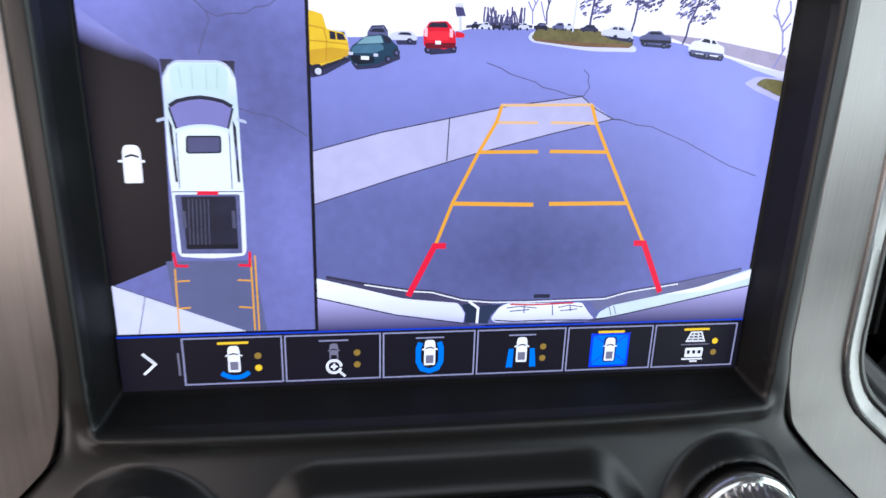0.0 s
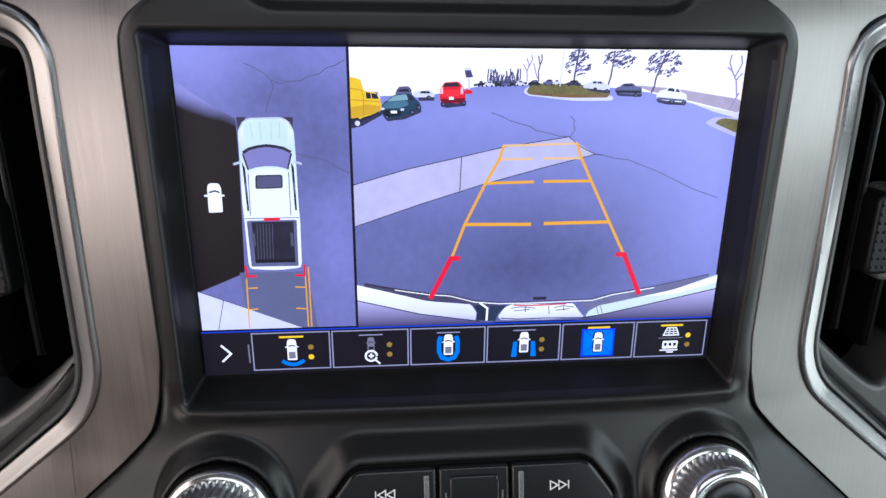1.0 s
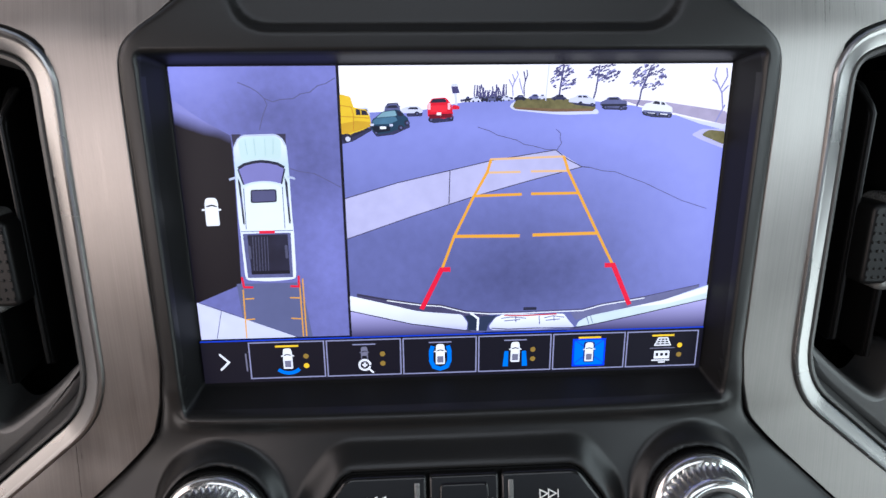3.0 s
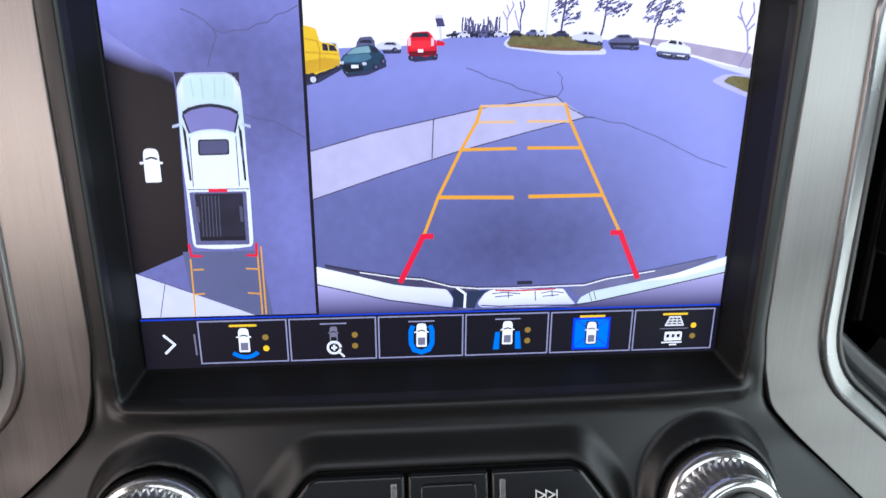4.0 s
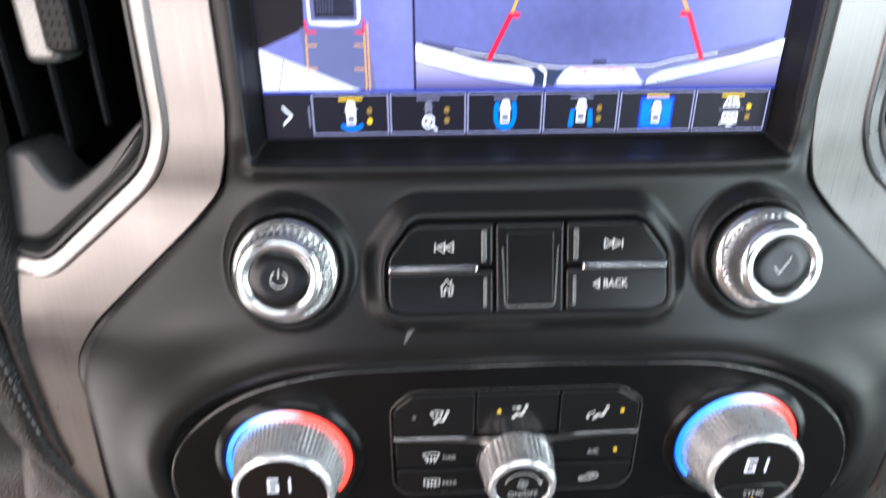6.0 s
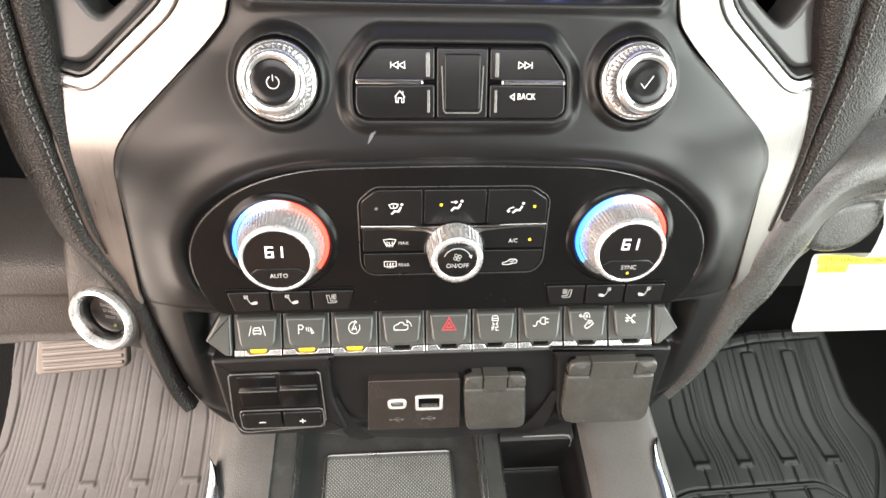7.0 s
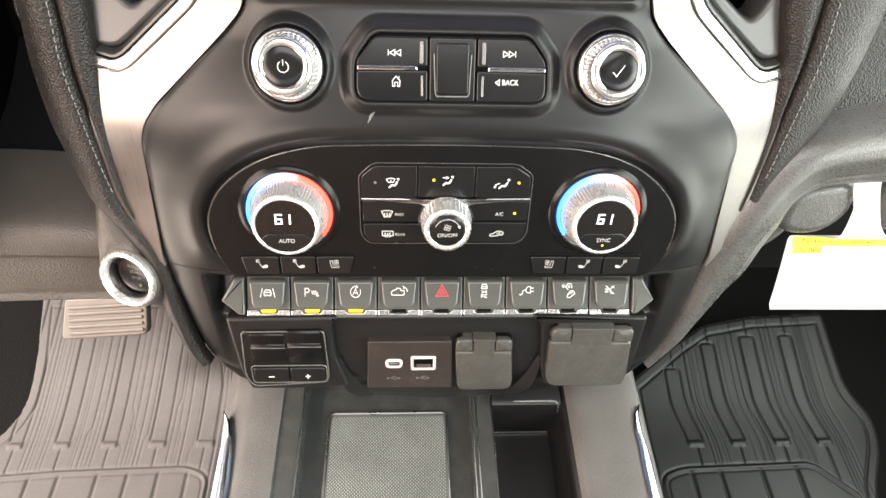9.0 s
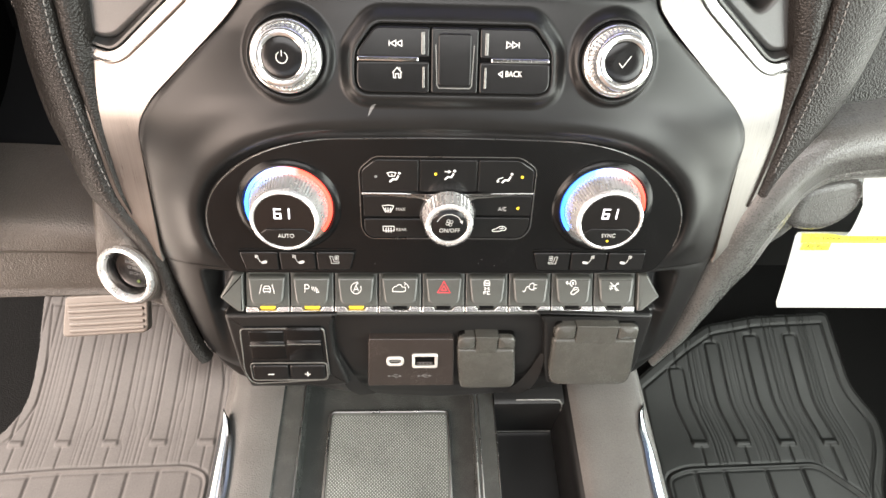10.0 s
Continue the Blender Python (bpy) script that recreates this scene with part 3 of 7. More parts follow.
def vent(side):
    ring = rounded(mirror(VENT, side), 6, 7)
    t = thing("air_vent", "black air vent with upright vanes in a satin chrome ring", "air vent", (side * 165, -10, 0), group="air vents")
    path = inset(ring, 5.0)
    lift = [float(trim_w(np.array(abs(u)), np.array(v))) for u, v in path]

    def sweep(name, profile, mat, label, cap=False):
        bm = bmesh.new()
        rings(bm, [[(u, v, w + k) for (u, v), w in zip(inset(ring, d), lift)] for d, k in profile], cap_last=cap)
        return part(name, bm, mat, t, label)

    sweep("seam", ((-1.0, -3), (-0.9, 0.25), (-0.1, 0.35), (0.1, -3)), DARK, "dark seam round the ring")
    sweep("ring", ((-0.1, -4), (0.0, 0.8), (0.5, 1.5), (1.2, 1.7), (1.9, 1.2), (2.6, 0.8), (5.6, 0.3), (6.3, -0.3), (6.5, -4)), RING_CHROME, "satin chrome ring")
    sweep("inner_bezel", ((6.9, -5), (7.0, -1.2), (7.5, -0.6), (8.6, -0.9), (10.4, -6), (14.5, -26)), VENT_GREY, "satin grey inner bezel")
    sweep("duct", ((14.5, -25), (16, -64)), DARK, "unlit black duct", True)
    foot = [(-130.4, -51, 3), (-132.8, -46.4, 3), (-149.3, -61.6, 20), (-163.5, -71.6, 6), (-169.4, -64, 5), (-173, -56, 4), (-183, -56, 4), (-187, -90, 6), (-174, -92, 6), (-153, -75.4, 20), (-138, -62.8, 10)]
    bm = plate(rounded(mirror(foot, side), 3), -24, -2.2, 3.0, 6, tilt=-0.10, v0=-90)
    part("bezel_foot", bm, VENT_GREY, t, "satin grey foot of the vent")
    for i, u0 in enumerate((-148, -163, -178, -193, -208)):
        bottom, top = (-52, -60, -56, -52, -40)[i], (47, 50, 52, 54, 56)[i]
        outline = rounded([(-14, bottom, 4), (-44, bottom + 2, 4), (-44, top, 4), (-24, top, 4), (-14, top - 10, 4)], 4)
        bm = plate(outline, -1.2, 1.2, 0.9, 2, back=True)
        for v in bm.verts:
            x, y, z = v.co
            v.co = ((u0 + z + 0.10 * (x + 14)) * -side, y, x)
        vane = part("vane", bm, VENT_BLACK, t)
        front = [(u0, bottom + 2, -13.4), (u0, top - 11, -13.4), (u0 + 0.4, top - 8, -15.0), (u0 + 1.6, top - 1, -23.0)]
        part("vane_edge", tube([(u * -side, v, w) for u, v, w in front], 0.9, 8, up=(1, 0, 0)), VENT_BLACK, vane, "rounded front edge")
    bm = plate(rounded(box2(-166, -154, -28, 7), 4), -20, -5, 2.5, 3)
    for v in bm.verts:
        v.co.x *= -side
    tab = part("vane_tab", bm, GREY_TRIM, t, "chrome vane tab with a dotted black grip")
    bm = plate(rounded(box2(-158.5, -147.6, -25, 5), 3), -18, -4.4, 1.6, 3)
    for r in range(8):
        for c in range(4):
            lathe([(0.55, -4.5), (0.55, -4.1), (0.3, -3.9)], (-156.4 + 2.3 * c, -22 + 3.3 * r), 8, bm)
    for v in bm.verts:
        v.co.x *= -side
    part("grip", bm, VENT_BLACK, tab)


for side in (-1, 1):
    trim(side)
    vent(side)

# ---- the display, showing the reversing cameras ----
SKY_GLOW = lit("display_white", srgb(255, 250, 255), 1.0)
SCREEN_BLACK = lit("display_black", srgb(14, 12, 26), 1.0)
ROAD_GLOW = field_light("display_road", srgb(58, 61, 98), srgb(150, 154, 232), 0.54, (0.0022, 0.0040), ((-0.34, 26, -16, 40, 18), (-0.10, 30, 4, 30, 14), (0.10, -20, -12, 16, 10), (0.12, 20, 34, 50, 5), (0.22, 92, 6, 26, 44), (0.14, -30, 28, 40, 12), (-0.10, -22, -6, 18, 14), (0.12, 60, 30, 30, 10)), 0.15, 45)
OVER_GLOW = field_light("display_overhead", srgb(54, 56, 90), srgb(150, 151, 232), 0.45, (0.0, 0.001), ((0.42, -88, 52, 24, 12), (-0.16, -46, 26, 12, 16), (0.18, -42, -12, 10, 24), (-0.14, -60, 40, 12, 8), (0.16, -40, 50, 12, 8)), 0.22, 55)
SHADE_GLOW = lit("display_shade", srgb(20, 12, 20), 1.0, 0.3, 90)
SOFT_SHADE = field_light("display_soft_shade", srgb(17, 11, 18), srgb(140, 139, 206), -0.20, (0.074, 0.19), ((-0.3, -72, 33, 5, 3),), 0.10, 60)
CONCRETE_GLOW = lit("display_concrete", srgb(190, 186, 224), 1.0, 0.10, 220)
PALE_GLOW = lit("display_pale", srgb(215, 216, 240), 1.0, 0.08, 200)
LINE_GLOW = lit("display_seam", srgb(70, 66, 92), 1.0)
CRACK_GLOW = lit("display_crack", srgb(92, 90, 130), 1.0)
TRUCK_GLOW = ramp_light("display_truck", [(0.0, srgb(240, 242, 250)), (0.55, srgb(236, 244, 248)), (0.8, srgb(204, 222, 232)), (1.0, srgb(242, 246, 252))], 1)
SCREEN_GLASS = lit("display_front_glass", srgb(128, 124, 186), 1.0, 0.08, 120)
SOFT_EDGE = lit("display_soft_edge", srgb(188, 196, 222), 1.0)
BED_GLOW = lit("display_bed", srgb(34, 33, 52), 1.0, 0.4, 200)
RIB_GLOW = lit("display_bed_rib", srgb(80, 80, 106), 1.0)
DARK_GLOW = lit("display_dark", srgb(38, 38, 58), 1.0, 0.25, 400)
TEAL_GLOW = lit("display_teal", srgb(34, 62, 86), 1.0, 0.3, 500)
SLATE_GLOW = lit("display_slate", srgb(96, 98, 142), 1.0, 0.2, 500)
RED_GLOW = lit("display_red", srgb(226, 20, 48), 1.0, 0.12, 500)
YELLOW_GLOW = lit("display_yellow", srgb(240, 196, 40), 1.0, 0.08, 500)
GRASS_GLOW = lit("display_grass", srgb(112, 104, 66), 1.0, 0.35, 700)
MOUND_GLOW = lit("display_mound", srgb(172, 160, 188), 1.0, 0.15, 300)
TREE_GLOW = lit("display_tree", srgb(82, 78, 122), 1.0)
GUIDE_GLOW = lit("display_guide_orange", srgb(240, 168, 50), 1.0)
PALE_GUIDE = lit("display_guide_pale", srgb(236, 190, 140), 1.0)
RED_GUIDE = lit("display_guide_red", srgb(236, 20, 60), 1.0)
BLUE_GLOW = lit("display_blue", srgb(10, 120, 236), 1.0)
DEEP_BLUE = lit("display_deep_blue", srgb(20, 60, 200), 1.0)
FRAME_GLOW = lit("display_frame", srgb(150, 150, 186), 1.0)
ICON_GLOW = lit("display_icon", srgb(250, 250, 255), 1.0)
GREY_GLOW = lit("display_icon_grey", srgb(120, 118, 140), 1.0)
BUMPER_GLOW = ramp_light("display_bumper", [(0.0, srgb(150, 145, 205)), (0.35, srgb(220, 222, 250)), (1.0, srgb(250, 252, 255))], 1, 1.0, 0.3, 120)
UNDER_GLOW = ramp_light("display_under", [(0.0, srgb(66, 62, 110)), (1.0, srgb(196, 188, 245))], 1)
DULL_AMBER = lit("display_dot_dull", srgb(150, 120, 50), 1.0)
BRIGHT_AMBER = lit("display_dot_bright", srgb(252, 206, 40), 1.0)

display = thing("touch_display", "lit display showing overhead and rear camera views of a pickup", "display", (0, 0, 0))
part("panel", plate(rounded(box2(-88.2, 88.2, -53.2, 53.2), 1.0), -4, 0, 0.1, 1), SCREEN_BLACK, display, "black glass panel")
level = [0.02]


def glow(name, outline, mat, parent=None):
    """A patch of the picture, each just over the one before."""
    level[0] += 0.006
    return part(name, flat(outline, level[0]), mat, parent or display)


def glow_lines(name, lines, width, mat, parent=None, closed=False, joined=False):
    level[0] += 0.006
    if not joined:
        return [part(name, stroke(l, width, level[0], closed, None, 0.002), mat, parent or display) for l in lines]
    bm = bmesh.new()
    for l in lines:
        stroke(l, width, level[0], closed, bm, 0.002)
    return part(name, bm, mat, parent or display)


rng = random.Random(4)

# overhead view
over = glow("overhead_view", box2(-87.8, -37.2, -36.9, 52.8), OVER_GLOW)
glow("overhead_shade", rounded([(-87.8, 43.4, 0.5), (-80, 37.2, 6), (-71.0, 32.0, 0.5), (-71.0, 21.0, 0.5), (-72.4, -17.2, 1), (-87.8, -23.6, 0.5)], 0.6), SOFT_SHADE, over)
glow("overhead_concrete", [(-87.8, -23.2), (-72.4, -29.6), (-55, -36.9), (-87.8, -36.9)], PALE_GLOW, over)
glow_lines("overhead_seam", [[(-87.8, -23.2), (-72.4, -29.6), (-55, -36.9)], [(-80, -26.5), (-82.5, -36.8)]], 0.22, LINE_GLOW, over)
glow_lines("overhead_crack", [[(-37.7, 49.2), (-40.5, 47.6), (-43.2, 46.9), (-45.6, 45.0), (-48.6, 44.5), (-50.8, 43.1), (-54.8, 42.9), (-57.2, 42.2), (-59.8, 43.3), (-61.6, 45.2), (-63.9, 46.6), (-67.4, 48.1)],
                               [(-59.8, 43.3), (-59.0, 41.4), (-60.4, 38.4), (-61.2, 36.2), (-62.0, 33.6)], [(-53.9, 21.6), (-50.4, 20.4), (-45.8, 19.7), (-42.0, 17.6), (-37.6, 15.1)]], 0.26, CRACK_GLOW, over)
glow("overhead_apron", [(-74, -17), (-52.5, -17), (-50, -36.9), (-55, -36.9), (-73, -29.4)], lit("display_apron", srgb(96, 100, 140), 1.0, 0.06, 200), over)

BONNET_GLOW = lit("display_bonnet_shade", srgb(206, 228, 226), 1.0, 0.06, 200)
CREASE_GLOW = lit("display_crease", srgb(178, 204, 206), 1.0)
for s in (-1, 1):
    glow("corner_shade", [(-62.4 + s * 8.4, 32.4), (-62.4 + s * 5.4, 32.4), (-62.4 + s * 8.2, 28.6)], lit("display_corner_shade", srgb(58, 54, 76), 1.0, 0.2, 300), over)
truck = glow("pictured_truck", rounded([(-70.6, 28.6, 1.5), (-69.2, 31.0, 1.5), (-67.4, 32.2, 1), (-57.2, 32.4, 1), (-55.2, 31.2, 1.5), (-54.0, 28.8, 1.5), (-53.8, 21.9, 4), (-53.9, 6.0, 4), (-53.7, 0.2, 1), (-54.0, -14.4, 1),
                                        (-54.6, -15.7, 0.8), (-62.4, -16.5, 8), (-70.3, -15.8, 0.8), (-70.9, -14.4, 1), (-71.0, 0.4, 1), (-71.2, 6.0, 4), (-70.8, 21.0, 4)], 2), TRUCK_GLOW, over)
glow("bonnet", rounded([(-69.0, 30.4, 1), (-67.2, 31.6, 1), (-57.4, 31.8, 1), (-55.6, 30.6, 1), (-56.0, 24.0, 2), (-62.4, 25.0, 6), (-68.6, 23.9, 2)], 1), BONNET_GLOW, truck)
glow_lines("bonnet_crease", [[(-66.8, 30.8), (-66.4, 26.0)], [(-64.0, 31.0), (-63.9, 25.6)], [(-60.6, 31.0), (-60.8, 25.6)], [(-58.0, 30.8), (-58.4, 26.0)]], 0.22, CREASE_GLOW, truck)
glow("windscreen", rounded([(-69.8, 21.8, 0.5), (-66.5, 23.2, 4), (-62.4, 23.8, 8), (-58.2, 23.2, 4), (-55.2, 21.9, 0.5), (-56.6, 16.6, 0.5), (-59.4, 17.4, 3), (-62.7, 17.6, 6), (-66.2, 17.2, 3), (-68.4, 16.4, 0.5)], 2), SCREEN_GLASS, truck)
glow_lines("windscreen_edge", [[(-69.7, 21.7), (-67.8, 22.9), (-65, 23.6), (-62.4, 23.9), (-59.8, 23.6), (-57.2, 23.0), (-55.2, 21.8)]], 0.9, DARK_GLOW, truck)
glow_lines("windscreen_post", [[(-69.8, 21.4), (-68.5, 16.4)], [(-55.1, 21.5), (-56.5, 16.5)]], 0.5, DARK_GLOW, truck)
for a, b in ((-70.2, -69.4), (-55.4, -54.6)):
    glow("side_glass", rounded([(a, 18.9), (b, 17.0), (b + 0.15, 3.4), (a + 0.35, 3.4)], 0.3), DARK_GLOW, truck)
    glow("side_glass_light", rounded([(a + 0.2, 12.5), (b + 0.05, 12.2), (b + 0.15, 9.0), (a + 0.3, 9.0)], 0.2), SLATE_GLOW, truck)
glow("roof", rounded([(-68.4, 15.8, 2), (-62.6, 17.2, 4), (-56.5, 16.0, 2), (-56.7, 1.6, 1.2), (-68.9, 1.6, 1.2)], 2), lit("display_roof", srgb(238, 248, 246), 1.0, 0.03, 200), truck)
glow_lines("body_edge", [[(-68.6, 15.4), (-69.0, 1.8)], [(-56.3, 15.6), (-56.5, 1.8)], [(-70.8, 1.0), (-53.9, 1.1)], [(-70.2, 0.2), (-69.9, -15.0)], [(-54.9, 0.3), (-55.2, -15.0)]], 0.26, SLATE_GLOW, truck)
glow_lines("bonnet_edge", [[(-70.3, 28.6), (-69.0, 30.9), (-67.3, 31.9), (-57.3, 32.1), (-55.4, 31.0), (-54.3, 28.8)]], 0.4, SOFT_EDGE, truck)
glow("sunroof", rounded([(-66.5, 14.8), (-58.2, 14.9), (-58.4, 10.6), (-66.8, 10.4)], 0.8), DARK_GLOW, truck)
glow("sunroof_glass", rounded([(-66.1, 14.4), (-58.6, 14.5), (-58.8, 11.0), (-66.3, 10.8)], 0.6), lit("display_sunroof", srgb(84, 84, 122), 1.0, 0.1, 200), truck)
glow("load_bed", rounded([(-70.2, 0.3), (-54.9, 0.4), (-55.2, -15.1), (-69.9, -15.0)], 0.6), SLATE_GLOW, truck)
glow("bed_floor", rounded([(-68.9, -0.2), (-55.8, -0.1), (-56.0, -13.8), (-68.6, -13.8)], 0.4), BED_GLOW, truck)
glow("bed_end", [(-68.7, -12.6), (-56.0, -12.6), (-56.0, -13.8), (-68.6, -13.8)], lit("display_bed_end", srgb(20, 20, 34), 1.0), truck)
glow_lines("bed_rib", [[(u, -0.8), (u - 0.5, -12.6)] for u in np.arange(-67.2, -62.4, 0.95)], 0.24, RIB_GLOW, truck)
for u in (-68.6, -56.6):
    glow("wheel_arch", rounded(box2(u - 0.45, u + 0.45, -8.4, -3.8), 0.4), RIB_GLOW, truck)
glow("brake_lamp", box2(-65.0, -59.9, 0.25, 1.2), RED_GUIDE, truck)
for s, u in ((-1, -70.4), (1, -54.5)):
    glow("mirror", rounded([(u, 19.3), (u + s * 2.4, 18.6), (u + s * 2.5, 17.8), (u, 18.5)], 0.3), SOFT_EDGE, truck)
small = glow("small_truck_mark", rounded([(-81.4, 11.0, 0.8), (-80.8, 12.4, 1.0), (-77.8, 12.4, 1.0), (-77.2, 11.0, 0.8), (-77.3, 3.2, 0.5), (-81.6, 3.1, 0.5)], 0.5), ICON_GLOW, over)
glow_lines("small_windscreen", [[(-80.9, 9.5), (-79.3, 10.0), (-77.7, 9.5)]], 0.5, SHADE_GLOW, small)
for u in (-82.0, -76.9):
    glow("small_mirror", box2(u - 0.5, u + 0.5, 8.2, 8.8), ICON_GLOW, small)
glow_lines("overhead_guide", [[(-72, -19), (-72.4, -36.6)], [(-71.6, -22.4), (-68.6, -22.3)], [(-71.9, -29.9), (-69, -29.7)], [(-53.1, -15.6), (-53.1, -36.6)],
                               [(-52.0, -15.6), (-52.0, -36.6)], [(-56.7, -22.3), (-53.4, -22.5)], [(-56.8, -29.8), (-53.4, -30.1)]], 0.42, GUIDE_GLOW, over)
glow_lines("overhead_guide_end", [[(-72, -14.6), (-71.6, -18.2), (-68.6, -18.3)], [(-53.2, -14.6), (-53.4, -18.4), (-56.2, -18.2)]], 0.7, RED_GUIDE, over)

# rear view
rear = glow("rear_view", box2(-36.4, 87.8, -36.9, 52.8), SKY_GLOW)
glow("rear_road", [(-36.4, 38.3), (-10, 39.4), (2.5, 41.6), (26, 42.4), (45, 41.4), (57, 40.0), (71, 36.8), (80, 34.2), (87.8, 32.0), (87.8, -36.9), (-36.4, -36.9)], ROAD_GLOW, rear)
glow("rear_mound", rounded([(52, 42.2, 2), (66, 41.2, 3), (87.8, 37.9, 1), (87.8, 33.6, 1), (71, 37.4, 3), (57, 40.4, 2)], 2), MOUND_GLOW, rear)
glow("rear_kerb", [(70, 37.2), (80, 34.9), (87.8, 33.6), (87.8, 31.9), (79, 34.1)], PALE_GLOW, rear)
glow("rear_grass_kerb", rounded([(76.6, 30.6, 1), (80, 32.4, 1), (87.8, 32.2, 0.5), (87.8, 26.0, 0.5), (80, 28.9, 1)], 1), CONCRETE_GLOW, rear)
glow("rear_grass", rounded([(80.0, 30.4, 1), (82.2, 32.1, 1.5), (87.8, 31.5, 0.5), (87.8, 27.3, 0.5)], 1), GRASS_GLOW, rear)
glow("rear_concrete", [(-36.4, 11.4), (-19.3, 16.3), (-2.5, 20.0), (11.4, 23.1), (32.2, 26.2), (41.2, 20.6), (24.3, 16.4), (5, 11.2), (-15, 5), (-36.4, -2.2)], CONCRETE_GLOW, rear)
glow_lines("rear_seam", [[(-36.4, 11.4), (-19.3, 16.3), (-2.5, 20.0), (11.4, 23.1), (32.2, 26.2)], [(32.2, 26.2), (36.4, 23), (41.2, 20.6), (43.6, 20.4)],
                          [(41.2, 20.6), (24.3, 16.4), (5, 11.2), (-15, 5), (-36.4, -2.2)], [(-2.2, 20.1), (-2.6, 9.2)]], 0.30, LINE_GLOW, rear)
glow_lines("rear_crack", [[(6.7, 33.8), (10.4, 32.6), (13.0, 31.2), (15.3, 30.6), (19.4, 29.5), (21.6, 28.2), (24.8, 27.6), (29.0, 26.4), (32.6, 26.3)], [(32.6, 26.3), (34.0, 28.4), (33.4, 30.0), (33.6, 31.4), (32.0, 32.9)],
                          [(43.6, 20.4), (48, 19.2), (52.3, 18.8), (58, 16.6), (62.4, 15.0), (69.2, 11.8), (75.6, 8.8), (84.6, 5.8)]], 0.24, CRACK_GLOW, rear)
glow("island_kerb", rounded([(16.6, 40.2, 1.5), (18.4, 41.9, 1.5), (34, 42.0, 3), (45.4, 38.8, 1), (45.6, 37.5, 1), (33, 37.3, 4), (18, 39.0, 1)], 1), PALE_GLOW, rear)
glow("island_grass", rounded([(18.0, 41.0, 1.5), (19.4, 42.6, 1.5), (34, 42.6, 3), (44.6, 39.9, 1), (44.4, 38.8, 1), (33, 38.7, 4), (18.6, 39.8, 1)], 1), GRASS_GLOW, rear)


def crown(trunk, u, v, reach, rise, dashes, share=0.7):
    """A tree of the picture: a bent trunk, and a crown of short slanting dashes in two tones."""
    glow_lines("tree_trunk", [trunk], 0.55, TREE_GLOW, rear)
    tones = ([], [])
    while len(tones[0]) + len(tones[1]) < dashes:
        a, b = rng.uniform(-1, 1), rng.uniform(-1, 1)
        if a * a + b * b > 1 or rng.random() < 0.45 * (math.sin(a * 6 + u) * math.cos(b * 5 + v) + 0.4):
            continue
        x, y = u + a * reach * (1 - 0.25 * b), v + b * rise
        k, lean = rng.uniform(0.5, 1.3), rng.uniform(0.1, 0.9)
        if y + k * lean < 52.7:
            tones[rng.random() < share].append([(x, y), (x + k * 0.5, y + k * lean * 0.5 + 0.06), (x + k, y + k * lean)])
    for tone, mat, width in ((tones[0], PALE_TREE, 0.5), (tones[1], TREE_GLOW, 0.4)):
        glow_lines("pictured_tree", tone, width, mat, rear, joined=True)


PALE_TREE = lit("display_tree_pale", srgb(150, 146, 196), 1.0)
crown([(32.5, 42.6), (32.7, 45), (33.6, 52.4)], 33.2, 48.8, 3.7, 3.9, 82)
crown([(43.6, 42.2), (44.2, 44.6), (44.6, 48), (45.0, 52.5)], 46.0, 50.2, 4.8, 3.4, 92)
crown([(57.8, 39.8), (58.6, 42), (58.9, 44.6), (60.2, 48), (61.6, 52.3)], 60.6, 48.6, 5.6, 4.2, 120)
glow_lines("bare_tree", [[(84.2, 34.4), (85.4, 37), (86.8, 40)], [(86.2, 38.6), (85.3, 43.7), (83.6, 46.6), (82.4, 49.1), (82.8, 51.6)], [(83.6, 46.6), (81.8, 47.8)], [(84.8, 45.0), (86.6, 48.8), (86.0, 51.4)], [(85.2, 43.8), (87.2, 46)]], 0.5, PALE_TREE, rear, joined=True)
glow_lines("bare_tree", [[(17.8, 43.2), (17.6, 46), (18.2, 48), (17.4, 50)], [(18.2, 47.6), (19.3, 49.8), (18.8, 51)], [(17.6, 46.2), (16.4, 48.4)], [(19.6, 48.6), (20.4, 45.8), (21.0, 44)]], 0.34, PALE_TREE, rear, joined=True)
glow_lines("bare_tree", [[(21.4, 43.2), (21.2, 46), (21.6, 48), (21.0, 50.8)], [(21.5, 47.6), (22.2, 49.6), (22.0, 51.2)]], 0.4, TREE_GLOW, rear, joined=True)
bushes = [[(x, 42.6 + rng.uniform(0, 0.8)), (x + rng.uniform(-0.4, 0.5), 44.2), (x + rng.uniform(-0.8, 1.0), 44.6 + rng.uniform(0, 2.4))] for x in np.arange(5.6, 15.6, 0.36)]
glow_lines("far_bushes", bushes, 0.4, TREE_GLOW, rear, joined=True)
glow_lines("pictured_pole", [[(28.2, 41.6), (28.9, 52.6)]], 0.4, PALE_GLOW, rear)


def pictured_car(outline, mat, wheels, glass=None, r=0.6, under=None):
    """A car of the picture, with its shade on the road, windows and wheels with pale hubs."""
    if under:
        glow("car_shade", rounded(under, 0.4), CAR_SHADE, rear)
    car = glow("pictured_car", rounded(outline, r), mat, rear)
    for u, v, k in wheels:
        level[0] += 0.006
        wheel = part("pictured_wheel", disc((u, v), k, level[0], 12), DARK_GLOW, car)
        if k > 0.6:
            level[0] += 0.006
            part("pictured_hub", disc((u + 0.1, v), k * 0.45, level[0], 10), SLATE_GLOW, wheel)
    if glass:
        glow("pictured_window", rounded(glass, 0.3), DARK_GLOW, car)
    return car


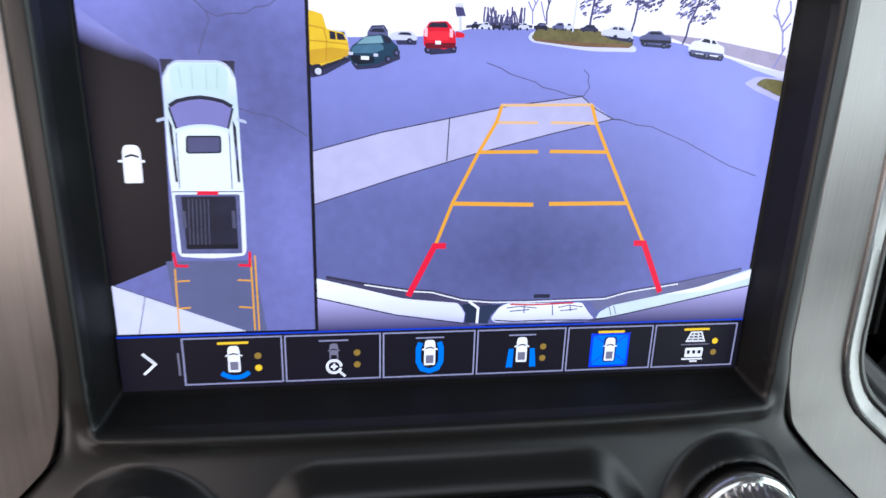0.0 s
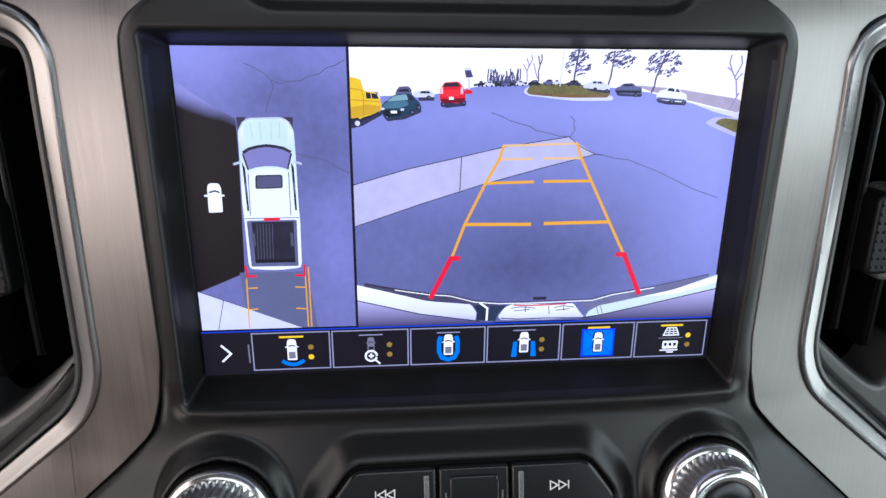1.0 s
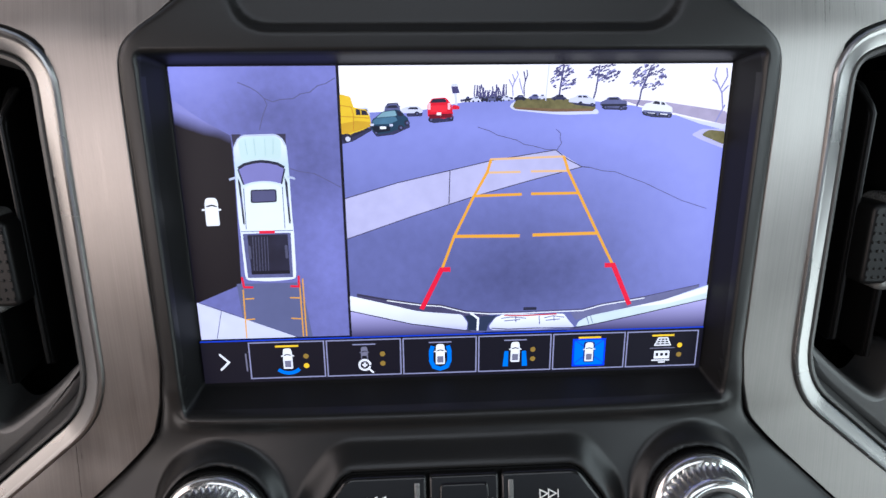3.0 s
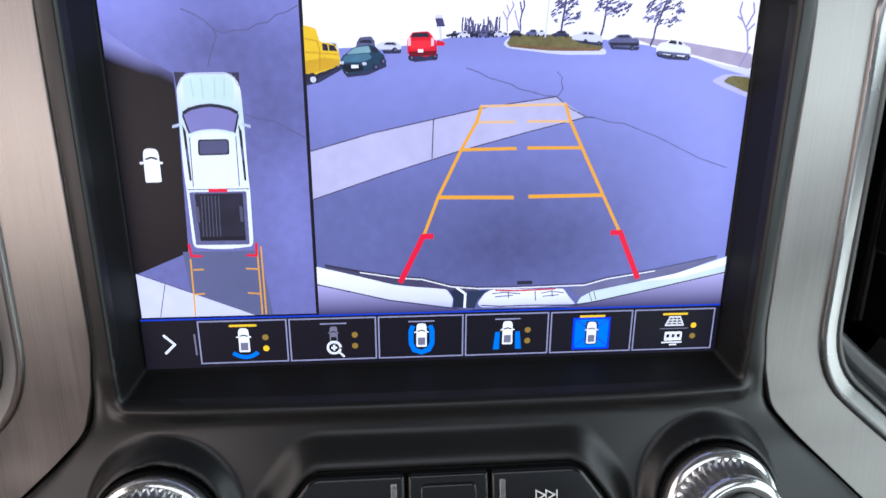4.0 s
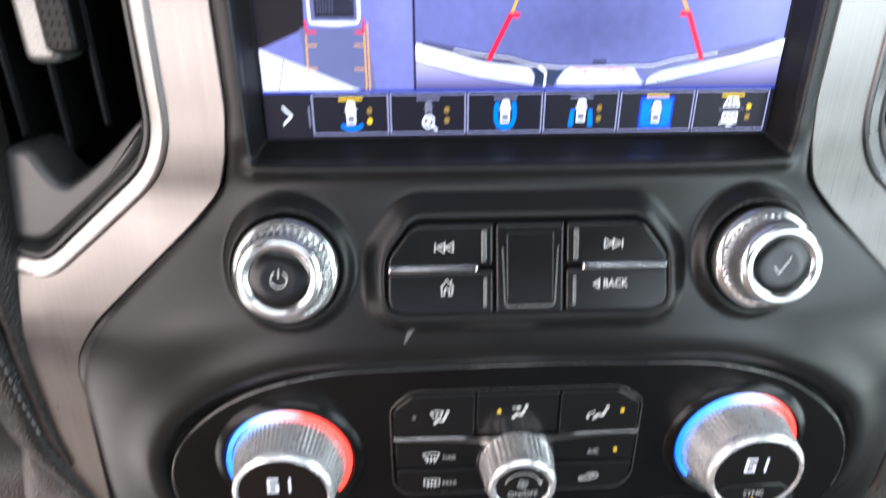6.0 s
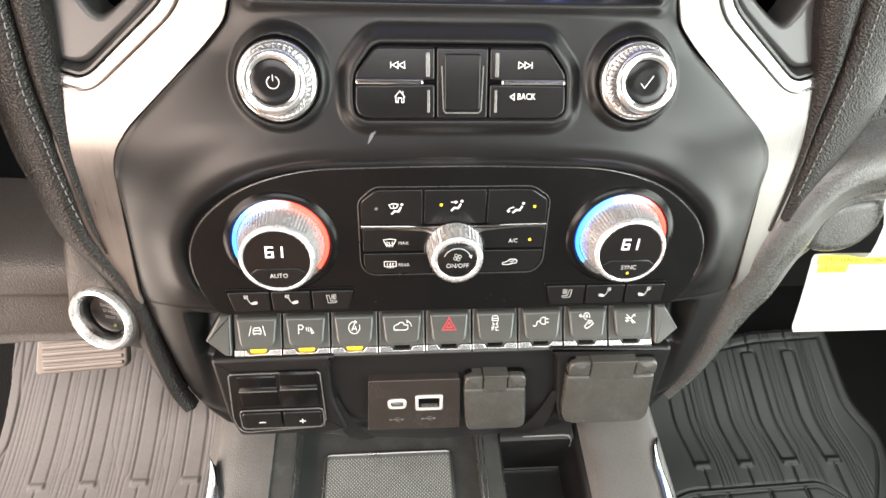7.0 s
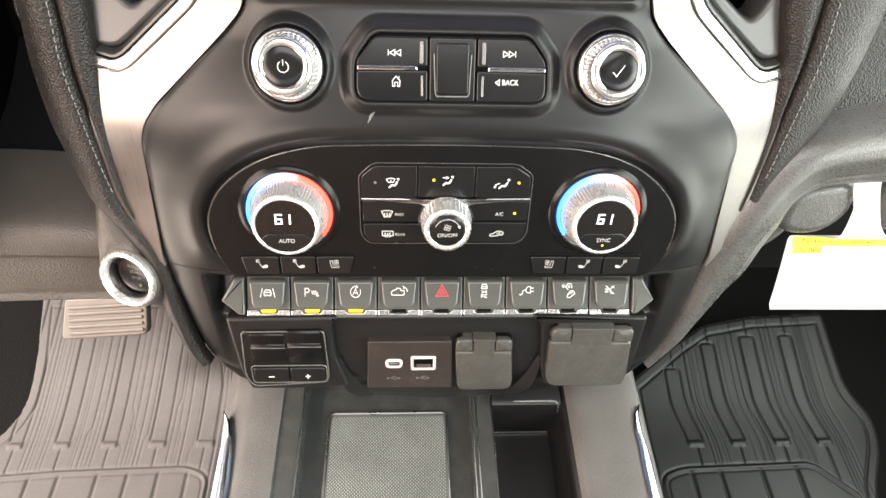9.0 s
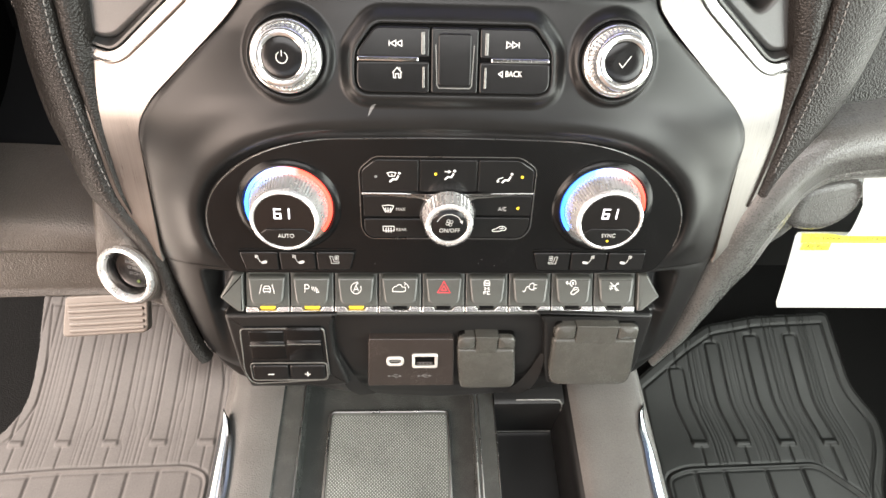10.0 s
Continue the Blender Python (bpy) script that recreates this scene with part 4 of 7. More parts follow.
CAR_SHADE = lit("display_car_shade", srgb(52, 52, 84), 1.0, 0.2, 300)
glow_lines("far_hedge", [[(1.2, 42.0), (6, 42.7), (12, 42.9), (17.8, 42.6)]], 0.7, lit("display_hedge", srgb(64, 62, 92), 1.0, 0.5, 900), rear)
for u, v, k, mat in ((3.4, 42.3, 0.9, DARK_GLOW), (6.0, 42.3, 1.4, PALE_GLOW), (8.8, 42.3, 1.2, DARK_GLOW), (11.2, 42.3, 1.3, SLATE_GLOW), (13.4, 42.4, 1.1, DARK_GLOW), (15.6, 42.5, 1.4, PALE_GLOW), (20.0, 42.6, 1.9, DARK_GLOW),
                     (24.6, 42.8, 1.8, SLATE_GLOW), (27.0, 42.8, 1.2, PALE_GLOW), (32.4, 42.6, 2.4, CAR_SHADE)):
    car = pictured_car([(u - k, v - 0.5), (u - k, v + 0.2), (u - k * 0.6, v + 0.4), (u - k * 0.3, v + 1.0), (u + k * 0.5, v + 1.0), (u + k * 0.7, v + 0.3), (u + k, v + 0.1), (u + k, v - 0.5)], mat, [(u - k * 0.6, v - 0.5, 0.3), (u + k * 0.6, v - 0.5, 0.3)], None, 0.25)
    glow("far_window", [(u - k * 0.3, v + 0.4), (u - k * 0.15, v + 0.8), (u + k * 0.4, v + 0.8), (u + k * 0.5, v + 0.4)], SLATE_GLOW if mat is DARK_GLOW else DARK_GLOW, car)
glow("island_grass_front", rounded([(17.4, 40.4, 1.5), (19.6, 41.7, 1.5), (31, 41.8, 3), (42, 40.6, 2), (44.0, 39.2, 0.6), (43.8, 38.5, 0.6), (30, 38.4, 4), (18.4, 39.4, 1)], 1), GRASS_GLOW, rear)
glow("island_dirt", rounded([(18.2, 39.9, 1), (30, 39.3, 4), (43.8, 39.2, 0.4), (43.6, 38.4, 0.4), (30, 38.3, 4), (18.4, 39.3, 1)], 0.5), lit("display_dirt", srgb(122, 92, 66), 1.0, 0.3, 600), rear)
car = pictured_car([(35.5, 41.3), (35.7, 42.5), (37.6, 42.8), (38.4, 43.6), (41.6, 43.5), (42.6, 42.6), (44.0, 42.2), (44.2, 40.6), (42, 40.7)], PALE_GLOW, [(39.4, 40.9, 0.6), (43.2, 40.4, 0.62)], [(38.3, 42.7), (38.8, 43.3), (41.2, 43.2), (41.8, 42.6)],
                   under=[(36, 41.2), (44.4, 40.6), (44.2, 39.7), (38, 40.4)])
glow_lines("car_post", [[(39.9, 42.6), (39.9, 43.3)]], 0.3, PALE_GLOW, car)
car = pictured_car([(45.7, 40.2), (45.9, 41.4), (47.4, 41.8), (48.2, 42.7), (51.6, 42.8), (52.4, 41.9), (54.4, 41.5), (54.6, 39.8), (53, 39.3), (47, 39.6)], SLATE_GLOW, [(47.4, 39.6, 0.7), (52.6, 39.2, 0.7)], [(48.2, 41.9), (48.8, 42.5), (51.2, 42.5), (51.8, 41.9)],
                   under=[(46, 39.8), (54.8, 39.6), (54.4, 38.6), (47, 38.9)])
glow("car_flank", rounded([(46.0, 40.6), (54.4, 40.6), (54.4, 39.8), (46.2, 39.9)], 0.3), DARK_GLOW, car)
car = pictured_car([(59.4, 38.3), (59.5, 39.5), (60.5, 40.7), (62.4, 40.9), (63.2, 41.7), (66.6, 41.3), (67.4, 40.2), (69.3, 39.4), (69.5, 37.4), (68.2, 36.9), (61, 37.7)], lit("display_white_car", srgb(240, 240, 250), 1.0, 0.05, 300), [(60.6, 37.7, 0.7), (64.6, 37.2, 0.95), (68.4, 36.7, 0.7)],
                   [(62.6, 40.6), (63.4, 41.4), (65.0, 41.2), (65.2, 40.2)], under=[(59.4, 38.2), (69.6, 37.4), (69.2, 36.0), (63, 36.3), (60, 37.0)])
glow("pictured_window", rounded([(65.6, 40.2), (65.6, 41.1), (66.5, 40.9), (67.0, 40.1)], 0.2), DARK_GLOW, car)
glow("car_flank", rounded([(59.7, 38.6), (69.3, 37.8), (69.2, 37.2), (60, 37.9)], 0.3), SLATE_GLOW, car)
car = pictured_car([(-31.6, 37.6), (-31.6, 40.2), (-27.9, 40.2), (-27.2, 37.6)], PALE_GLOW, [], [(-31.2, 39.0), (-31.2, 39.8), (-28.2, 39.8), (-28.0, 39.0)])
car = pictured_car([(-17.7, 38.4), (-17.4, 39.8), (-15.5, 40.4), (-12.2, 40.5), (-10.7, 39.3), (-10.9, 38.4)], PALE_GLOW, [(-12.6, 38.2, 0.75)], [(-15.6, 39.6), (-14.8, 40.2), (-12.6, 40.2), (-12.0, 39.5)], under=[(-16, 38.3), (-10.8, 38.6), (-11, 37.4), (-15.6, 37.3)])
car = pictured_car([(-22.9, 38.8), (-22.6, 40.4), (-21.6, 41.2), (-18.8, 41.4), (-17.9, 40.2), (-17.6, 38.8)], SLATE_GLOW, [], [(-22.2, 40.0), (-21.4, 40.8), (-19.0, 40.9), (-18.4, 40.0)])
glow_lines("roof_bar", [[(-22.4, 40.2), (-21.6, 41.3), (-18.8, 41.5), (-17.9, 40.2)]], 0.3, DARK_GLOW, car)
car = pictured_car([(-36.4, 31.4), (-36.4, 44.4), (-33.2, 43.6), (-32.3, 40.3), (-28.4, 39.6), (-27.3, 37.4), (-27.0, 34.4), (-29.2, 33.4), (-32.8, 32.4), (-34.2, 31.6)], YELLOW_GLOW, [(-34.8, 30.9, 1.5), (-27.8, 34.2, 0.9)],
                   under=[(-36.4, 31.8), (-27.0, 34.0), (-26.8, 33.2), (-33, 29.8), (-36.4, 29.0)])
glow("pictured_window", rounded([(-31.7, 39.9), (-28.5, 39.3), (-27.8, 37.9), (-31.6, 38.0)], 0.2), DARK_GLOW, car)
glow_lines("window_post", [[(-30.2, 39.6), (-30.0, 38.0)]], 0.28, YELLOW_GLOW, car)
glow("yellow_car_shade", rounded([(-36.4, 35.4), (-31.4, 36.2), (-27.2, 35.8), (-27.2, 34.4), (-33, 32.6), (-36.4, 32.0)], 0.5), lit("display_yellow_dim", srgb(214, 166, 36), 1.0, 0.1, 500), car)
glow_lines("yellow_car_trim", [[(-36.4, 41.0), (-33.0, 40.4), (-32.4, 38.0), (-32.6, 33.2)], [(-36.4, 37.6), (-32.6, 37.4), (-27.4, 37.0)]], 0.22, lit("display_yellow_line", srgb(184, 136, 34), 1.0), car)
glow("yellow_car_sill", [(-36.4, 32.2), (-34.4, 31.6), (-28.4, 33.9), (-28.2, 33.3), (-33.6, 31.0), (-36.4, 31.2)], DARK_GLOW, car)
level[0] += 0.006
part("pictured_hub", disc((-34.5, 30.6), 0.8, level[0], 12), PALE_GLOW, car)
car = pictured_car([(-27.3, 34.9), (-26.4, 36.8), (-25.6, 37.2), (-23.4, 39.0), (-19.2, 39.6), (-17.4, 39.0), (-16.6, 37.8), (-15.3, 36.9), (-15.2, 34.8), (-17.4, 33.9), (-21.1, 32.5), (-25.4, 31.9), (-26.9, 33.2)], TEAL_GLOW, [(-25.6, 32.5, 0.7), (-17.8, 33.9, 0.9), (-15.8, 35.4, 0.9)], None, 0.8,
                   under=[(-26.8, 33.0), (-25.4, 31.2), (-20, 31.8), (-14.8, 34.0), (-15, 35)])
glow("car_bonnet", rounded([(-26.6, 36.0), (-25.6, 36.9), (-19.4, 37.4), (-18.6, 36.2), (-21, 35.2), (-26.4, 35.0)], 0.6), lit("display_teal_light", srgb(74, 112, 138), 1.0, 0.2, 400), car)
glow("car_windscreen", rounded([(-25.4, 37.1), (-23.3, 38.8), (-19.5, 39.3), (-18.9, 37.6)], 0.4), lit("display_car_glass", srgb(128, 164, 178), 1.0, 0.15, 400), car)
glow("pictured_window", rounded([(-18.5, 37.5), (-19.0, 39.2), (-17.6, 38.8), (-16.8, 37.6)], 0.3), DARK_GLOW, car)
glow("car_grille", rounded([(-26.9, 34.6), (-21.2, 34.4), (-21.0, 33.0), (-25.2, 32.4), (-26.6, 33.4)], 0.5), lit("display_grille", srgb(20, 28, 44), 1.0), car)
for u, v in ((-26.8, 34.9), (-20.8, 34.7)):
    glow("head_lamp", rounded(box2(u - 0.5, u + 0.6, v - 0.3, v + 0.4), 0.2), PALE_GLOW, car)
glow("number_plate_bar", box2(-24.3, -22.4, 33.6, 34.4), ICON_GLOW, car)
car = pictured_car([(-9.2, 37.2), (-9.3, 41.0), (-8.6, 41.6), (-7.9, 42.8), (-3.6, 43.1), (-2.7, 42.2), (-1.6, 40.6), (-1.2, 37.6), (-4, 36.6)], RED_GLOW, [(-8.2, 36.3, 0.85), (-1.9, 36.8, 0.8)], [(-8.3, 41.5), (-7.6, 42.6), (-3.8, 42.8), (-3.2, 41.6)],
                   under=[(-9.0, 37.0), (-1.0, 37.4), (-1.2, 35.8), (-7.6, 35.2)])
glow("tailgate", rounded([(-8.6, 40.6), (-3.2, 40.8), (-3.0, 38.8), (-8.5, 38.6)], 0.3), lit("display_red_light", srgb(244, 44, 62), 1.0, 0.08, 500), car)
glow("red_car_bumper", rounded([(-9.0, 37.9), (-1.4, 38.2), (-1.4, 37.0), (-8.6, 36.6)], 0.3), lit("display_red_dim", srgb(112, 8, 34), 1.0), car)
glow("number_plate_bar", box2(-6.4, -5.0, 37.7, 38.5), ICON_GLOW, car)
for u in (-9.1, -2.9):
    glow("tail_lamp", box2(u, u + 0.8, 39.4, 41.4), lit("display_lamp", srgb(255, 196, 206), 1.0), car)
glow("far_red_car", rounded([(-1.5, 39.4), (-1.4, 40.8), (0.2, 40.6), (0.9, 40.1), (0.6, 39.4)], 0.3), RED_GLOW, rear)
glow("pictured_sign", [(-1.8, 46.4), (0.2, 46.4), (0.9, 44.4), (-1.3, 44.2)], lit("display_sign", srgb(70, 66, 112), 1.0, 0.2, 600), rear)
glow("sign_head", [(-1.6, 47.2), (0.1, 47.2), (0.2, 46.5), (-1.8, 46.5)], PALE_GLOW, rear)
glow_lines("sign_pole", [[(-0.5, 44.3), (-0.2, 40.8)]], 0.7, PALE_GLOW, rear)

# the truck's own bumper at the foot of the rear view
glow("bumper_shade", [(-36.4, -26), (-15, -31.8), (3, -35.6), (10, -36.9), (-36.4, -36.9)], UNDER_GLOW, rear)
glow("bumper_shade", [(87.8, -25.2), (64, -31.0), (42, -35.5), (38, -36.9), (87.8, -36.9)], UNDER_GLOW, rear)
RIM = [(-34.0, -21.5), (-24.0, -23.6), (-12.6, -25.6), (-5.7, -26.2), (3.0, -28.7), (11.0, -29.5), (20.7, -29.6), (43.9, -29.2), (50.5, -27.4), (65.6, -25.1), (84.7, -21.2)]
glow("bumper_step", RIM[:6] + [(11.6, -31.4), (2.4, -30.6), (-13.4, -28.4), (-24.8, -25.4), (-34, -22.6)], lit("display_step", srgb(74, 70, 104), 1.0, 0.15, 300), rear)
glow("bumper_step", RIM[7:] + [(84.7, -22.0), (72, -26.6), (47.5, -31.6), (41.6, -33.0), (39.6, -30.2)], lit("display_step_side", srgb(112, 112, 152), 1.0, 0.2, 200), rear)
glow_lines("bumper_rim", [RIM[:5]], 0.5, lit("display_rim", srgb(40, 38, 62), 1.0), rear)
glow_lines("bumper_line", [[(u, v - 0.35) for u, v in RIM[1:-1]]], 0.34, ICON_GLOW, rear)
glow_lines("bumper_rim_line", [[(u, v + 0.2) for u, v in RIM]], 0.3, LINE_GLOW, rear)
glow("bumper_left", rounded([(-36.4, -21.9, 0.3), (-24.8, -25.0, 2), (-13.4, -28.2, 3), (1.7, -29.8, 1), (3.6, -32.9, 0.5), (3.3, -35.7, 0.5), (-15.6, -32.8, 4), (-36.4, -27.4, 0.3)], 1), BUMPER_GLOW, rear)
glow("bumper_middle", rounded([(11.0, -34.6), (13.2, -31.4), (15.6, -30.2), (37.3, -30.5), (39.4, -33.4), (41.4, -35.6), (28.6, -36.2), (12.1, -35.9)], 0.8), BUMPER_GLOW, rear)
glow("bumper_right", rounded([(41.8, -35.5, 0.5), (42.8, -33.5, 0.6), (46.2, -31.6, 1), (55.9, -29.7, 3), (71.9, -26.6, 3), (87.8, -21.2, 0.3), (87.8, -26.5, 0.3), (66.5, -31.0, 4), (49.6, -34.6, 3)], 1), lit("display_bumper_side", srgb(214, 228, 232), 1.0, 0.08, 160), rear)
glow("bumper_sheen", rounded([(60, -28.9, 1), (72, -26.5, 2), (87.8, -21.6, 0.3), (87.8, -24.0, 0.3), (74, -27.8, 2)], 1), ICON_GLOW, rear)
glow_lines("bumper_fold", [[(-36.4, -27.4), (-15.6, -32.8), (4.9, -36.1)], [(87.8, -26.4), (66.5, -31.0), (49.6, -34.5), (41.2, -36.0)], [(12.1, -35.2), (17.8, -35.7), (27.7, -35.6), (41.6, -35.9)]], 0.34, DARK_GLOW, rear)
glow("bumper_gap", [(2.6, -30.4), (5.0, -29.8), (7.2, -31.6), (7.0, -36.0), (3.6, -35.6), (3.8, -32.8)], lit("display_gap", srgb(34, 44, 70), 1.0), rear)
glow("bumper_gap", [(7.8, -31.6), (8.0, -30.6), (14.0, -30.4), (11.0, -33.6), (10.2, -36.2), (7.6, -36.0)], lit("display_gap_side", srgb(44, 54, 82), 1.0), rear)
glow_lines("bumper_gap_line", [[(4.6, -29.3), (7.3, -31.4), (7.1, -35.9)]], 0.7, ICON_GLOW, rear)
glow_lines("badge_bar", [[(16.4, -30.5), (22.4, -30.8), (34.8, -30.5)]], 0.5, lit("display_badge", srgb(196, 60, 80), 1.0), rear)
glow_lines("badge_shade", [[(15.4, -31.6), (19, -31.2), (24.1, -31.8)], [(16.4, -32.6), (22, -32.2)], [(20.4, -31.0), (20.5, -33.2)], [(28.6, -31.0), (28.9, -34.2)], [(30.4, -31.8), (33.6, -31.2), (37.6, -31.8)], [(31, -32.8), (36, -32.4)], [(33.8, -31.0), (34.0, -33.0)]], 0.32, SLATE_GLOW, rear)
glow_lines("panel_line", [[(45.4, -31.8), (46.4, -34.6)], [(46.8, -31.6), (47.8, -34.4)]], 0.25, SLATE_GLOW, rear)
glow("hitch_shade", rounded(box2(23, 27.6, -28.8, -27.7), 0.2), DARK_GLOW, rear)

# reversing guide lines
glow_lines("guide_far", [[(9.8, 19.4), (11.0, 23.6), (34.6, 24.2), (36.5, 19.5)], [(9.8, 19.3), (20.7, 19.4)], [(24.1, 19.5), (36.3, 19.5)]], 0.7, PALE_GUIDE, rear)
glow_lines("guide_line", [[(-5.2, -13.3), (-0.9, -1.7), (5.5, 11.6), (9.8, 19.4), (11.0, 23.5)], [(53.4, -13.0), (47.4, -1.7), (40.2, 12.1), (36.4, 19.5), (34.7, 24.2)],
                           [(5.7, 11.7), (21.3, 12.0)], [(24.4, 12.1), (40.0, 12.1)]], 0.9, GUIDE_GLOW, rear)
glow_lines("guide_near", [[(-0.9, -1.8), (21.0, -2.1)], [(25.3, -1.9), (47.4, -1.7)]], 1.1, GUIDE_GLOW, rear)
glow_lines("guide_stop", [[(-2.3, -13.3), (-5.3, -13.3), (-12.2, -27.4)], [(50.6, -13.1), (53.6, -13.1), (60.3, -27.8)]], 1.6, RED_GUIDE, rear)
glow("split_bar", box2(-37.2, -36.4, -36.9, 53), SCREEN_BLACK)

# tool bar along the foot of the display
bar = glow("tool_bar", box2(-87.9, 87.9, -52.9, -37.0), SCREEN_BLACK)
glow_lines("tool_bar_edge", [[(-87.9, -37.2), (87.9, -37.0)]], 0.5, DEEP_BLUE, bar)
glow_lines("chevron", [[(-82.0, -42.0), (-79.0, -45.1), (-82.0, -48.0)]], 0.7, ICON_GLOW, bar)
glow_lines("divider", [[(-73.1, -42), (-73.0, -48.7)]], 0.5, GREY_GLOW, bar)


def truck_icon(c, k, parent, grey=False):
    """A pickup seen from above: bonnet and cab with small mirrors, then the open bed."""
    u, v = c
    body = glow("icon_truck", rounded([(u - 1.55 * k, v + 2.6 * k, 0.6), (u - 1.2 * k, v + 3.9 * k, 0.9), (u + 1.2 * k, v + 3.9 * k, 0.9), (u + 1.55 * k, v + 2.6 * k, 0.6), (u + 1.6 * k, v - 3.8 * k, 0.4), (u - 1.6 * k, v - 3.8 * k, 0.4)], 0.5),
                GREY_GLOW if grey else ICON_GLOW, parent)
    for s in (-1, 1):
        glow("icon_mirror", [(u + s * 1.4 * k, v + 1.5 * k), (u + s * 2.2 * k, v + 1.2 * k), (u + s * 2.2 * k, v + 0.8 * k), (u + s * 1.4 * k, v + 1.0 * k)], GREY_GLOW if grey else ICON_GLOW, body)
    glow_lines("icon_windscreen", [[(u - 1.2 * k, v + 1.3 * k), (u, v + 1.7 * k), (u + 1.2 * k, v + 1.3 * k)]], 0.4 * k, SCREEN_BLACK, body)
    glow("icon_bed", rounded(box2(u - 1.1 * k, u + 1.1 * k, v - 3.2 * k, v - 0.7 * k), 0.2), GREY_GLOW if not grey else SCREEN_BLACK, body)
    return body


for i in range(6):
    u0 = -71.8 + 26.47 * i
    c = u0 + 12.9
    tile = glow("tool_tile", box2(u0, u0 + 25.5, -51.5, -38.1), SCREEN_BLACK)
    if i == 4:
        glow("tile_edge", rounded(box2(c - 6.0, c + 5.8, -50.7, -40.1), 0.3), lit("display_tile_edge", srgb(8, 60, 250), 1.0), tile)
        glow("tile_light", rounded(box2(c - 5.3, c + 5.2, -50.1, -40.7), 0.8), BLUE_GLOW, tile)
        glow_lines("tile_light_frame", [[(c - 6, -50.1), (c - 2, -47)], [(c + 6, -50.1), (c + 2, -47)], [(c - 6, -40), (c - 2, -43)], [(c + 6, -40), (c + 2, -43)]], 0.3, DEEP_BLUE, tile)
    glow_lines("tile_frame", [box2(u0, u0 + 25.5, -51.5, -38.1)], 0.42, FRAME_GLOW, tile, True)
    glow("tile_mark", rounded(box2(c - 4.0, c + 4.0, -40.0, -39.3 if i in (0, 4, 5) else -39.6), 0.2), BRIGHT_AMBER if i in (0, 4, 5) else FRAME_GLOW, tile)
    if i in (0, 1, 3, 5):
        for k, v in enumerate((-43.6, -47.2)):
            bright = (i == 0 and k == 1) or (i == 5 and k == 0)
            level[0] += 0.006
            part("tile_dot", disc((c + 6.3, v), 0.95, level[0], 14), BRIGHT_AMBER if bright else DULL_AMBER, tile)
    if i == 0:
        truck_icon((c, -44.4), 1.0, tile)
        glow_lines("icon_arc", [arc((c + 0.2, -44.6), 5.2, 226, 314, 12)], 1.3, BLUE_GLOW, tile)
    elif i == 1:
        truck_icon((c, -43.6), 0.75, tile, True)
        glow_lines("icon_lens", [arc((c, -47.6), 1.9, 0, 345, 18)], 0.7, ICON_GLOW, tile)
        glow_lines("icon_lens_handle", [[(c + 1.3, -49), (c + 3, -50.7)], [(c - 0.9, -47.6), (c + 0.9, -47.6)], [(c, -46.7), (c, -48.5)]], 0.6, ICON_GLOW, tile)
    elif i == 2:
        glow_lines("icon_surround", [[(c - 2.6, -41.2), (c - 3.2, -43), (c - 3.2, -47), (c - 2.2, -49.2), (c, -50), (c + 2.2, -49.2), (c + 3.2, -47), (c + 3.2, -43), (c + 2.6, -41.2)]], 1.5, BLUE_GLOW, tile)
        truck_icon((c, -44.4), 1.0, tile)
    elif i == 3:
        truck_icon((c, -44.4), 1.0, tile)
        for s in (-1, 1):
            glow("icon_wing", [(c + s * 2.4, -44), (c + s * 3.8, -44), (c + s * 4.4, -49.8), (c + s * 2.5, -49.8)], BLUE_GLOW, tile)
    elif i == 4:
        glow("icon_outline", rounded(box2(c - 2.0, c + 1.9, -49.2, -41.2), 1.0), lit("display_icon_outline", srgb(8, 34, 110), 1.0), tile)
        truck_icon((c, -45.2), 0.95, tile)
    else:
        glow_lines("icon_grid", [[(c - 1.6, -40.6), (c + 1.6, -40.6), (c + 2.8, -43.4), (c - 2.8, -43.4)]], 0.45, ICON_GLOW, tile, True)
        glow_lines("icon_bar", [[(c - 2, -41.6), (c + 2, -41.6)], [(c - 2.4, -42.5), (c + 2.4, -42.5)], [(c - 0.6, -40.6), (c - 0.9, -43.4)], [(c + 0.6, -40.6), (c + 0.9, -43.4)]], 0.3, ICON_GLOW, tile)
        glow_lines("icon_rule", [[(c - 4.5, -44.5), (c + 4.5, -44.5)]], 0.3, GREY_GLOW, tile)
        glow("icon_trailer", rounded(box2(c - 2.8, c + 2.8, -48.6, -45.6), 0.4), ICON_GLOW, tile)
        for k in (-1.7, 0, 1.7):
            glow("icon_trailer_window", box2(c + k - 0.5, c + k + 0.5, -47.6, -46.4), SCREEN_BLACK, tile)
        glow_lines("icon_hitch", [[(c - 3.6, -49.2), (c + 3, -49.2)], [(c - 1, -50), (c + 1.4, -50)]], 0.5, ICON_GLOW, tile)

# ---- knobs ----
def knurl(c, r0, w0, r1, w1, teeth, deep, bm=None, lean=0.0):
    """A cone cut with fine upright facets."""
    bm = bm or bmesh.new()
    n = teeth * 4
    loops = []
    for k, (r, w, d) in enumerate(((r0, w0, 0.2), (r0 - 0.1, w0 + 0.5, 1), (r1 + 0.3, w1 - 0.6, 1), (r1, w1, 0.1))):
        turn = lean * k / 3
        loops.append([(c[0] + (r - deep * d * (0, 0.5, 1, 0.5)[i % 4]) * math.cos(2 * math.pi * i / n + turn),
                       c[1] + (r - deep * d * (0, 0.5, 1, 0.5)[i % 4]) * math.sin(2 * math.pi * i / n + turn), w) for i in range(n)])
    rings(bm, loops, cap_last=False)
    return bm


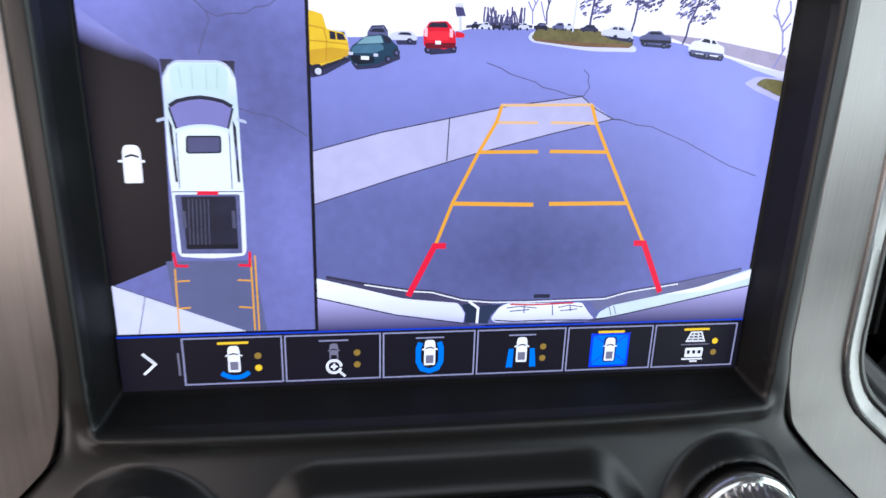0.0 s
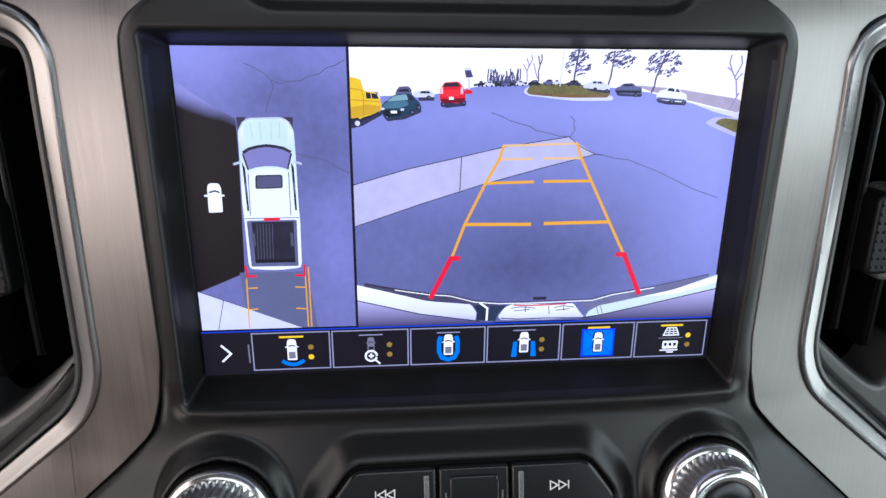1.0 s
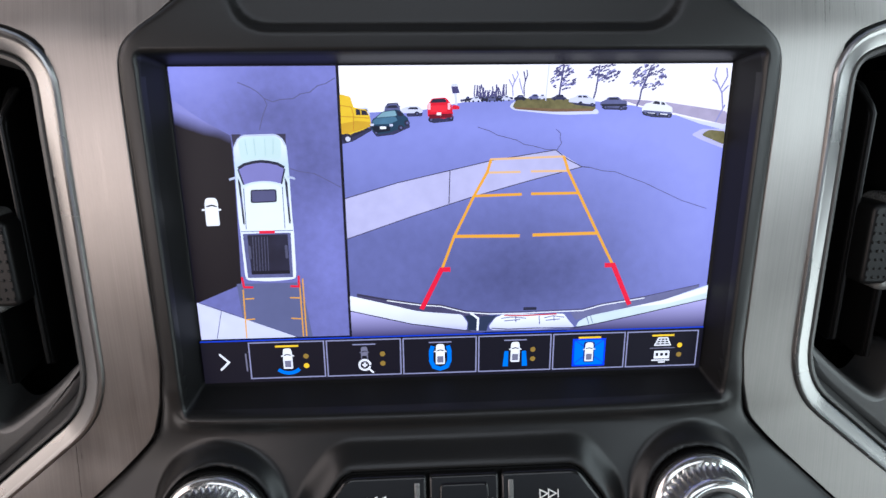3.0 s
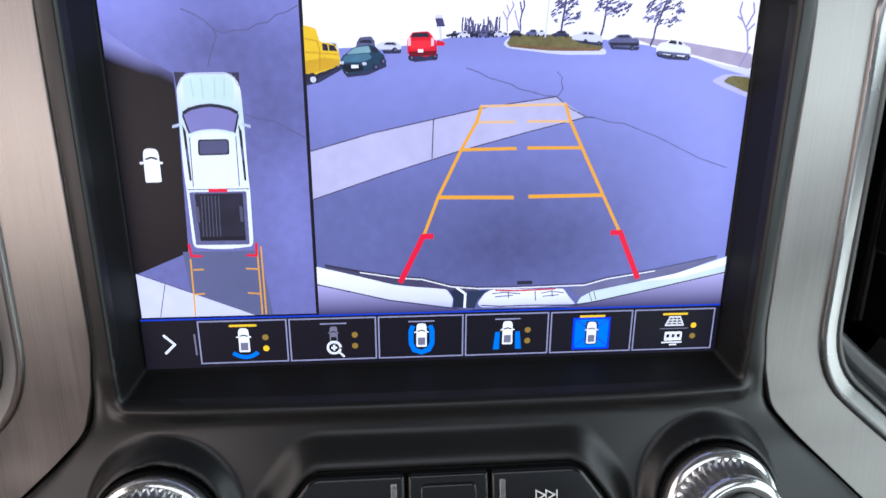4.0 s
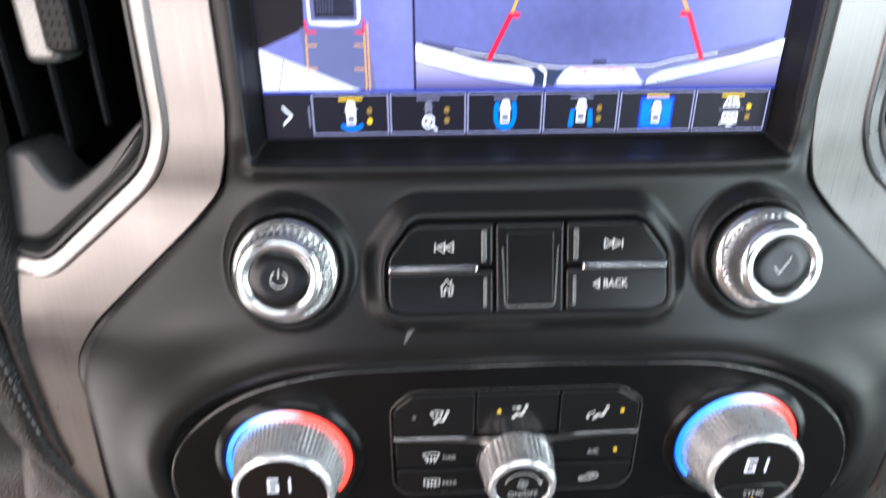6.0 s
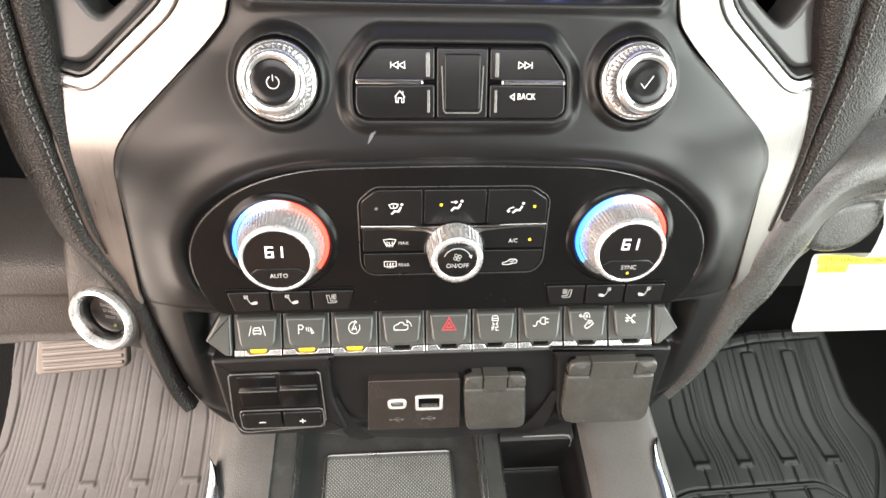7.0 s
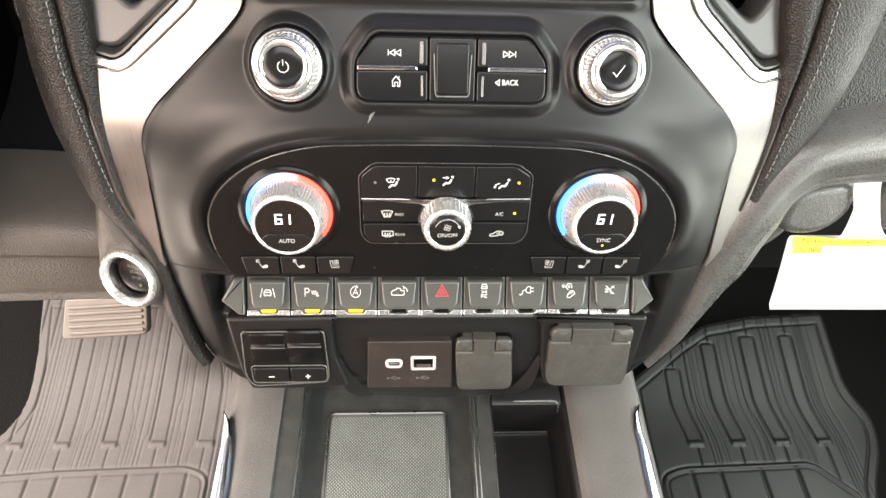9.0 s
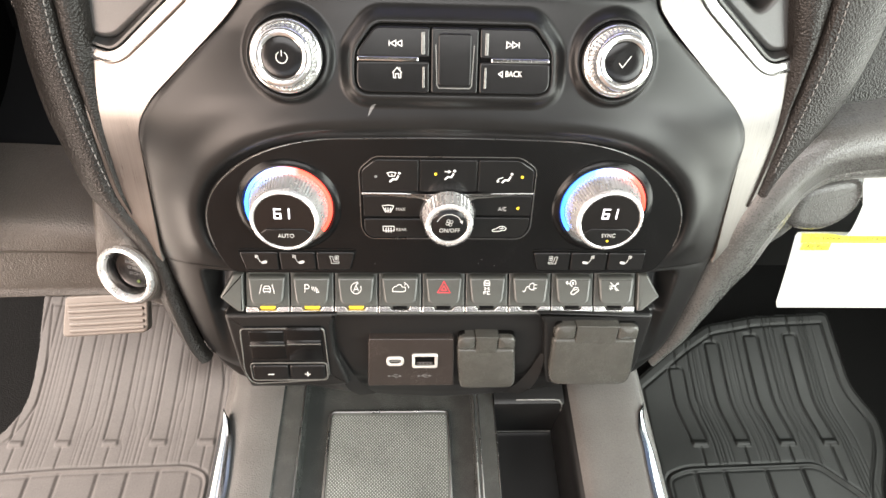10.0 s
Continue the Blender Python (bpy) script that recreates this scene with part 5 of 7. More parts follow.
def placed(bm, m):
    bmesh.ops.transform(bm, matrix=m, verts=bm.verts)
    return bm


def tune_knob(c, face_mark, label):
    t = thing("tuning_knob", label, "knob", (*c, 26), group="tuning knobs")
    m = Matrix.Translation((*c, 26.2)) @ Matrix.Rotation(radians(-12), 4, "X") @ Matrix.Scale(0.955, 4)

    def turned(profile, n=72):
        return placed(lathe(profile, n=n, cap=False), m)

    part("flange", turned([(19.4, -2.5), (19.4, 0.2), (19.1, 0.6), (18.7, 0.4), (18.5, -2)]), DARK, t, "black seat ring")
    part("skirt", turned([(18.0, -2), (18.3, 1.6), (18.1, 2.6), (17.4, 3.4), (16.4, 3.8), (15.9, 3.5)]), CRYSTAL, t, "polished silver skirt")
    part("knurl", placed(knurl((0, 0), 16.2, 3.4, 14.3, 11.4, 40, 1.1, lean=0.09), m), CRYSTAL, t, "faceted silver grip", 0.3)
    part("crown", turned([(14.0, 10.6), (14.5, 11.4), (14.4, 12.4), (13.7, 13.3), (12.4, 13.9), (11.0, 13.7), (10.1, 13.0), (9.9, 12.2)]), CRYSTAL, t, "polished silver crown ring")
    part("cap", turned([(9.9, 12.0), (9.8, 12.8), (9.1, 13.1), (5, 12.9), (0.01, 12.8)], 48), KEY_BLACK, t, "matt black cap")
    bm = bmesh.new()
    for l, closed in face_mark:
        stroke(l, 0.34, 12.98, closed, bm)
    part("symbol", placed(bm, m), PAINT, t, "printed pale symbol")


tune_knob(KNOBS[0], [(arc((0, 0), 2.7, 118, 422, 22), False), ([(0, 0.6), (0, 3.4)], False)], "silver knurled power knob with a black cap and power symbol")
tune_knob(KNOBS[1], [([(-2.8, -0.4), (-0.9, -2.6), (3.0, 3.0)], False)], "silver knurled select knob with a black cap and tick symbol")

# ---- audio key cluster between the knobs ----
cluster = thing("audio_key_cluster", "black audio key cluster with chrome strips under the display", "key cluster", (0, -91, 24))
FRONT = 28.9


def tipped(bm):
    """Leans the cluster back with the swell of the fascia."""
    for v in bm.verts:
        v.co.z -= 0.27 * (v.co.y + 90.8)
    return bm



TOP, BOTTOM, MID = -76.6, -106.2, -90.8
part("cluster_bed", tipped(plate(rounded([(-48, -89, 4), (-38.6, -76, 4), (38.6, -76, 4), (48, -88, 4), (48.2, -104, 5), (44, -106.8, 4), (-44, -106.8, 4), (-48.2, -103, 5)], 4), 20, 26.4, 0.5, 2)), DARK, cluster)


def audio_key(name, outline, label):
    k = part(name, tipped(plate(rounded(outline, 1.6), 20, FRONT, 0.9, 4)), KEY_BLACK, cluster, label)
    return k


prev = audio_key("key", [(-47.2, -89.9), (-47.0, -87.6, 3), (-38.2, TOP, 3), (-12.0, TOP), (-12.0, -90.2), (-18, -90.2)], "black previous-track key")
home = audio_key("key", [(-47.2, -92.0), (-12.0, -91.6), (-12.0, BOTTOM), (-43.6, BOTTOM, 5), (-47.6, -103, 4)], "black home key")
mid = audio_key("blank_key", box2(-11.2, 11.8, BOTTOM, TOP), "blank black centre key with a raised pad")
nxt = audio_key("key", [(47.2, -89.9), (47.0, -87.6, 3), (38.4, TOP, 3), (12.6, TOP), (12.6, -90.2), (18, -90.2)], "black next-track key")
back = audio_key("key", [(47.2, -92.0), (12.6, -91.6), (12.6, BOTTOM), (43.8, BOTTOM, 5), (47.8, -103, 4)], "black back key")
for u0, u1 in ((-47, -17.2), (18.0, 47)):
    part("chrome_strip", tipped(plate(rounded(box2(u0, u1, -91.8, -89.8), 0.5), 22, FRONT + 0.7, 0.7, 3)), CHROME, cluster, "bright chrome strip")
# Pale grey strips drawn for the light on the key bevels.
for u0, u1, v0, v1, own in ((-16.0, -14.3, -88.6, -78.6, prev), (14.9, 16.6, -88.6, -78.6, nxt)):
    part("bevel_highlight", tipped(plate(rounded(box2(u0, u1, v0, v1), 0.3), FRONT - 0.5, FRONT + 0.4, 0.25, 2)), GREY_TRIM, own, "pale strip drawn for the key bevel's highlight")
for u0, u1, own in ((-15.4, -14.3, home), (14.9, 16.0, back)):
    part("bevel_highlight", tipped(plate(rounded(box2(u0, u1, -103.6, -94), 0.3), FRONT - 0.5, FRONT + 0.4, 0.25, 2)), GREY_TRIM, own, "short pale strip drawn for the key bevel's highlight")
part("pad_edge", tipped(stroke([(-9, -84), (-8.2, -102.4), (-7.2, -103.6), (7.8, -103.6), (8.8, -102.4), (9.6, -84)], 0.55, FRONT + 0.1, thick=0.4)), GREY_TRIM, mid, "bright line round the pad")
part("pad", tipped(plate(rounded(box2(-7.8, 8.4, -102.6, -79), 2), FRONT, FRONT + 0.7, 0.6, 3)), KEY_BLACK, mid)


def marks(name, lines, w, parent, width=0.45, mat=None, fills=(), lean=None):
    bm = bmesh.new()
    if lean:
        every = [p for l, _ in lines for p in l]
        u0, v0 = (sum(p[k] for p in every) / len(every) for k in (0, 1))
        lines, width = [([(u0 + 0.84 * (u - u0), v0 + 0.84 * (v - v0)) for u, v in l], c) for l, c in lines], width * 0.8
    for l, closed in lines:
        stroke(l, width, w, closed, bm)
    for f in fills:
        flat(f, w + 0.1, bm)
    return part(name, lean(bm) if lean else bm, mat or PAINT, parent)


MARK = FRONT + 0.16
marks("symbol", [([(-32, -82.2), (-32, -85.4)], False), ([(-31.2, -83.8), (-28.2, -82.2), (-28.2, -85.4)], True), ([(-27.9, -83.8), (-24.8, -82.2), (-24.8, -85.4)], True)], MARK, prev, lean=tipped)
marks("symbol", [([(32, -82.0), (32, -85.2)], False), ([(31.2, -83.6), (28.2, -82.0), (28.2, -85.2)], True), ([(27.9, -83.6), (24.8, -82.0), (24.8, -85.2)], True)], MARK, nxt, lean=tipped)
marks("symbol", [([(-30.4, -97.0), (-27.7, -94.0), (-25.0, -97.0)], False), ([(-29.8, -96.8), (-29.8, -99.6), (-28.6, -99.6), (-28.6, -97.4), (-26.8, -97.4), (-26.8, -99.6), (-25.6, -99.6), (-25.6, -96.8)], False),
                 ([(-26.0, -95.0), (-26.0, -94.0)], False)], MARK, home, lean=tipped)
bm = words("BACK", 3.8, (29.4, -96.8), MARK + 0.08, squeeze=0.86)
stroke([(22.0, -96.8), (23.9, -95.5), (23.9, -98.1)], 0.4, MARK, True, bm)
part("lettering", tipped(bm), PAINT, back, "printed pale lettering")

# ---- climate panel ----
climate = thing("climate_panel", "satin black climate control panel with two temperature dials", "climate panel", (0, -175, 24))
CW = 25.0
part("panel", plate(CLIMATE, 12, CW, 1.0, 4, tilt=0.012, v0=-150), SATIN_BLACK, climate, "satin black panel")
line = [p for p in inset(CLIMATE, 0.9) if p[1] > -200]
cut = max(range(len(line)), key=lambda i: (Vector(line[i]) - Vector(line[i - 1])).length)
# Pale tube drawn as the panel edge's highlight, top and sides only.
part("edge_highlight", tube([(u, v, CW - 0.1 + 0.012 * (v + 150)) for u, v in line[cut:] + line[:cut]], 0.3, 5), RING_CHROME, climate, "thin pale line drawn for the panel edge's highlight")


part("key_bed", plate(rounded([(-48.6, -151, 3), (-40.6, -143.6, 3), (38.6, -143.6, 3), (47.6, -150, 3), (47.6, -188, 4), (43, -193.8, 4), (-44.6, -193.8, 4), (-48.6, -188, 4)], 3), 20, CW - 0.2, 0.3, 2), DARK, climate)


bed = inset(rounded([(-48.6, -151, 3), (-40.6, -143.6, 3), (38.6, -143.6, 3), (47.6, -150, 3), (47.6, -188, 4), (43, -193.8, 4), (-44.6, -193.8, 4), (-48.6, -188, 4)], 3), -0.4)
# Pale tube drawn as the lit edge round the keys.
part("bed_highlight", tube([(u, v, CW - 0.1) for u, v in bed], 0.32, 6, True), RING_CHROME, climate, "pale line drawn for the highlight round the keys")


def climate_key(outline, label):
    return part("key", plate(rounded(outline, 1.1), 20, CW + 1.0, 0.6, 3), KEY_BLACK, climate, label)


k_screen = climate_key([(-47.6, -163.6), (-47.6, -151, 2), (-40, -144.6, 2), (-16.8, -144.6), (-16.8, -163.6)], "black windscreen and feet airflow key")
k_face = climate_key(box2(-16.0, 15.2, -163.6, -144.6), "black face airflow key")
k_feet = climate_key([(46.8, -163.6), (46.6, -150.4, 2), (38, -144.6, 2), (16.0, -144.6), (16.0, -163.6)], "black feet airflow key")
k_max = climate_key(box2(-47.4, -12, -179.4, -166.0), "black front defrost key")
k_rear = climate_key([(-47.2, -180.6), (-12, -180.6), (-12, -193), (-44, -193, 3), (-47.2, -189, 3)], "black rear defrost key")
k_ac = climate_key(box2(12, 47.0, -178.4, -165.6), "black air conditioning key with a lit lamp")
k_recirc = climate_key([(46.8, -179.6), (12, -179.6), (12, -193), (42.4, -193, 3), (46.6, -188, 3)], "black air recirculation key")
part("chrome_strip", plate(rounded([(-48, -164.0, 0.4), (-20, -164.2, 6), (-11, -167.6, 4), (11, -167.6, 4), (20, -164.0, 6), (47.4, -163.6, 0.4), (47.4, -165.0, 0.4), (20, -165.8, 6), (11, -169.6, 4), (-11, -169.6, 4),
                                     (-20, -166.0, 6), (-48, -165.6, 0.4)], 1), 22, CW + 1.6, 0.5, 3), SATIN_CHROME, climate, "bright chrome strip across the keys")
CM = CW + 1.12


def airflow(u, v, kind):
    """A bent seat mark with a dot over it, and the arrow of the air."""
    lines = [([(u + 2.6, v + 1.0), (u + 1.3, v - 1.4), (u - 0.6, v - 1.2), (u - 2.2, v - 2.9)], False)]
    arrows = {"face": [([(u - 2.4, v + 1.9), (u + 0.6, v + 1.9)], False), ([(u - 0.4, v + 2.7), (u + 0.8, v + 1.9), (u - 0.4, v + 1.1)], False)],
              "feet": [([(u - 1.6, v + 0.4), (u - 4.2, v - 0.6), (u - 4.4, v - 2.0)], False), ([(u - 5.1, v - 1.4), (u - 4.5, v - 2.5), (u - 3.6, v - 1.6)], False)],
              "screen": [([(u - 3.4, v + 2.4), (u - 1.2, v + 3.0), (u + 1.2, v + 2.6), (u + 0.4, v + 0.6), (u - 2.4, v + 0.4)], True), ([(u - 1.0, v + 2.0), (u - 1.0, v + 0.9)], False)]}
    return lines, arrows[kind], [(u + 3.0 + 0.75 * math.cos(k * 0.63), v + 2.4 + 0.75 * math.sin(k * 0.63)) for k in range(10)]


def key_lamp(c, mat, own, label):
    part("lamp", lathe([(0.8, CM - 0.2), (0.8, CM + 0.1), (0.45, CM + 0.3)], c, 12), mat, own, label)


for own, u, v, kind in ((k_screen, -30.2, -154.8, "screen"), (k_face, -0.2, -153.2, "face"), (k_feet, 31.2, -154.8, "feet")):
    body, air, dot = airflow(u, v, kind)
    marks("symbol", body, CM, own, 0.95, fills=[dot])
    marks("symbol", air, CM, own, 0.42)
key_lamp((-7.5, -152.8), AMBER, k_face, "lit amber lamp")
key_lamp((40.1, -154.2), AMBER, k_feet, "lit amber lamp")
key_lamp((-39.9, -154.6), GREY_PRINT, k_screen, "unlit lamp")


def heat_waves(u, v):
    return [([(u + k - 0.3, v - 1.6), (u + k + 0.3, v - 0.4), (u + k - 0.3, v + 0.8), (u + k + 0.3, v + 1.6)], False) for k in (-1.4, 0, 1.4)]


part("lettering", words("MAX", 2.5, (-26.6, -174.5), CM + 0.06), LEGEND, k_max)
marks("symbol", [([(-36.8, -172.4), (-35.4, -175.6), (-31.8, -175.6), (-30.4, -172.4), (-33.6, -171.8)], True)] + heat_waves(-33.6, -175.0), CM, k_max, 0.36)
part("lettering", words("REAR", 2.5, (-26.4, -187.6), CM + 0.06), LEGEND, k_rear)
marks("symbol", [([(-36.6, -185.4), (-36.6, -188.4), (-30.4, -188.4), (-30.4, -185.4)], True)] + heat_waves(-33.5, -187.9), CM, k_rear, 0.36)
part("lettering", words("A/C", 3.4, (30.6, -174.0), CM + 0.06, squeeze=0.85), LEGEND, k_ac)
key_lamp((39.4, -173.4), AMBER, k_ac, "lit amber lamp")
marks("symbol", [([(26.0, -188.3), (26.2, -187.2), (28.2, -186.8), (29.8, -185.3), (32.6, -185.2), (33.9, -186.4), (33.2, -187.7), (31.4, -187.6), (30.2, -188.3), (27.4, -188.5)], True),
                 ([(29.8, -186.7), (32.0, -186.4), (31.4, -185.9)], False)], CM, k_recirc, 0.36)

fan = part("fan_knob", lathe([(16.2, CW - 2), (15.9, CW + 1.0), (15.3, CW + 1.6), (14.6, CW + 1.2)], (0, -178.0), 64, cap=False), SATIN_BLACK, climate, "chrome knurled fan knob with a black cap")
FC = (0.0, -176.4)
part("grip", knurl((FC[0], FC[1] - 1.2), 14.8, CW + 1.2, 13.2, 39.2, 40, 0.4), CROWN, fan, "faceted silver grip", 0.3)
part("crown", lathe([(12.6, 38.6), (13.1, 39.6), (12.8, 40.8), (11.8, 41.6), (10.6, 41.6), (10.0, 41.0), (9.9, 40.2)], FC, 64, cap=False), CROWN, fan, "polished silver crown ring")
part("cap", lathe([(9.9, 40.2), (9.8, 40.9), (9.2, 41.3), (0.01, 41.2)], FC, 48, cap=False), KEY_BLACK, fan, "black cap")
bm = words("ON/OFF", 3.5, (FC[0] + 0.2, FC[1] - 3.0), 41.4, squeeze=0.9)
for k in range(4):
    a = 90 * k + 45
    x, y = FC[0] + 1.25 * math.cos(radians(a - 18)), FC[1] + 1.9 + 1.25 * math.sin(radians(a - 18))
    stroke(arc((x, y), 0.82, 0, 345, 12), 0.26, 41.38, True, bm)
stroke(arc((FC[0], FC[1] + 0.2), 6.9, 20, 160, 16), 0.38, 41.38, False, bm)
flat([(FC[0] + 7.4, FC[1] + 3.4), (FC[0] + 6.9, FC[1] + 1.2), (FC[0] + 5.5, FC[1] + 2.9)], 41.46, bm)
part("lettering", bm, LEGEND, fan)

def dial_light(name, split):
    """Blue to red round the dial, with a short pale passage between."""
    return ramp_light(name, [(0.0, (0.01, 0.12, 1.0)), (max(0.06, split - 0.30), (0.10, 0.34, 1.0)), (split - 0.07, (0.60, 0.62, 1.0)), (split + 0.05, (1.0, 0.34, 0.36)),
                             (min(0.9, split + 0.2), (1.0, 0.07, 0.045)), (1.0, (1.0, 0.05, 0.03))], 0, 3.0, 0.10, 160)


def temperature_dial(c, a0, a1, split, word, lamp, label):
    d = part("temperature_dial", lathe([(29.5, CW - 1.2), (28.4, CW + 0.3), (26.8, CW + 1.5), (25.2, CW + 1.9), (24.4, CW + 1.3), (24.2, CW - 0.5)], c, 72, cap=False), SATIN_BLACK, climate, label)
    band = bmesh.new()
    loops = []
    for r, w in ((24.0, CW + 0.8), (23.8, CW + 2.2), (23.2, CW + 2.8), (22.5, CW + 2.4), (22.2, CW + 1.0)):
        loops.append([(x, y, w) for x, y in arc(c, r, a0, a1, 48)])
    rings(band, loops, cap_last=False, closed=False)
    part("light_ring", band, dial_light("dial_light_" + word.lower(), split), d, "lit ring shading from blue to red")
    part("ring_bed", lathe([(24.2, CW + 0.5), (20.4, CW + 0.8)], c, 72, cap=False), SATIN_CHROME, d)
    face = (c[0] * 0.992, c[1] + 0.7)
    part("grip", knurl(((c[0] + face[0]) / 2, (c[1] + face[1]) / 2), 21.8, CW + 0.8, 18.4, 40.2, 72, 0.32), CROWN, d, "faceted silver grip", 0.3)
    part("crown", lathe([(17.8, 39.6), (18.6, 41.0), (18.4, 42.6), (17.6, 43.8), (16.7, 44.2), (16.0, 43.8), (15.8, 43.0)], face, 72, cap=False), CROWN, d, "polished silver crown ring")
    cap = part("face", lathe([(15.9, 43.0), (15.8, 43.6), (0.01, 43.6)], face, 64, cap=False), BLACK_GLASS, d, "black glass face with a lit reading")
    part("reading", seven_segments("61", face[0] + 0.1, face[1] + 4.6, 5.4, 43.68), DIGIT, cap, "lit white digits")
    lower = [(x, y) for x, y in arc(face, 15.2, 208, 332, 24)] + [(face[0] + 10, face[1] - 4.4), (face[0] - 10, face[1] - 4.4)]
    part("button", plate(lower, 43.2, 44.2, 0.5, 3), KEY_BLACK, d, "black push button in the face")
    part("lettering", words(word, 3.5, (face[0] + 0.2, face[1] - 8.6), 44.32, squeeze=0.9), LEGEND, d)
    if lamp:
        part("lamp", lathe([(0.7, 44.1), (0.7, 44.4), (0.35, 44.5)], (face[0] + 0.1, face[1] - 12.0), 12), AMBER, d, "lit amber lamp")


SEGMENTS = {"6": "acdefg", "1": "bc"}


def seven_segments(text, u, v, h, w):
    bm = bmesh.new()
    step = h * 0.98
    for k, ch in enumerate(text):
        x0 = u + (k - len(text) / 2) * step + 0.4
        wd, hh = h * 0.58, h / 2
        if ch == "1":
            x0 -= wd * 0.28
        spots = {"a": ((0, h), (wd, h)), "b": ((wd, h), (wd, hh)), "c": ((wd, hh), (wd, 0)), "d": ((0, 0), (wd, 0)), "e": ((0, 0), (0, hh)), "f": ((0, hh), (0, h)), "g": ((0, hh), (wd, hh))}
        for s in SEGMENTS[ch]:
            (ax, ay), (bx, by) = spots[s]
            ends = [Vector((x0 + ax + 0.04 * ay, v - h / 2 + ay)), Vector((x0 + bx + 0.04 * by, v - h / 2 + by))]
            d = (ends[1] - ends[0]).normalized() * 0.45
            stroke([ends[0] - d, ends[1] + d], 0.9, w, False, bm)
    return bm


temperature_dial((-88.4, -173.6), 200, -38, 0.52, "AUTO", False, "chrome temperature dial with a lit ring, reading sixty-one")
temperature_dial((88.0, -172.6), 218, -2, 0.66, "SYNC", True, "chrome temperature dial with a lit ring and amber lamp, reading sixty-one")


def seat_key(outline, own_marks, label, w=24.0):
    k = part("seat_key", plate(rounded(outline, 1.4), 14, w + 2.2, 0.8, 3), KEY_BLACK, seat_block, label)
    u = sum(p[0] for p in outline) / len(outline)
    marks("symbol", [([(a * 0.8 + u, b + 1.9) for a, b in l], c) for l, c in own_marks[0]], w + 2.34, k, 0.32, LEGEND, fills=[[(a * 0.8 + u, b + 1.9) for a, b in f] for f in own_marks[1]])
    return k


SEAT = ([([(x, -206.6), (x + 0.5, -207.3), (x, -208.0), (x + 0.5, -208.8)], False) for x in (-3.4, -2.5, -1.6)] + [([(-1.6, -208.8), (-0.2, -211.2), (0.8, -212.2)], False)],
        [[(0.4, -211.6), (1.6, -210.8), (4.4, -210.4), (4.9, -211.2), (4.2, -212.4), (1.0, -212.7)]])
SEAT_FAN = ([([(-3.4, -207.6), (-2.4, -212.4), (2.6, -212.4), (3.2, -211.4), (-0.6, -211.2), (-1.6, -207.6)], True)] + [
    (arc((1.6 + 1.0 * math.cos(radians(a)), -208.6 + 1.0 * math.sin(radians(a))), 0.75, 0, 320, 8), False) for a in (45, 135, 225, 315)], [])
for side, bounds in ((-1, (-120.2, -97.6, -76.2, -53.0)), (1, (51.4, 74.2, 96.8, 119.6))):
    seat_block = thing("seat_heat_keys", "row of three black seat heating and cooling keys", "key row", ((bounds[0] + bounds[3]) / 2, -209, 20), group="seat key rows")
    surround = rounded([(bounds[0] - 0.6, -202.2, 2), (bounds[3] + 0.6, -202.2, 3), (bounds[3] - (3.4 if side < 0 else 0), -216.2, 3), (bounds[0] + (3.4 if side > 0 else 2.6), -216.2, 3)], 2)
    part("surround", plate(surround, 18, 25.0, 0.4, 2), DARK, seat_block, "dark surround of the keys")
    part("surround_line", tube([(u, v, 24.7) for u, v in inset(surround, -0.4)], 0.3, 6, True), KEY_BLACK, seat_block, "narrow edge round the keys")
    for i in range(3):
        u0, u1 = bounds[i] + 0.4, bounds[i + 1] - 0.4
        outer = (i == 2 and side < 0) or (i == 0 and side > 0)
        slant0, slant1 = (2.4 if i == 0 and side < 0 else 3.0 if outer and side > 0 else 0.3), (3.0 if outer and side < 0 else 0.0)
        outline = [(u0 + slant0, -215.4), (u1 - slant1, -215.4), (u1, -203.0), (u0, -203.0)]
        glyph = SEAT_FAN if outer else SEAT
        flip = ([([(a * -side, b) for a, b in l], c) for l, c in glyph[0]], [[(a * -side, b) for a, b in f] for f in glyph[1]])
        seat_key(outline, flip, "black seat cooling key" if outer else "black seat heating key")

# ---- row of toggle keys ----
ROW_TILT = -0.48
ROW_TOP, ROW_BOTTOM = -230.0, -252.5


def leaned(bm):
    for v in bm.verts:
        v.co.z += (v.co.y - ROW_TOP) * ROW_TILT
    return bm


row_bounds = [-124.8 + 27.75 * i for i in range(10)]
ROW_LABELS = ["lane assist", "parking sensor", "engine stop-start", "tailgate", "hazard", "traction", "power outlet", "hill descent", "trailer"]
LANE = [([(-4.6, -2.6), (-3.2, 2.6)], False), ([(4.6, -2.6), (3.2, 2.6)], False), ([(-2.2, -1.4), (-2.2, 0.2), (-1.4, 1.6), (1.4, 1.6), (2.2, 0.2), (2.2, -1.4)], True), ([(-2.2, 0.2), (2.2, 0.2)], False), ([(-1.6, -1.4), (-1.6, -2.2)], False), ([(1.6, -1.4), (1.6, -2.2)], False)]
PARKING = [([(-4.4, -2.4), (-4.4, 2.4), (-2.4, 2.4), (-1.5, 1.2), (-2.4, 0.0), (-4.4, 0.0)], False), ([(0.0, 1.2), (0.6, -1.0)], False), ([(1.2, 1.2), (1.9, -1.4)], False), ([(2.4, 1.2), (3.2, -1.8)], False), ([(3.4, 0.6), (4.6, -2.2), (3.2, -2.2)], True)]
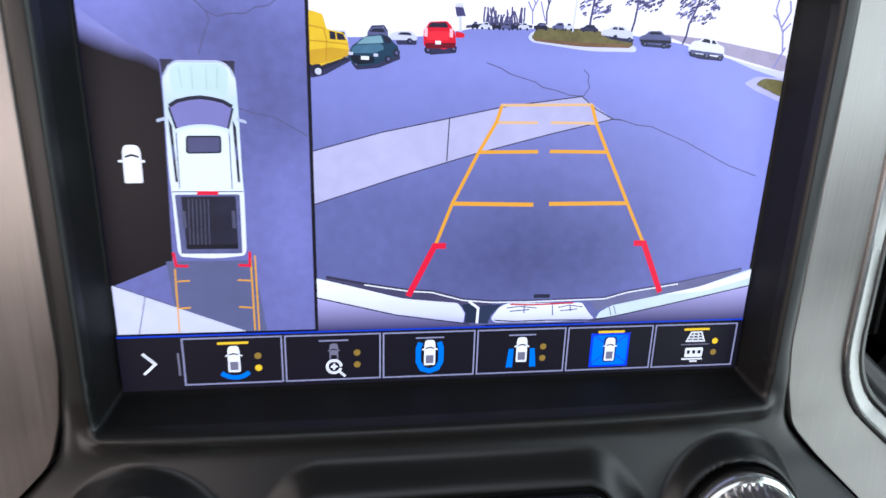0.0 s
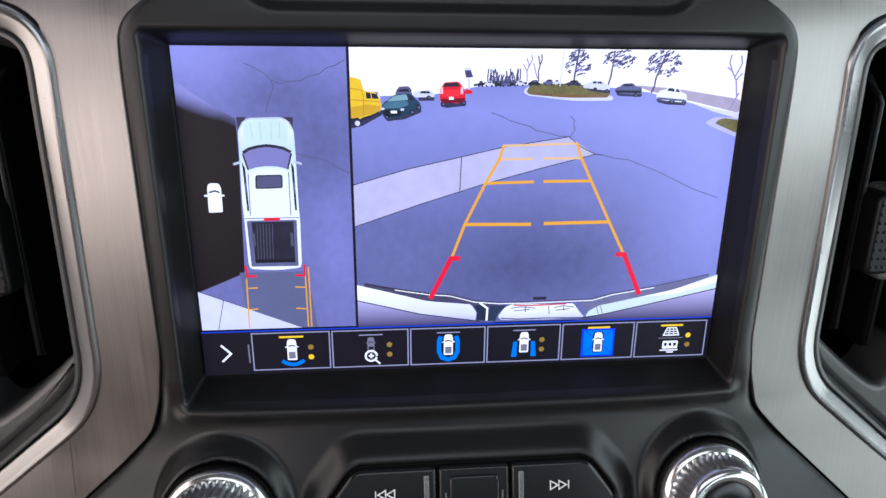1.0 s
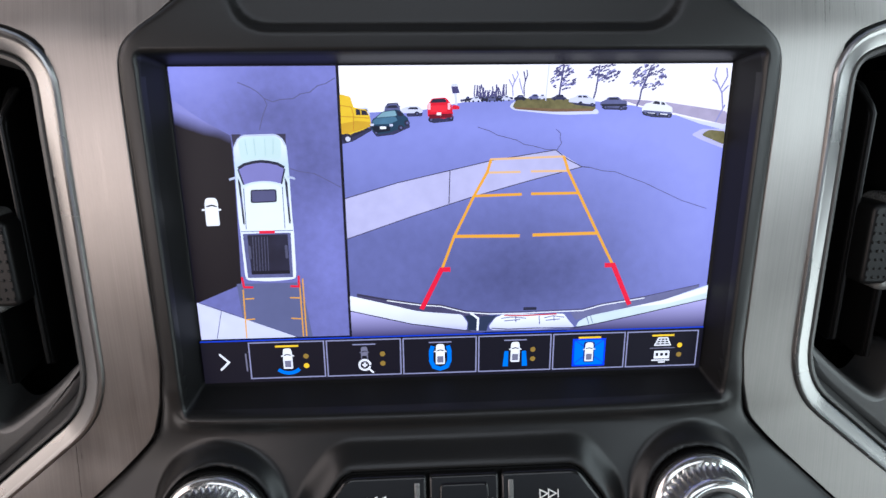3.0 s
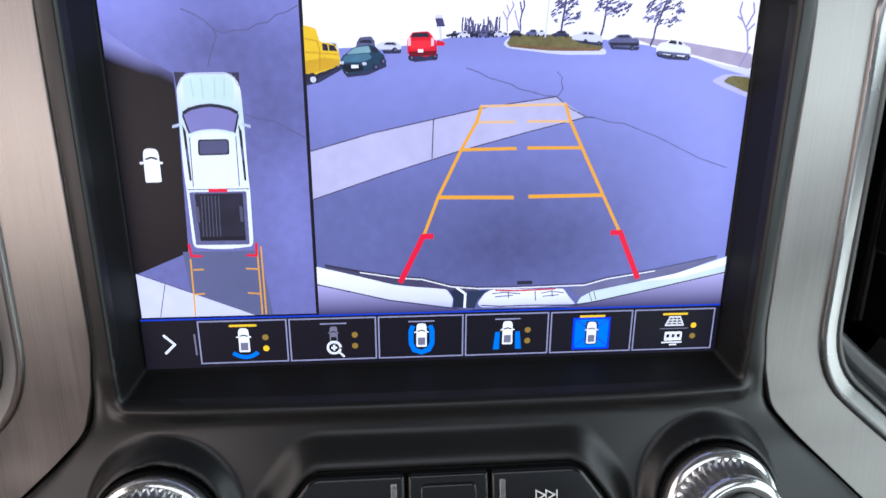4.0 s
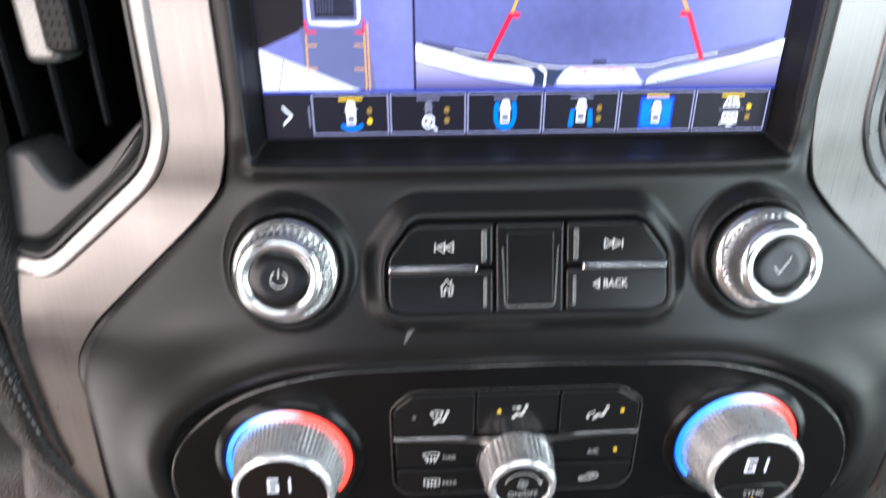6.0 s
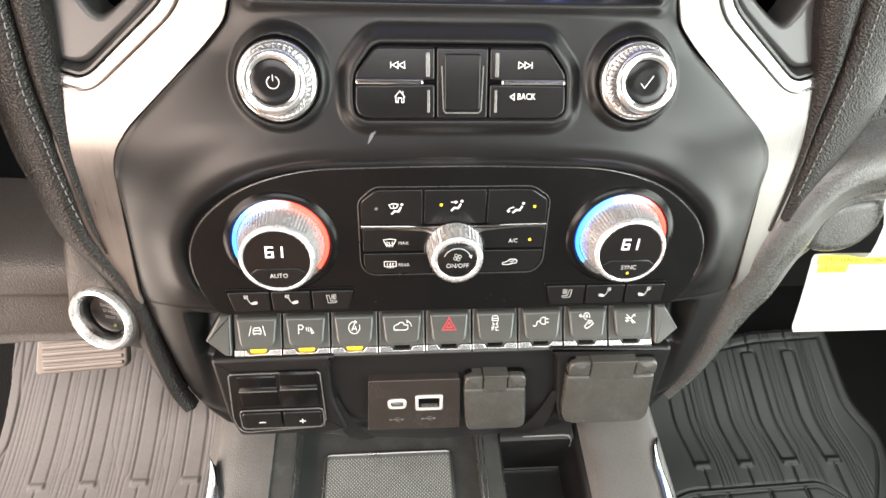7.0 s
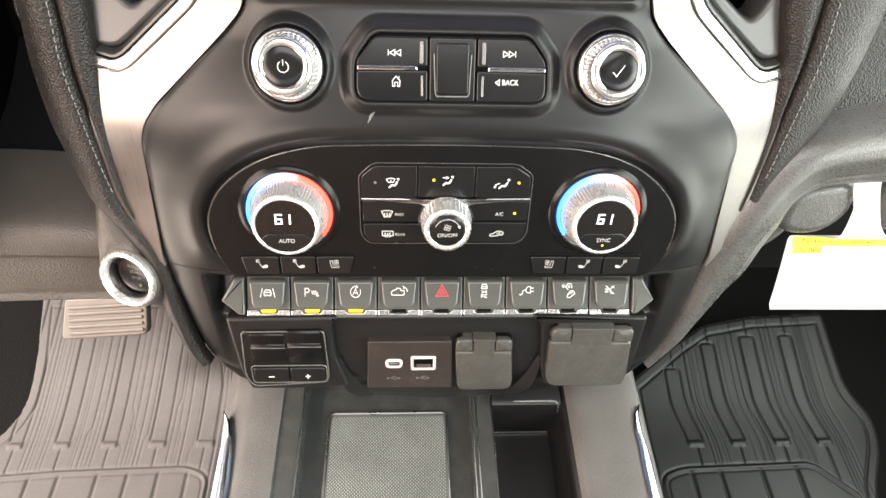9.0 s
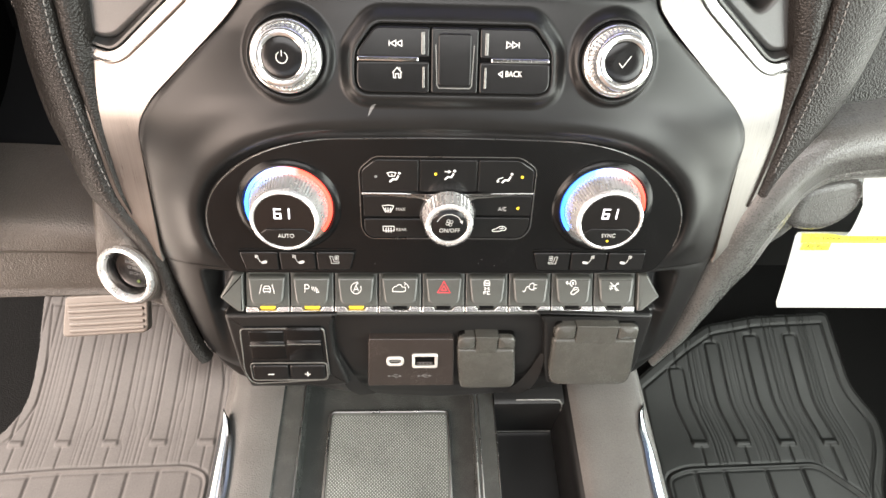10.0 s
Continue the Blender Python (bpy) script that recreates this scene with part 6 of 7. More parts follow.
STOP_START = [(arc((0, 0), 2.9, 70, 385, 20), False), ([(-1.4, -1.6), (0, 1.8), (1.4, -1.6)], False), ([(-0.8, -0.5), (0.8, -0.5)], False), ([(0.4, 3.5), (1.2, 2.6), (0.2, 2.0)], False)]
TAILGATE = [([(-4.8, -0.4), (-3.4, 0.8), (-2.2, 0.9), (-1.2, 2.0), (0.8, 1.8), (1.2, 0.6), (3.4, 0.4), (3.4, -1.6), (1.8, -2.2), (-4.6, -2.0)], True), (arc((2.6, -0.2), 2.8, 0, 75, 8), False), ([(2.6, 3.2), (3.4, 2.5), (2.8, 1.6)], False)]
HAZARD = [([(-3.3, -2.4), (0, 3.0), (3.3, -2.4)], True), ([(-1.4, -1.3), (0, 0.9), (1.4, -1.3)], True)]
TRACTION = [([(-1.5, 1.0), (-1.5, 2.2), (-1.0, 3.2), (1.0, 3.2), (1.5, 2.2), (1.5, 1.0)], True), ([(-1.5, 2.0), (1.5, 2.0)], False), ([(-1.4, 0.2), (-0.4, -0.6), (-1.4, -1.2)], False), ([(1.4, 0.2), (0.4, -0.6), (1.4, -1.2)], False),
            ([(-1.6, -3.4), (-1.6, -1.9), (-0.3, -1.9)], False), ([(1.6, -1.9), (0.3, -1.9), (0.3, -3.3), (1.6, -3.3)], False), ([(-1.5, -2.7), (-0.5, -2.7)], False)]
OUTLET = [([(-4.8, -2.2), (-3.6, -2.8), (-2.6, -2.0), (-2.4, -0.6), (-1.4, 0.2), (-0.4, 0.2)], False), ([(-0.4, -0.6), (0.2, 1.6), (1.2, 2.2), (2.8, 2.2), (2.8, -1.6), (1.2, -1.6), (0.2, -1.2)], True), ([(2.8, 1.3), (4.8, 1.3)], False), ([(2.8, -0.7), (4.8, -0.7)], False)]
DESCENT = [(arc((0.6, 1.8), 1.7, -30, 260, 14), False), (arc((0.6, 1.8), 0.5, 0, 340, 8), False), ([(-3.4, 2.2), (-1.2, 1.6)], False), ([(-2.4, 3.0), (-3.6, 2.2), (-2.6, 1.2)], False), ([(-0.6, -3.4), (1.6, -0.4), (3.4, -0.6), (4.2, -2.0), (1.2, -4.2), (0, -4.2)], True), ([(1.2, -2.0), (3.0, -1.4)], False)]
TRAILER = [([(-2.8, 2.6), (0.6, -0.4), (3.6, -3.0)], False), ([(-3.4, 0.2), (0.4, 0.2)], False), ([(0.6, -0.2), (2.2, 2.0), (3.4, 2.4)], False), ([(2.2, 2.0), (3.6, 1.2)], False), ([(-3.6, -1.4), (-0.6, -1.4)], False), ([(-2.6, -2.4), (-1.6, -0.4)], False), ([(0.4, -1.2), (2.2, -3.2)], False)]
GLYPHS = [LANE, PARKING, STOP_START, TAILGATE, HAZARD, TRACTION, OUTLET, DESCENT, TRAILER]
for i in range(9):
    u0, u1 = row_bounds[i] + 0.5, row_bounds[i + 1] - 0.5
    c = (u0 + u1) / 2
    key = thing("toggle_key", ("black %s toggle key with a lit amber bar" if i < 3 else "black %s toggle key with a red triangle" if i == 4 else "black %s toggle key") % ROW_LABELS[i],
                "toggle key", (c, -241, 8), group="toggle keys")
    part("key_base", leaned(plate(rounded(box2(u0, u1, ROW_BOTTOM + 1.0, ROW_TOP), 0.5), -10, 6.0, 0.6, 3)), KEY_GREY, key)
    cap = part("key_cap", leaned(plate(rounded([(u0 + 1.6, -231.0, 2), (u1 - 1.6, -231.0, 2), (u1 - 3.4, -247.2, 4.0), (u0 + 3.4, -247.2, 4.0)], 3), 4, 10.4, 1.7, 6)), KEY_GREY, key, "raised rounded key cap")
    strip = [(u0, -249.8), (c - 7.0, -249.8), (c - 5.4, -252.0), (c + 5.4, -252.0), (c + 7.0, -249.8), (u1, -249.8), (u1, -253.8), (u0, -253.8)]
    part("strip", leaned(plate(rounded(strip, 0.4, 2), -6, 6.8, 0.4, 2)), SATIN_CHROME, key, "satin chrome foot strip")
    part("lamp_bar", leaned(plate(rounded([(c - 4.8, -249.9), (c - 4.2, -251.2), (c + 4.2, -251.2), (c + 4.8, -249.9)], 0.3, 2), 2, 6.9, 0.3, 2)), AMBER if i < 3 else DARK, key,
         "lit amber bar" if i < 3 else "unlit bar")
    part("foot_lip", leaned(plate(rounded([(u0, -252.8), (u1, -252.8), (u1, -253.9), (u0, -253.9)], 0.3, 2), -6, 7.5, 0.3, 2)), KEY_GREY, key, "dark lower lip")
    bm = bmesh.new()
    size = (1.0, 0.95, 1.1, 1.0, 1.2, 1.2, 0.98, 1.08, 0.88)[i]
    for l, closed in GLYPHS[i]:
        stroke([(c * (0.985 if c > 0 else 0.996) + x * size, -236.8 + 0.007 * c + y * size) for x, y in l], 0.36 if i != 4 else 0.46, 10.5, closed, bm)
    part("symbol", leaned(bm), RED_PRINT if i == 4 else PAINT, key, "red triangle" if i == 4 else "")
for side in (-1, 1):
    e = 125.6 * side
    bm = leaned(plate(rounded([(e, -230.2), (e + side * 6.5, -230.6), (e + side * 14.6, -243.6), (e + side * 3.5, -252.0), (e, -252.0)], 0.8), -8, 8.6, 1.4, 4))
    whole("row_end_cap", bm, KEY_GREY, "dark grey angular end cap of the toggle key row", "end cap", (e, -241, 8), group="row end caps")

# ---- brake controller, ports and lids below the row ----
def hood(outline, w, label):
    bm = plate(rounded(outline, 3), 0, w, 2.6, 6)
    return whole("lower_hood", bm, SOFT_BLACK, label, "hood", (outline[0][0], outline[0][1], 10), kind="structure")


hood([(-138, -253.0), (-66, -252.4), (-71, -260), (-70, -286), (-62, -313), (-76, -315), (-129, -315), (-134, -298)], 20.5, "black hood block carrying the brake controller")
hood([(59, -252.0), (137, -253.6), (134, -298), (128.5, -316), (74, -314), (70, -298), (66, -260)], 20.5, "black hood block carrying the large lid")

for side, label in ((-1, "black corner facet beside the brake controller"), (1, "black corner facet beside the large lid")):
    bm = loft([[(side * 70.6, -288, 18.0), (side * 68.5, -306, 18.2), (side * 64, -320, 17.4), (side * 56, -329, 14.6)],
               [(side * 67.4, -290, 16.4), (side * 61, -306, 15.8), (side * 53, -319, 15.4), (side * 45, -328, 13.6)]], 16, 6)
    whole("trim_facet", bm, SOFT_BLACK, label, "trim", (side * 62, -306, 16), kind="structure")

brake = thing("trailer_brake_controller", "black trailer brake controller with a slider and gain keys", "brake controller", (-103, -286, 18))
FRAME = rounded([(-129.6, -262.0, 4), (-75.4, -261.8, 4), (-74.2, -303, 4), (-79, -307.6, 4), (-127, -310.6, 5), (-131.4, -300, 6)], 4)
part("frame", plate(FRAME, 16, 22.2, 1.0, 3), KEY_BLACK, brake)
# Grey tube drawn as the highlight of the frame's rounded edge.
part("frame_highlight", tube([(u, v, 22.2) for u, v in inset(FRAME, 0.8)], 0.42, 6, True), GREY_TRIM, brake, "pale line drawn for the frame edge's highlight")


def slider_block(u0, u1, v0, v1, ridge, w, low):
    """A slider whose face climbs to a rounded ridge and falls away below it."""
    bm = bmesh.new()
    across = [(v1 + 0.4, low - 4), (v1, low), (v1 - 1.2, low + 1.0), (ridge + 2.2, w - 1.4), (ridge + 0.8, w - 0.3), (ridge, w), (ridge - 0.8, w - 0.2), (ridge - 2.0, w - 1.2), (v0 + 1.2, low + 1.4), (v0, low + 0.6), (v0 - 0.3, low - 4)]
    loops = []
    for u, drop in ((u0, 5.0), (u0 + 0.1, 1.6), (u0 + 0.7, 0.4), (u0 + 1.6, 0.0), (u1 - 1.6, 0.0), (u1 - 0.7, 0.4), (u1 - 0.1, 1.6), (u1, 5.0)):
        loops.append([(u, v, max(k - drop, low - 5)) for v, k in across])
    rings(bm, loops, cap_last=False, closed=False)
    return bm


part("slider", slider_block(-124.6, -101.2, -287.8, -264.2, -275.4, 23.6, 21.8), SATIN_BLACK, brake, "stepped black slider")
part("slider_grip", slider_block(-100.6, -77.6, -288.6, -261.8, -273.4, 25.0, 22.6), SATIN_BLACK, brake, "raised black slider grip")
# Grey tubes drawn as the highlights along the slider ridges.
for u0, u1, v, w in ((-124.0, -101.8, -275.4, 23.4), (-100.0, -78.2, -273.4, 24.8)):
    part("ridge_highlight", tube([(u0, v, w), (u1, v, w)], 0.4, 6), GREY_TRIM, brake, "pale line drawn for the slider ridge's highlight")
for u0, u1, sign in ((-124.6, -101.2, "-"), (-100.4, -77.4, "+")):
    k = part("gain_key", plate(rounded(box2(u0, u1, -304.6, -291.8), 2.2), 19, 24.6, 1.3, 4), KEY_BLACK, brake, "black gain key")
    c = (u0 + u1) / 2
    lines = [([(c - 1.9, -299.2), (c + 1.9, -299.2)], False)] + ([([(c, -297.3), (c, -301.1)], False)] if sign == "+" else [])
    marks("symbol", lines, 24.7, k, 0.6)

bezel = rounded(box2(-125.8, -76.2, -305.8, -290.8), 3, 5)
# Grey tube drawn as the lit outline of the gain keys.
part("gain_highlight", tube([(u, v, 23.0) for u, v in bezel], 0.5, 6, True), GREY_TRIM, brake, "pale line drawn for the highlight round the gain keys")

usb = thing("usb_panel", "dark brown panel with one oval and one rectangular charging port", "port panel", (-20, -296, 18))
part("plate", plate(rounded([(-50.0, -315.6), (8.8, -315.8), (7.6, -274.2), (-48.4, -274.0)], 1.6), 8, 19.4, 0.9, 3), PORT_BROWN, usb)


def port(u, v, w2, h2, r, label):
    o = rounded(box2(u - w2, u + w2, v - h2, v + h2), r)
    bm = bmesh.new()
    rings(bm, [[(x, y, w) for x, y in inset(o, d)] for d, w in ((0, 19.0), (0.2, 20.3), (0.8, 20.8), (1.7, 20.8), (2.1, 20.3), (2.2, 17.2))], cap_last=False)
    p = part("port", bm, PORT_METAL, usb, label)
    part("socket", flat(inset(o, 2.0), 19.46), DARK, p, "dark socket")
    return p


p = port(-31.2, -292.8, 6.0, 4.0, 3.7, "oval metal charging port")
part("tongue", plate(rounded(box2(-34.4, -28.0, -293.6, -292.2), 0.5), 19.4, 20.0, 0.2, 1), GREY_TRIM, p)
p = port(-11.3, -292.6, 8.7, 6.2, 2.0, "rectangular metal charging port")
part("tongue", plate(rounded(box2(-16.6, -6.0, -296.2, -293.6), 0.4), 19.4, 20.2, 0.2, 1), PORT_BROWN, p)
for k in range(4):
    part("contact", plate(rounded(box2(-15.4 + 2.5 * k, -14.0 + 2.5 * k, -295.8, -294.6), 0.2), 20.1, 20.4, 0.1, 1), GREY_TRIM, p)
for u in (-31.4, -11.2):
    v = -306.4
    lines = [([(u - 4.2, v), (u + 3.6, v)], False), ([(u - 2.0, v), (u - 0.4, v + 1.5), (u + 1.8, v + 1.5)], False), ([(u - 1.0, v), (u + 0.6, v - 1.5), (u + 2.0, v - 1.5)], False), ([(u + 3.0, v + 0.7), (u + 4.2, v), (u + 3.0, v - 0.7)], True),
             (arc((u - 4.2, v), 0.6, 0, 340, 8), False)]
    marks("symbol", lines, 19.5, usb, 0.34, GREY_PRINT)


def lid(outline, hinge, w, label):
    """A flap notched at its two upper corners, where the hinge knuckles sit."""
    t = thing("socket_lid", label, "socket lid", (*outline[0], 15), group="socket lids")
    (ax, ay), (bx, by) = outline[:2]
    deep, wide = hinge
    main = [(ax - 0.2, ay - deep, 2.6), (bx + 0.3, by - deep, 2.6)] + [(*p, 5.5) for p in outline[2:]]
    flap = part("flap", plate(rounded(main, 2, 5), 8, w, 2.6, 6, dome=1.2), LID_BLACK, t, "smooth closed flap")
    tongue = [(ax + wide, ay - 0.9), (bx - wide, by - 0.9), (bx - wide, by - deep - 3), (ax + wide, ay - deep - 3)]
    part("tongue", plate(rounded(tongue, 0.8, 3), 8, w + 0.3, 0.8, 3, dome=0.5), LID_BLACK, flap, "narrow neck of the flap")
    for s, (x, y) in ((1, (ax, ay)), (-1, (bx, by))):
        o = [(x, y, 5.0), (x + s * (wide - 0.5), y, 1.0), (x + s * (wide - 0.5), y - deep + 0.5, 2.0), (x, y - deep + 0.5, 2.0)]
        part("knuckle", plate(rounded(o, 2, 5), 8, w + 0.9, 2.0, 5, dome=0.9), LID_BLACK, t, "rounded hinge knuckle")
    part("hinge_bed", plate(rounded([(p[0], p[1]) for p in outline], 4), 6, w - 2.6, 1.0, 2), DARK, t, "dark gap under the flap")
    part("rail", plate(rounded([(ax + wide - 0.5, ay + 0.6), (bx - wide + 0.5, by + 0.6), (bx - wide + 0.5, by - 1.2), (ax + wide - 0.5, ay - 1.2)], 0.4, 2), 8, w + 1.2, 0.5, 3), LID_BLACK, t, "thin hinge rail")


def specks(outline, w, count, seed, own):
    """Pale dust and small scratches."""
    r, bm = random.Random(seed), bmesh.new()
    for _ in range(count):
        u, v = r.uniform(outline[0], outline[1]), r.uniform(outline[2], outline[3])
        a, k = r.uniform(0, 3.1), r.uniform(0.15, 0.9)
        stroke([(u, v), (u + k * math.cos(a), v + k * math.sin(a))], r.uniform(0.14, 0.3), w, False, bm, 0.05)
    return tagged(part("dust_specks", bm, GREY_PRINT, own, "pale dust specks"), kind="stuff")


specks((-120, 120, -215, -196), CW + 0.02 - 0.012 * 60, 26, 2, climate)
lid([(10.2, -271.6), (48.6, -271.8), (51.6, -312), (50.0, -318.4), (14.0, -318.4), (12.2, -312)], (11.0, 12.0), 20.4, "scuffed black socket lid beside the charging ports")
lid([(72.4, -258.2), (127.2, -258.6), (129.6, -303), (126.0, -310.8), (76.6, -310.2), (72.6, -303)], (11.4, 13.8), 26.0, "large black socket lid with rounded hinge knuckles")

# ---- leather-covered edges and flanks of the centre stack ----
def stitches(name, line, parent, step=4.2, length=2.6):
    """Single thread stitches along a line of places."""
    path = spline(line, 240)
    run = np.concatenate([[0], np.cumsum(np.linalg.norm(np.diff(path, axis=0), axis=1))])
    bm = bmesh.new()
    for s in np.arange(2, run[-1] - 3, step):
        a, b = (Vector([np.interp(x, run, path[:, k]) for k in range(3)]) for x in (s, s + length))
        tube([a, a.lerp(b, 0.25) + Vector((0, 0, 0.45)), a.lerp(b, 0.75) + Vector((0, 0, 0.45)), b], 0.32, 6, bm=bm)
    return part(name, bm, THREAD, parent, "pale grey thread stitches")


def leather_edge(side, inner, crease, outer, seam, label, foot=-16, skirt=-60):
    t = thing("leather_edge", label, "leather trim", (crease[2][0], crease[2][1], 0), group="leather edges")

    def lift(line, du, w):
        return [(u + du * side, v, w) for u, v in line]

    n = min(len(inner), len(crease))
    part("inner_roll", loft([lift(inner, -1, -10), lift(inner, 0, 2.5), [((a[0] + b[0]) / 2, (a[1] + b[1]) / 2, 8.0) for a, b in zip(inner, crease)], lift(crease[:n], -0.6, 5.0), lift(crease[:n], 0, -1)], 40, 16),
         LEATHER, t, "narrow grained leather roll")
    part("outer_roll", loft([lift(crease, 0, -1), lift(crease, 0.8, 5.6), lift(crease, 5, 9.0), [(a[0] * 0.45 + b[0] * 0.55, a[1] * 0.45 + b[1] * 0.55, 7.4) for a, b in zip(crease, outer)],
                             [(a[0] * 0.14 + b[0] * 0.86, a[1] * 0.14 + b[1] * 0.86, 3.0 + 0.25 * foot) for a, b in zip(crease, outer)], lift(outer, 0, foot), lift(outer, 2, foot - 24), lift(outer, 3, skirt)], 60, 22), LEATHER, t, "broad grained leather roll")
    stitches("stitching", [(u, v, 9.0) for k, (u, v) in enumerate(seam)], t)


leather_edge(-1, [(-182, -40), (-183.5, -73), (-185, -98), (-186, -128), (-185.8, -152), (-184.8, -172), (-184, -186)],
             [(-195, -40), (-195.7, -72), (-196.4, -99), (-194.6, -126), (-192.6, -150), (-190.4, -174), (-184.5, -190), (-174, -211), (-170.6, -232), (-169, -256), (-164, -288), (-158, -304)],
             [(-219, -40), (-218, -73), (-220, -100), (-219.3, -130), (-216, -150), (-210, -178), (-203.5, -190), (-192, -212), (-186.6, -236), (-183, -261), (-176, -292), (-168, -306)],
             [(-197, -40), (-197.6, -71), (-199.3, -98), (-197.4, -122), (-195.2, -144), (-192.6, -162), (-190.6, -173)],
             "black grained leather edge with pale stitching on the driver's side", -2, -150)
leather_edge(1, [(175, -36), (178, -64), (185, -95), (185.5, -122), (185.5, -150), (184, -170), (182, -182)],
             [(194, -36), (195, -64), (195, -86), (193, -112), (190.5, -140), (188.5, -160), (186, -180)],
             [(244, -36), (240, -66), (237, -92), (231, -120), (222, -138), (210, -152), (198, -166)],
             [(200, -36), (200.5, -64), (201, -88), (198.5, -112), (196, -130), (194, -145), (192, -158)],
             "black grained leather edge with pale stitching on the passenger's side")

# driver's side: flank, knee panel, start button
def roll(inner, outer, section, drop):
    """Rows of places for a padded roll between two lines: the section gives, across it, the height at each share of the way."""
    return [[(a[0] + (b[0] - a[0]) * share, a[1] + (b[1] - a[1]) * share, w + d) for a, b, d in zip(inner, outer, drop)] for share, w in section]


inner = [(-205, -172), (-202, -188), (-195, -203), (-186, -218), (-180, -235), (-178, -248), (-178, -258), (-180, -266)]
outer = [(-209.5, -174), (-213, -190), (-214.5, -203), (-217, -218), (-218, -236), (-212, -251), (-198, -259), (-186, -268)]
bm = loft(roll(inner, outer, [(-0.12, -9), (0, -1), (0.3, 1.5), (0.6, 1), (0.86, -1.5), (1.0, -8), (1.03, -44)], [-8, -3, 0, 1, 1, 0, -3, -8]), 48, 40)
START = Matrix.Translation((-198.3, -232.8, 5.0)) @ Matrix.Rotation(radians(-16), 4, "Y") @ Matrix.Rotation(radians(-6), 4, "X") @ Matrix.Scale(0.9, 4)
back_to_start = START.inverted()
for v in bm.verts:
    p = back_to_start @ v.co
    r = math.hypot(p.x, p.y)
    if r < 28:
        sunk = -12 * (1 - float(smooth(17, 20, r)))
        p.z = sunk + (p.z - sunk) * float(smooth(21.5, 28, r))
        v.co = START @ p
flank = thing("stack_flank", "black grained vinyl flank round the start button", "leather trim", (-195, -250, 0))
part("skin", bm, KNEE, flank)
collar = lathe([(23.6, -12), (23.4, -0.6), (22.6, 0.2), (21.7, -0.2), (21.6, -12)], n=56, cap=False)
bmesh.ops.transform(collar, matrix=START, verts=collar.verts)
part("collar", collar, KNEE, flank, "black collar round the button")
bm = loft([[(-205, -112, -130), (-260, -112, -134), (-330, -112, -138), (-430, -112, -140)],
           [(-205, -160, -84), (-262, -154, -92), (-330, -150, -98), (-430, -148, -104)],
           [(-204, -190, -42), (-258, -185, -42), (-330, -183, -42), (-430, -181, -48)]], 36, 24)
# A smooth panel of its own; the column's shade is in its dark colour.
whole("trim_dash_lower", bm, SHADED_BLACK, "smooth lower dashboard panel above the knee cover, shade in its dark colour", "trim", (-300, -150, -90), kind="structure")
bm = loft([[(-204, -176, -56), (-258, -172, -56), (-330, -170, -56), (-430, -168, -62)],
           [(-204, -192, -37.5), (-258, -187, -37.5), (-330, -185, -37.5), (-430, -183, -43)],
           [(-203, -212, -16), (-256, -206, -14), (-330, -205, -14), (-430, -204, -20)],
           [(-203, -228, -14), (-254, -224, -11), (-330, -223, -9), (-430, -222, -14)],
           [(-202, -234, -17), (-253, -231, -14), (-330, -230, -12), (-430, -229, -17)],
           [(-202, -258, -18), (-252, -257, -16), (-330, -256, -13), (-430, -256, -18)],
           [(-202, -266, -26), (-250, -265, -24), (-330, -264, -20), (-430, -264, -24)],
           [(-202, -268, -120), (-250, -268, -120), (-330, -267, -120), (-430, -266, -120)]], 36, 56)
whole("trim_knee", bm, KNEE, "black moulded knee cover under the steering column", "trim", (-300, -230, -10), kind="structure")
# Black slab that stands for the unlit space; the shade is its colour.
slab("dash_void", -560, -215, -114, 60, -180, -128, DARK, "black slab standing for the unlit space under the steering column", "dashboard", m=K)

# Unseen slabs that keep the side light off the knee cover.
slab("light_block_side", -560, -300, -222, -30, -130, 25, DARK, "unseen dark slab blocking side light from the knee cover", "dashboard", m=K)
slab("light_block_column", -480, -285, -165, 20, 25, 48, DARK, "unseen dark slab blocking side light above the knee cover", "dashboard", m=K)
start = thing("start_button", "round start button sunk in a polished chrome ring", "start button", (-198, -232.8, 5))


part("ring", placed(lathe([(21.5, -8), (21.6, 1.2), (21.0, 3.0), (19.8, 3.8), (18.4, 3.4), (17.2, 1.8), (16.6, -1.0)], n=64, cap=False), START), CROWN, start, "polished chrome ring")
part("bore", placed(lathe([(16.6, -1.0), (16.3, -5.0), (16.2, -11)], n=64, cap=False), START), SATIN_CHROME, start, "chrome bore")
part("button", placed(lathe([(14.6, -11), (14.4, -7.6), (13.2, -6.6), (11.8, -7.0), (6, -7.6), (0.01, -7.9)], n=48, cap=False), START), BLACK_GLASS, start, "glossy black button")
bm = words("ENGINE", 3.2, (0, 5.6), -7.0)
bm = words("START", 3.2, (0, 1.2), -7.3, bm=bm)
bm = words("STOP", 3.2, (0, -3.2), -7.2, bm=bm)
part("lettering", placed(bm, START), GREY_PRINT, start)
part("lamp", placed(lathe([(1.1, -7.8), (1.1, -6.6), (0.6, -6.4)], (2.6, -8.8), 12), START), lit("green_lamp", srgb(190, 210, 110), 0.22), start, "green lamp")

# passenger's side: curved bolster, glove box face, grab edge and hanging card
inner = [(268, -122), (231, -129), (213, -135), (200, -146), (188, -164), (177, -187), (171.4, -207), (169, -229), (167, -256), (162.5, -286), (152, -314)]
outer = [(284, -168), (254, -170), (237, -174), (226, -185), (222, -200), (217, -215), (211, -238), (203, -254), (192, -280), (182, -303), (168, -329)]
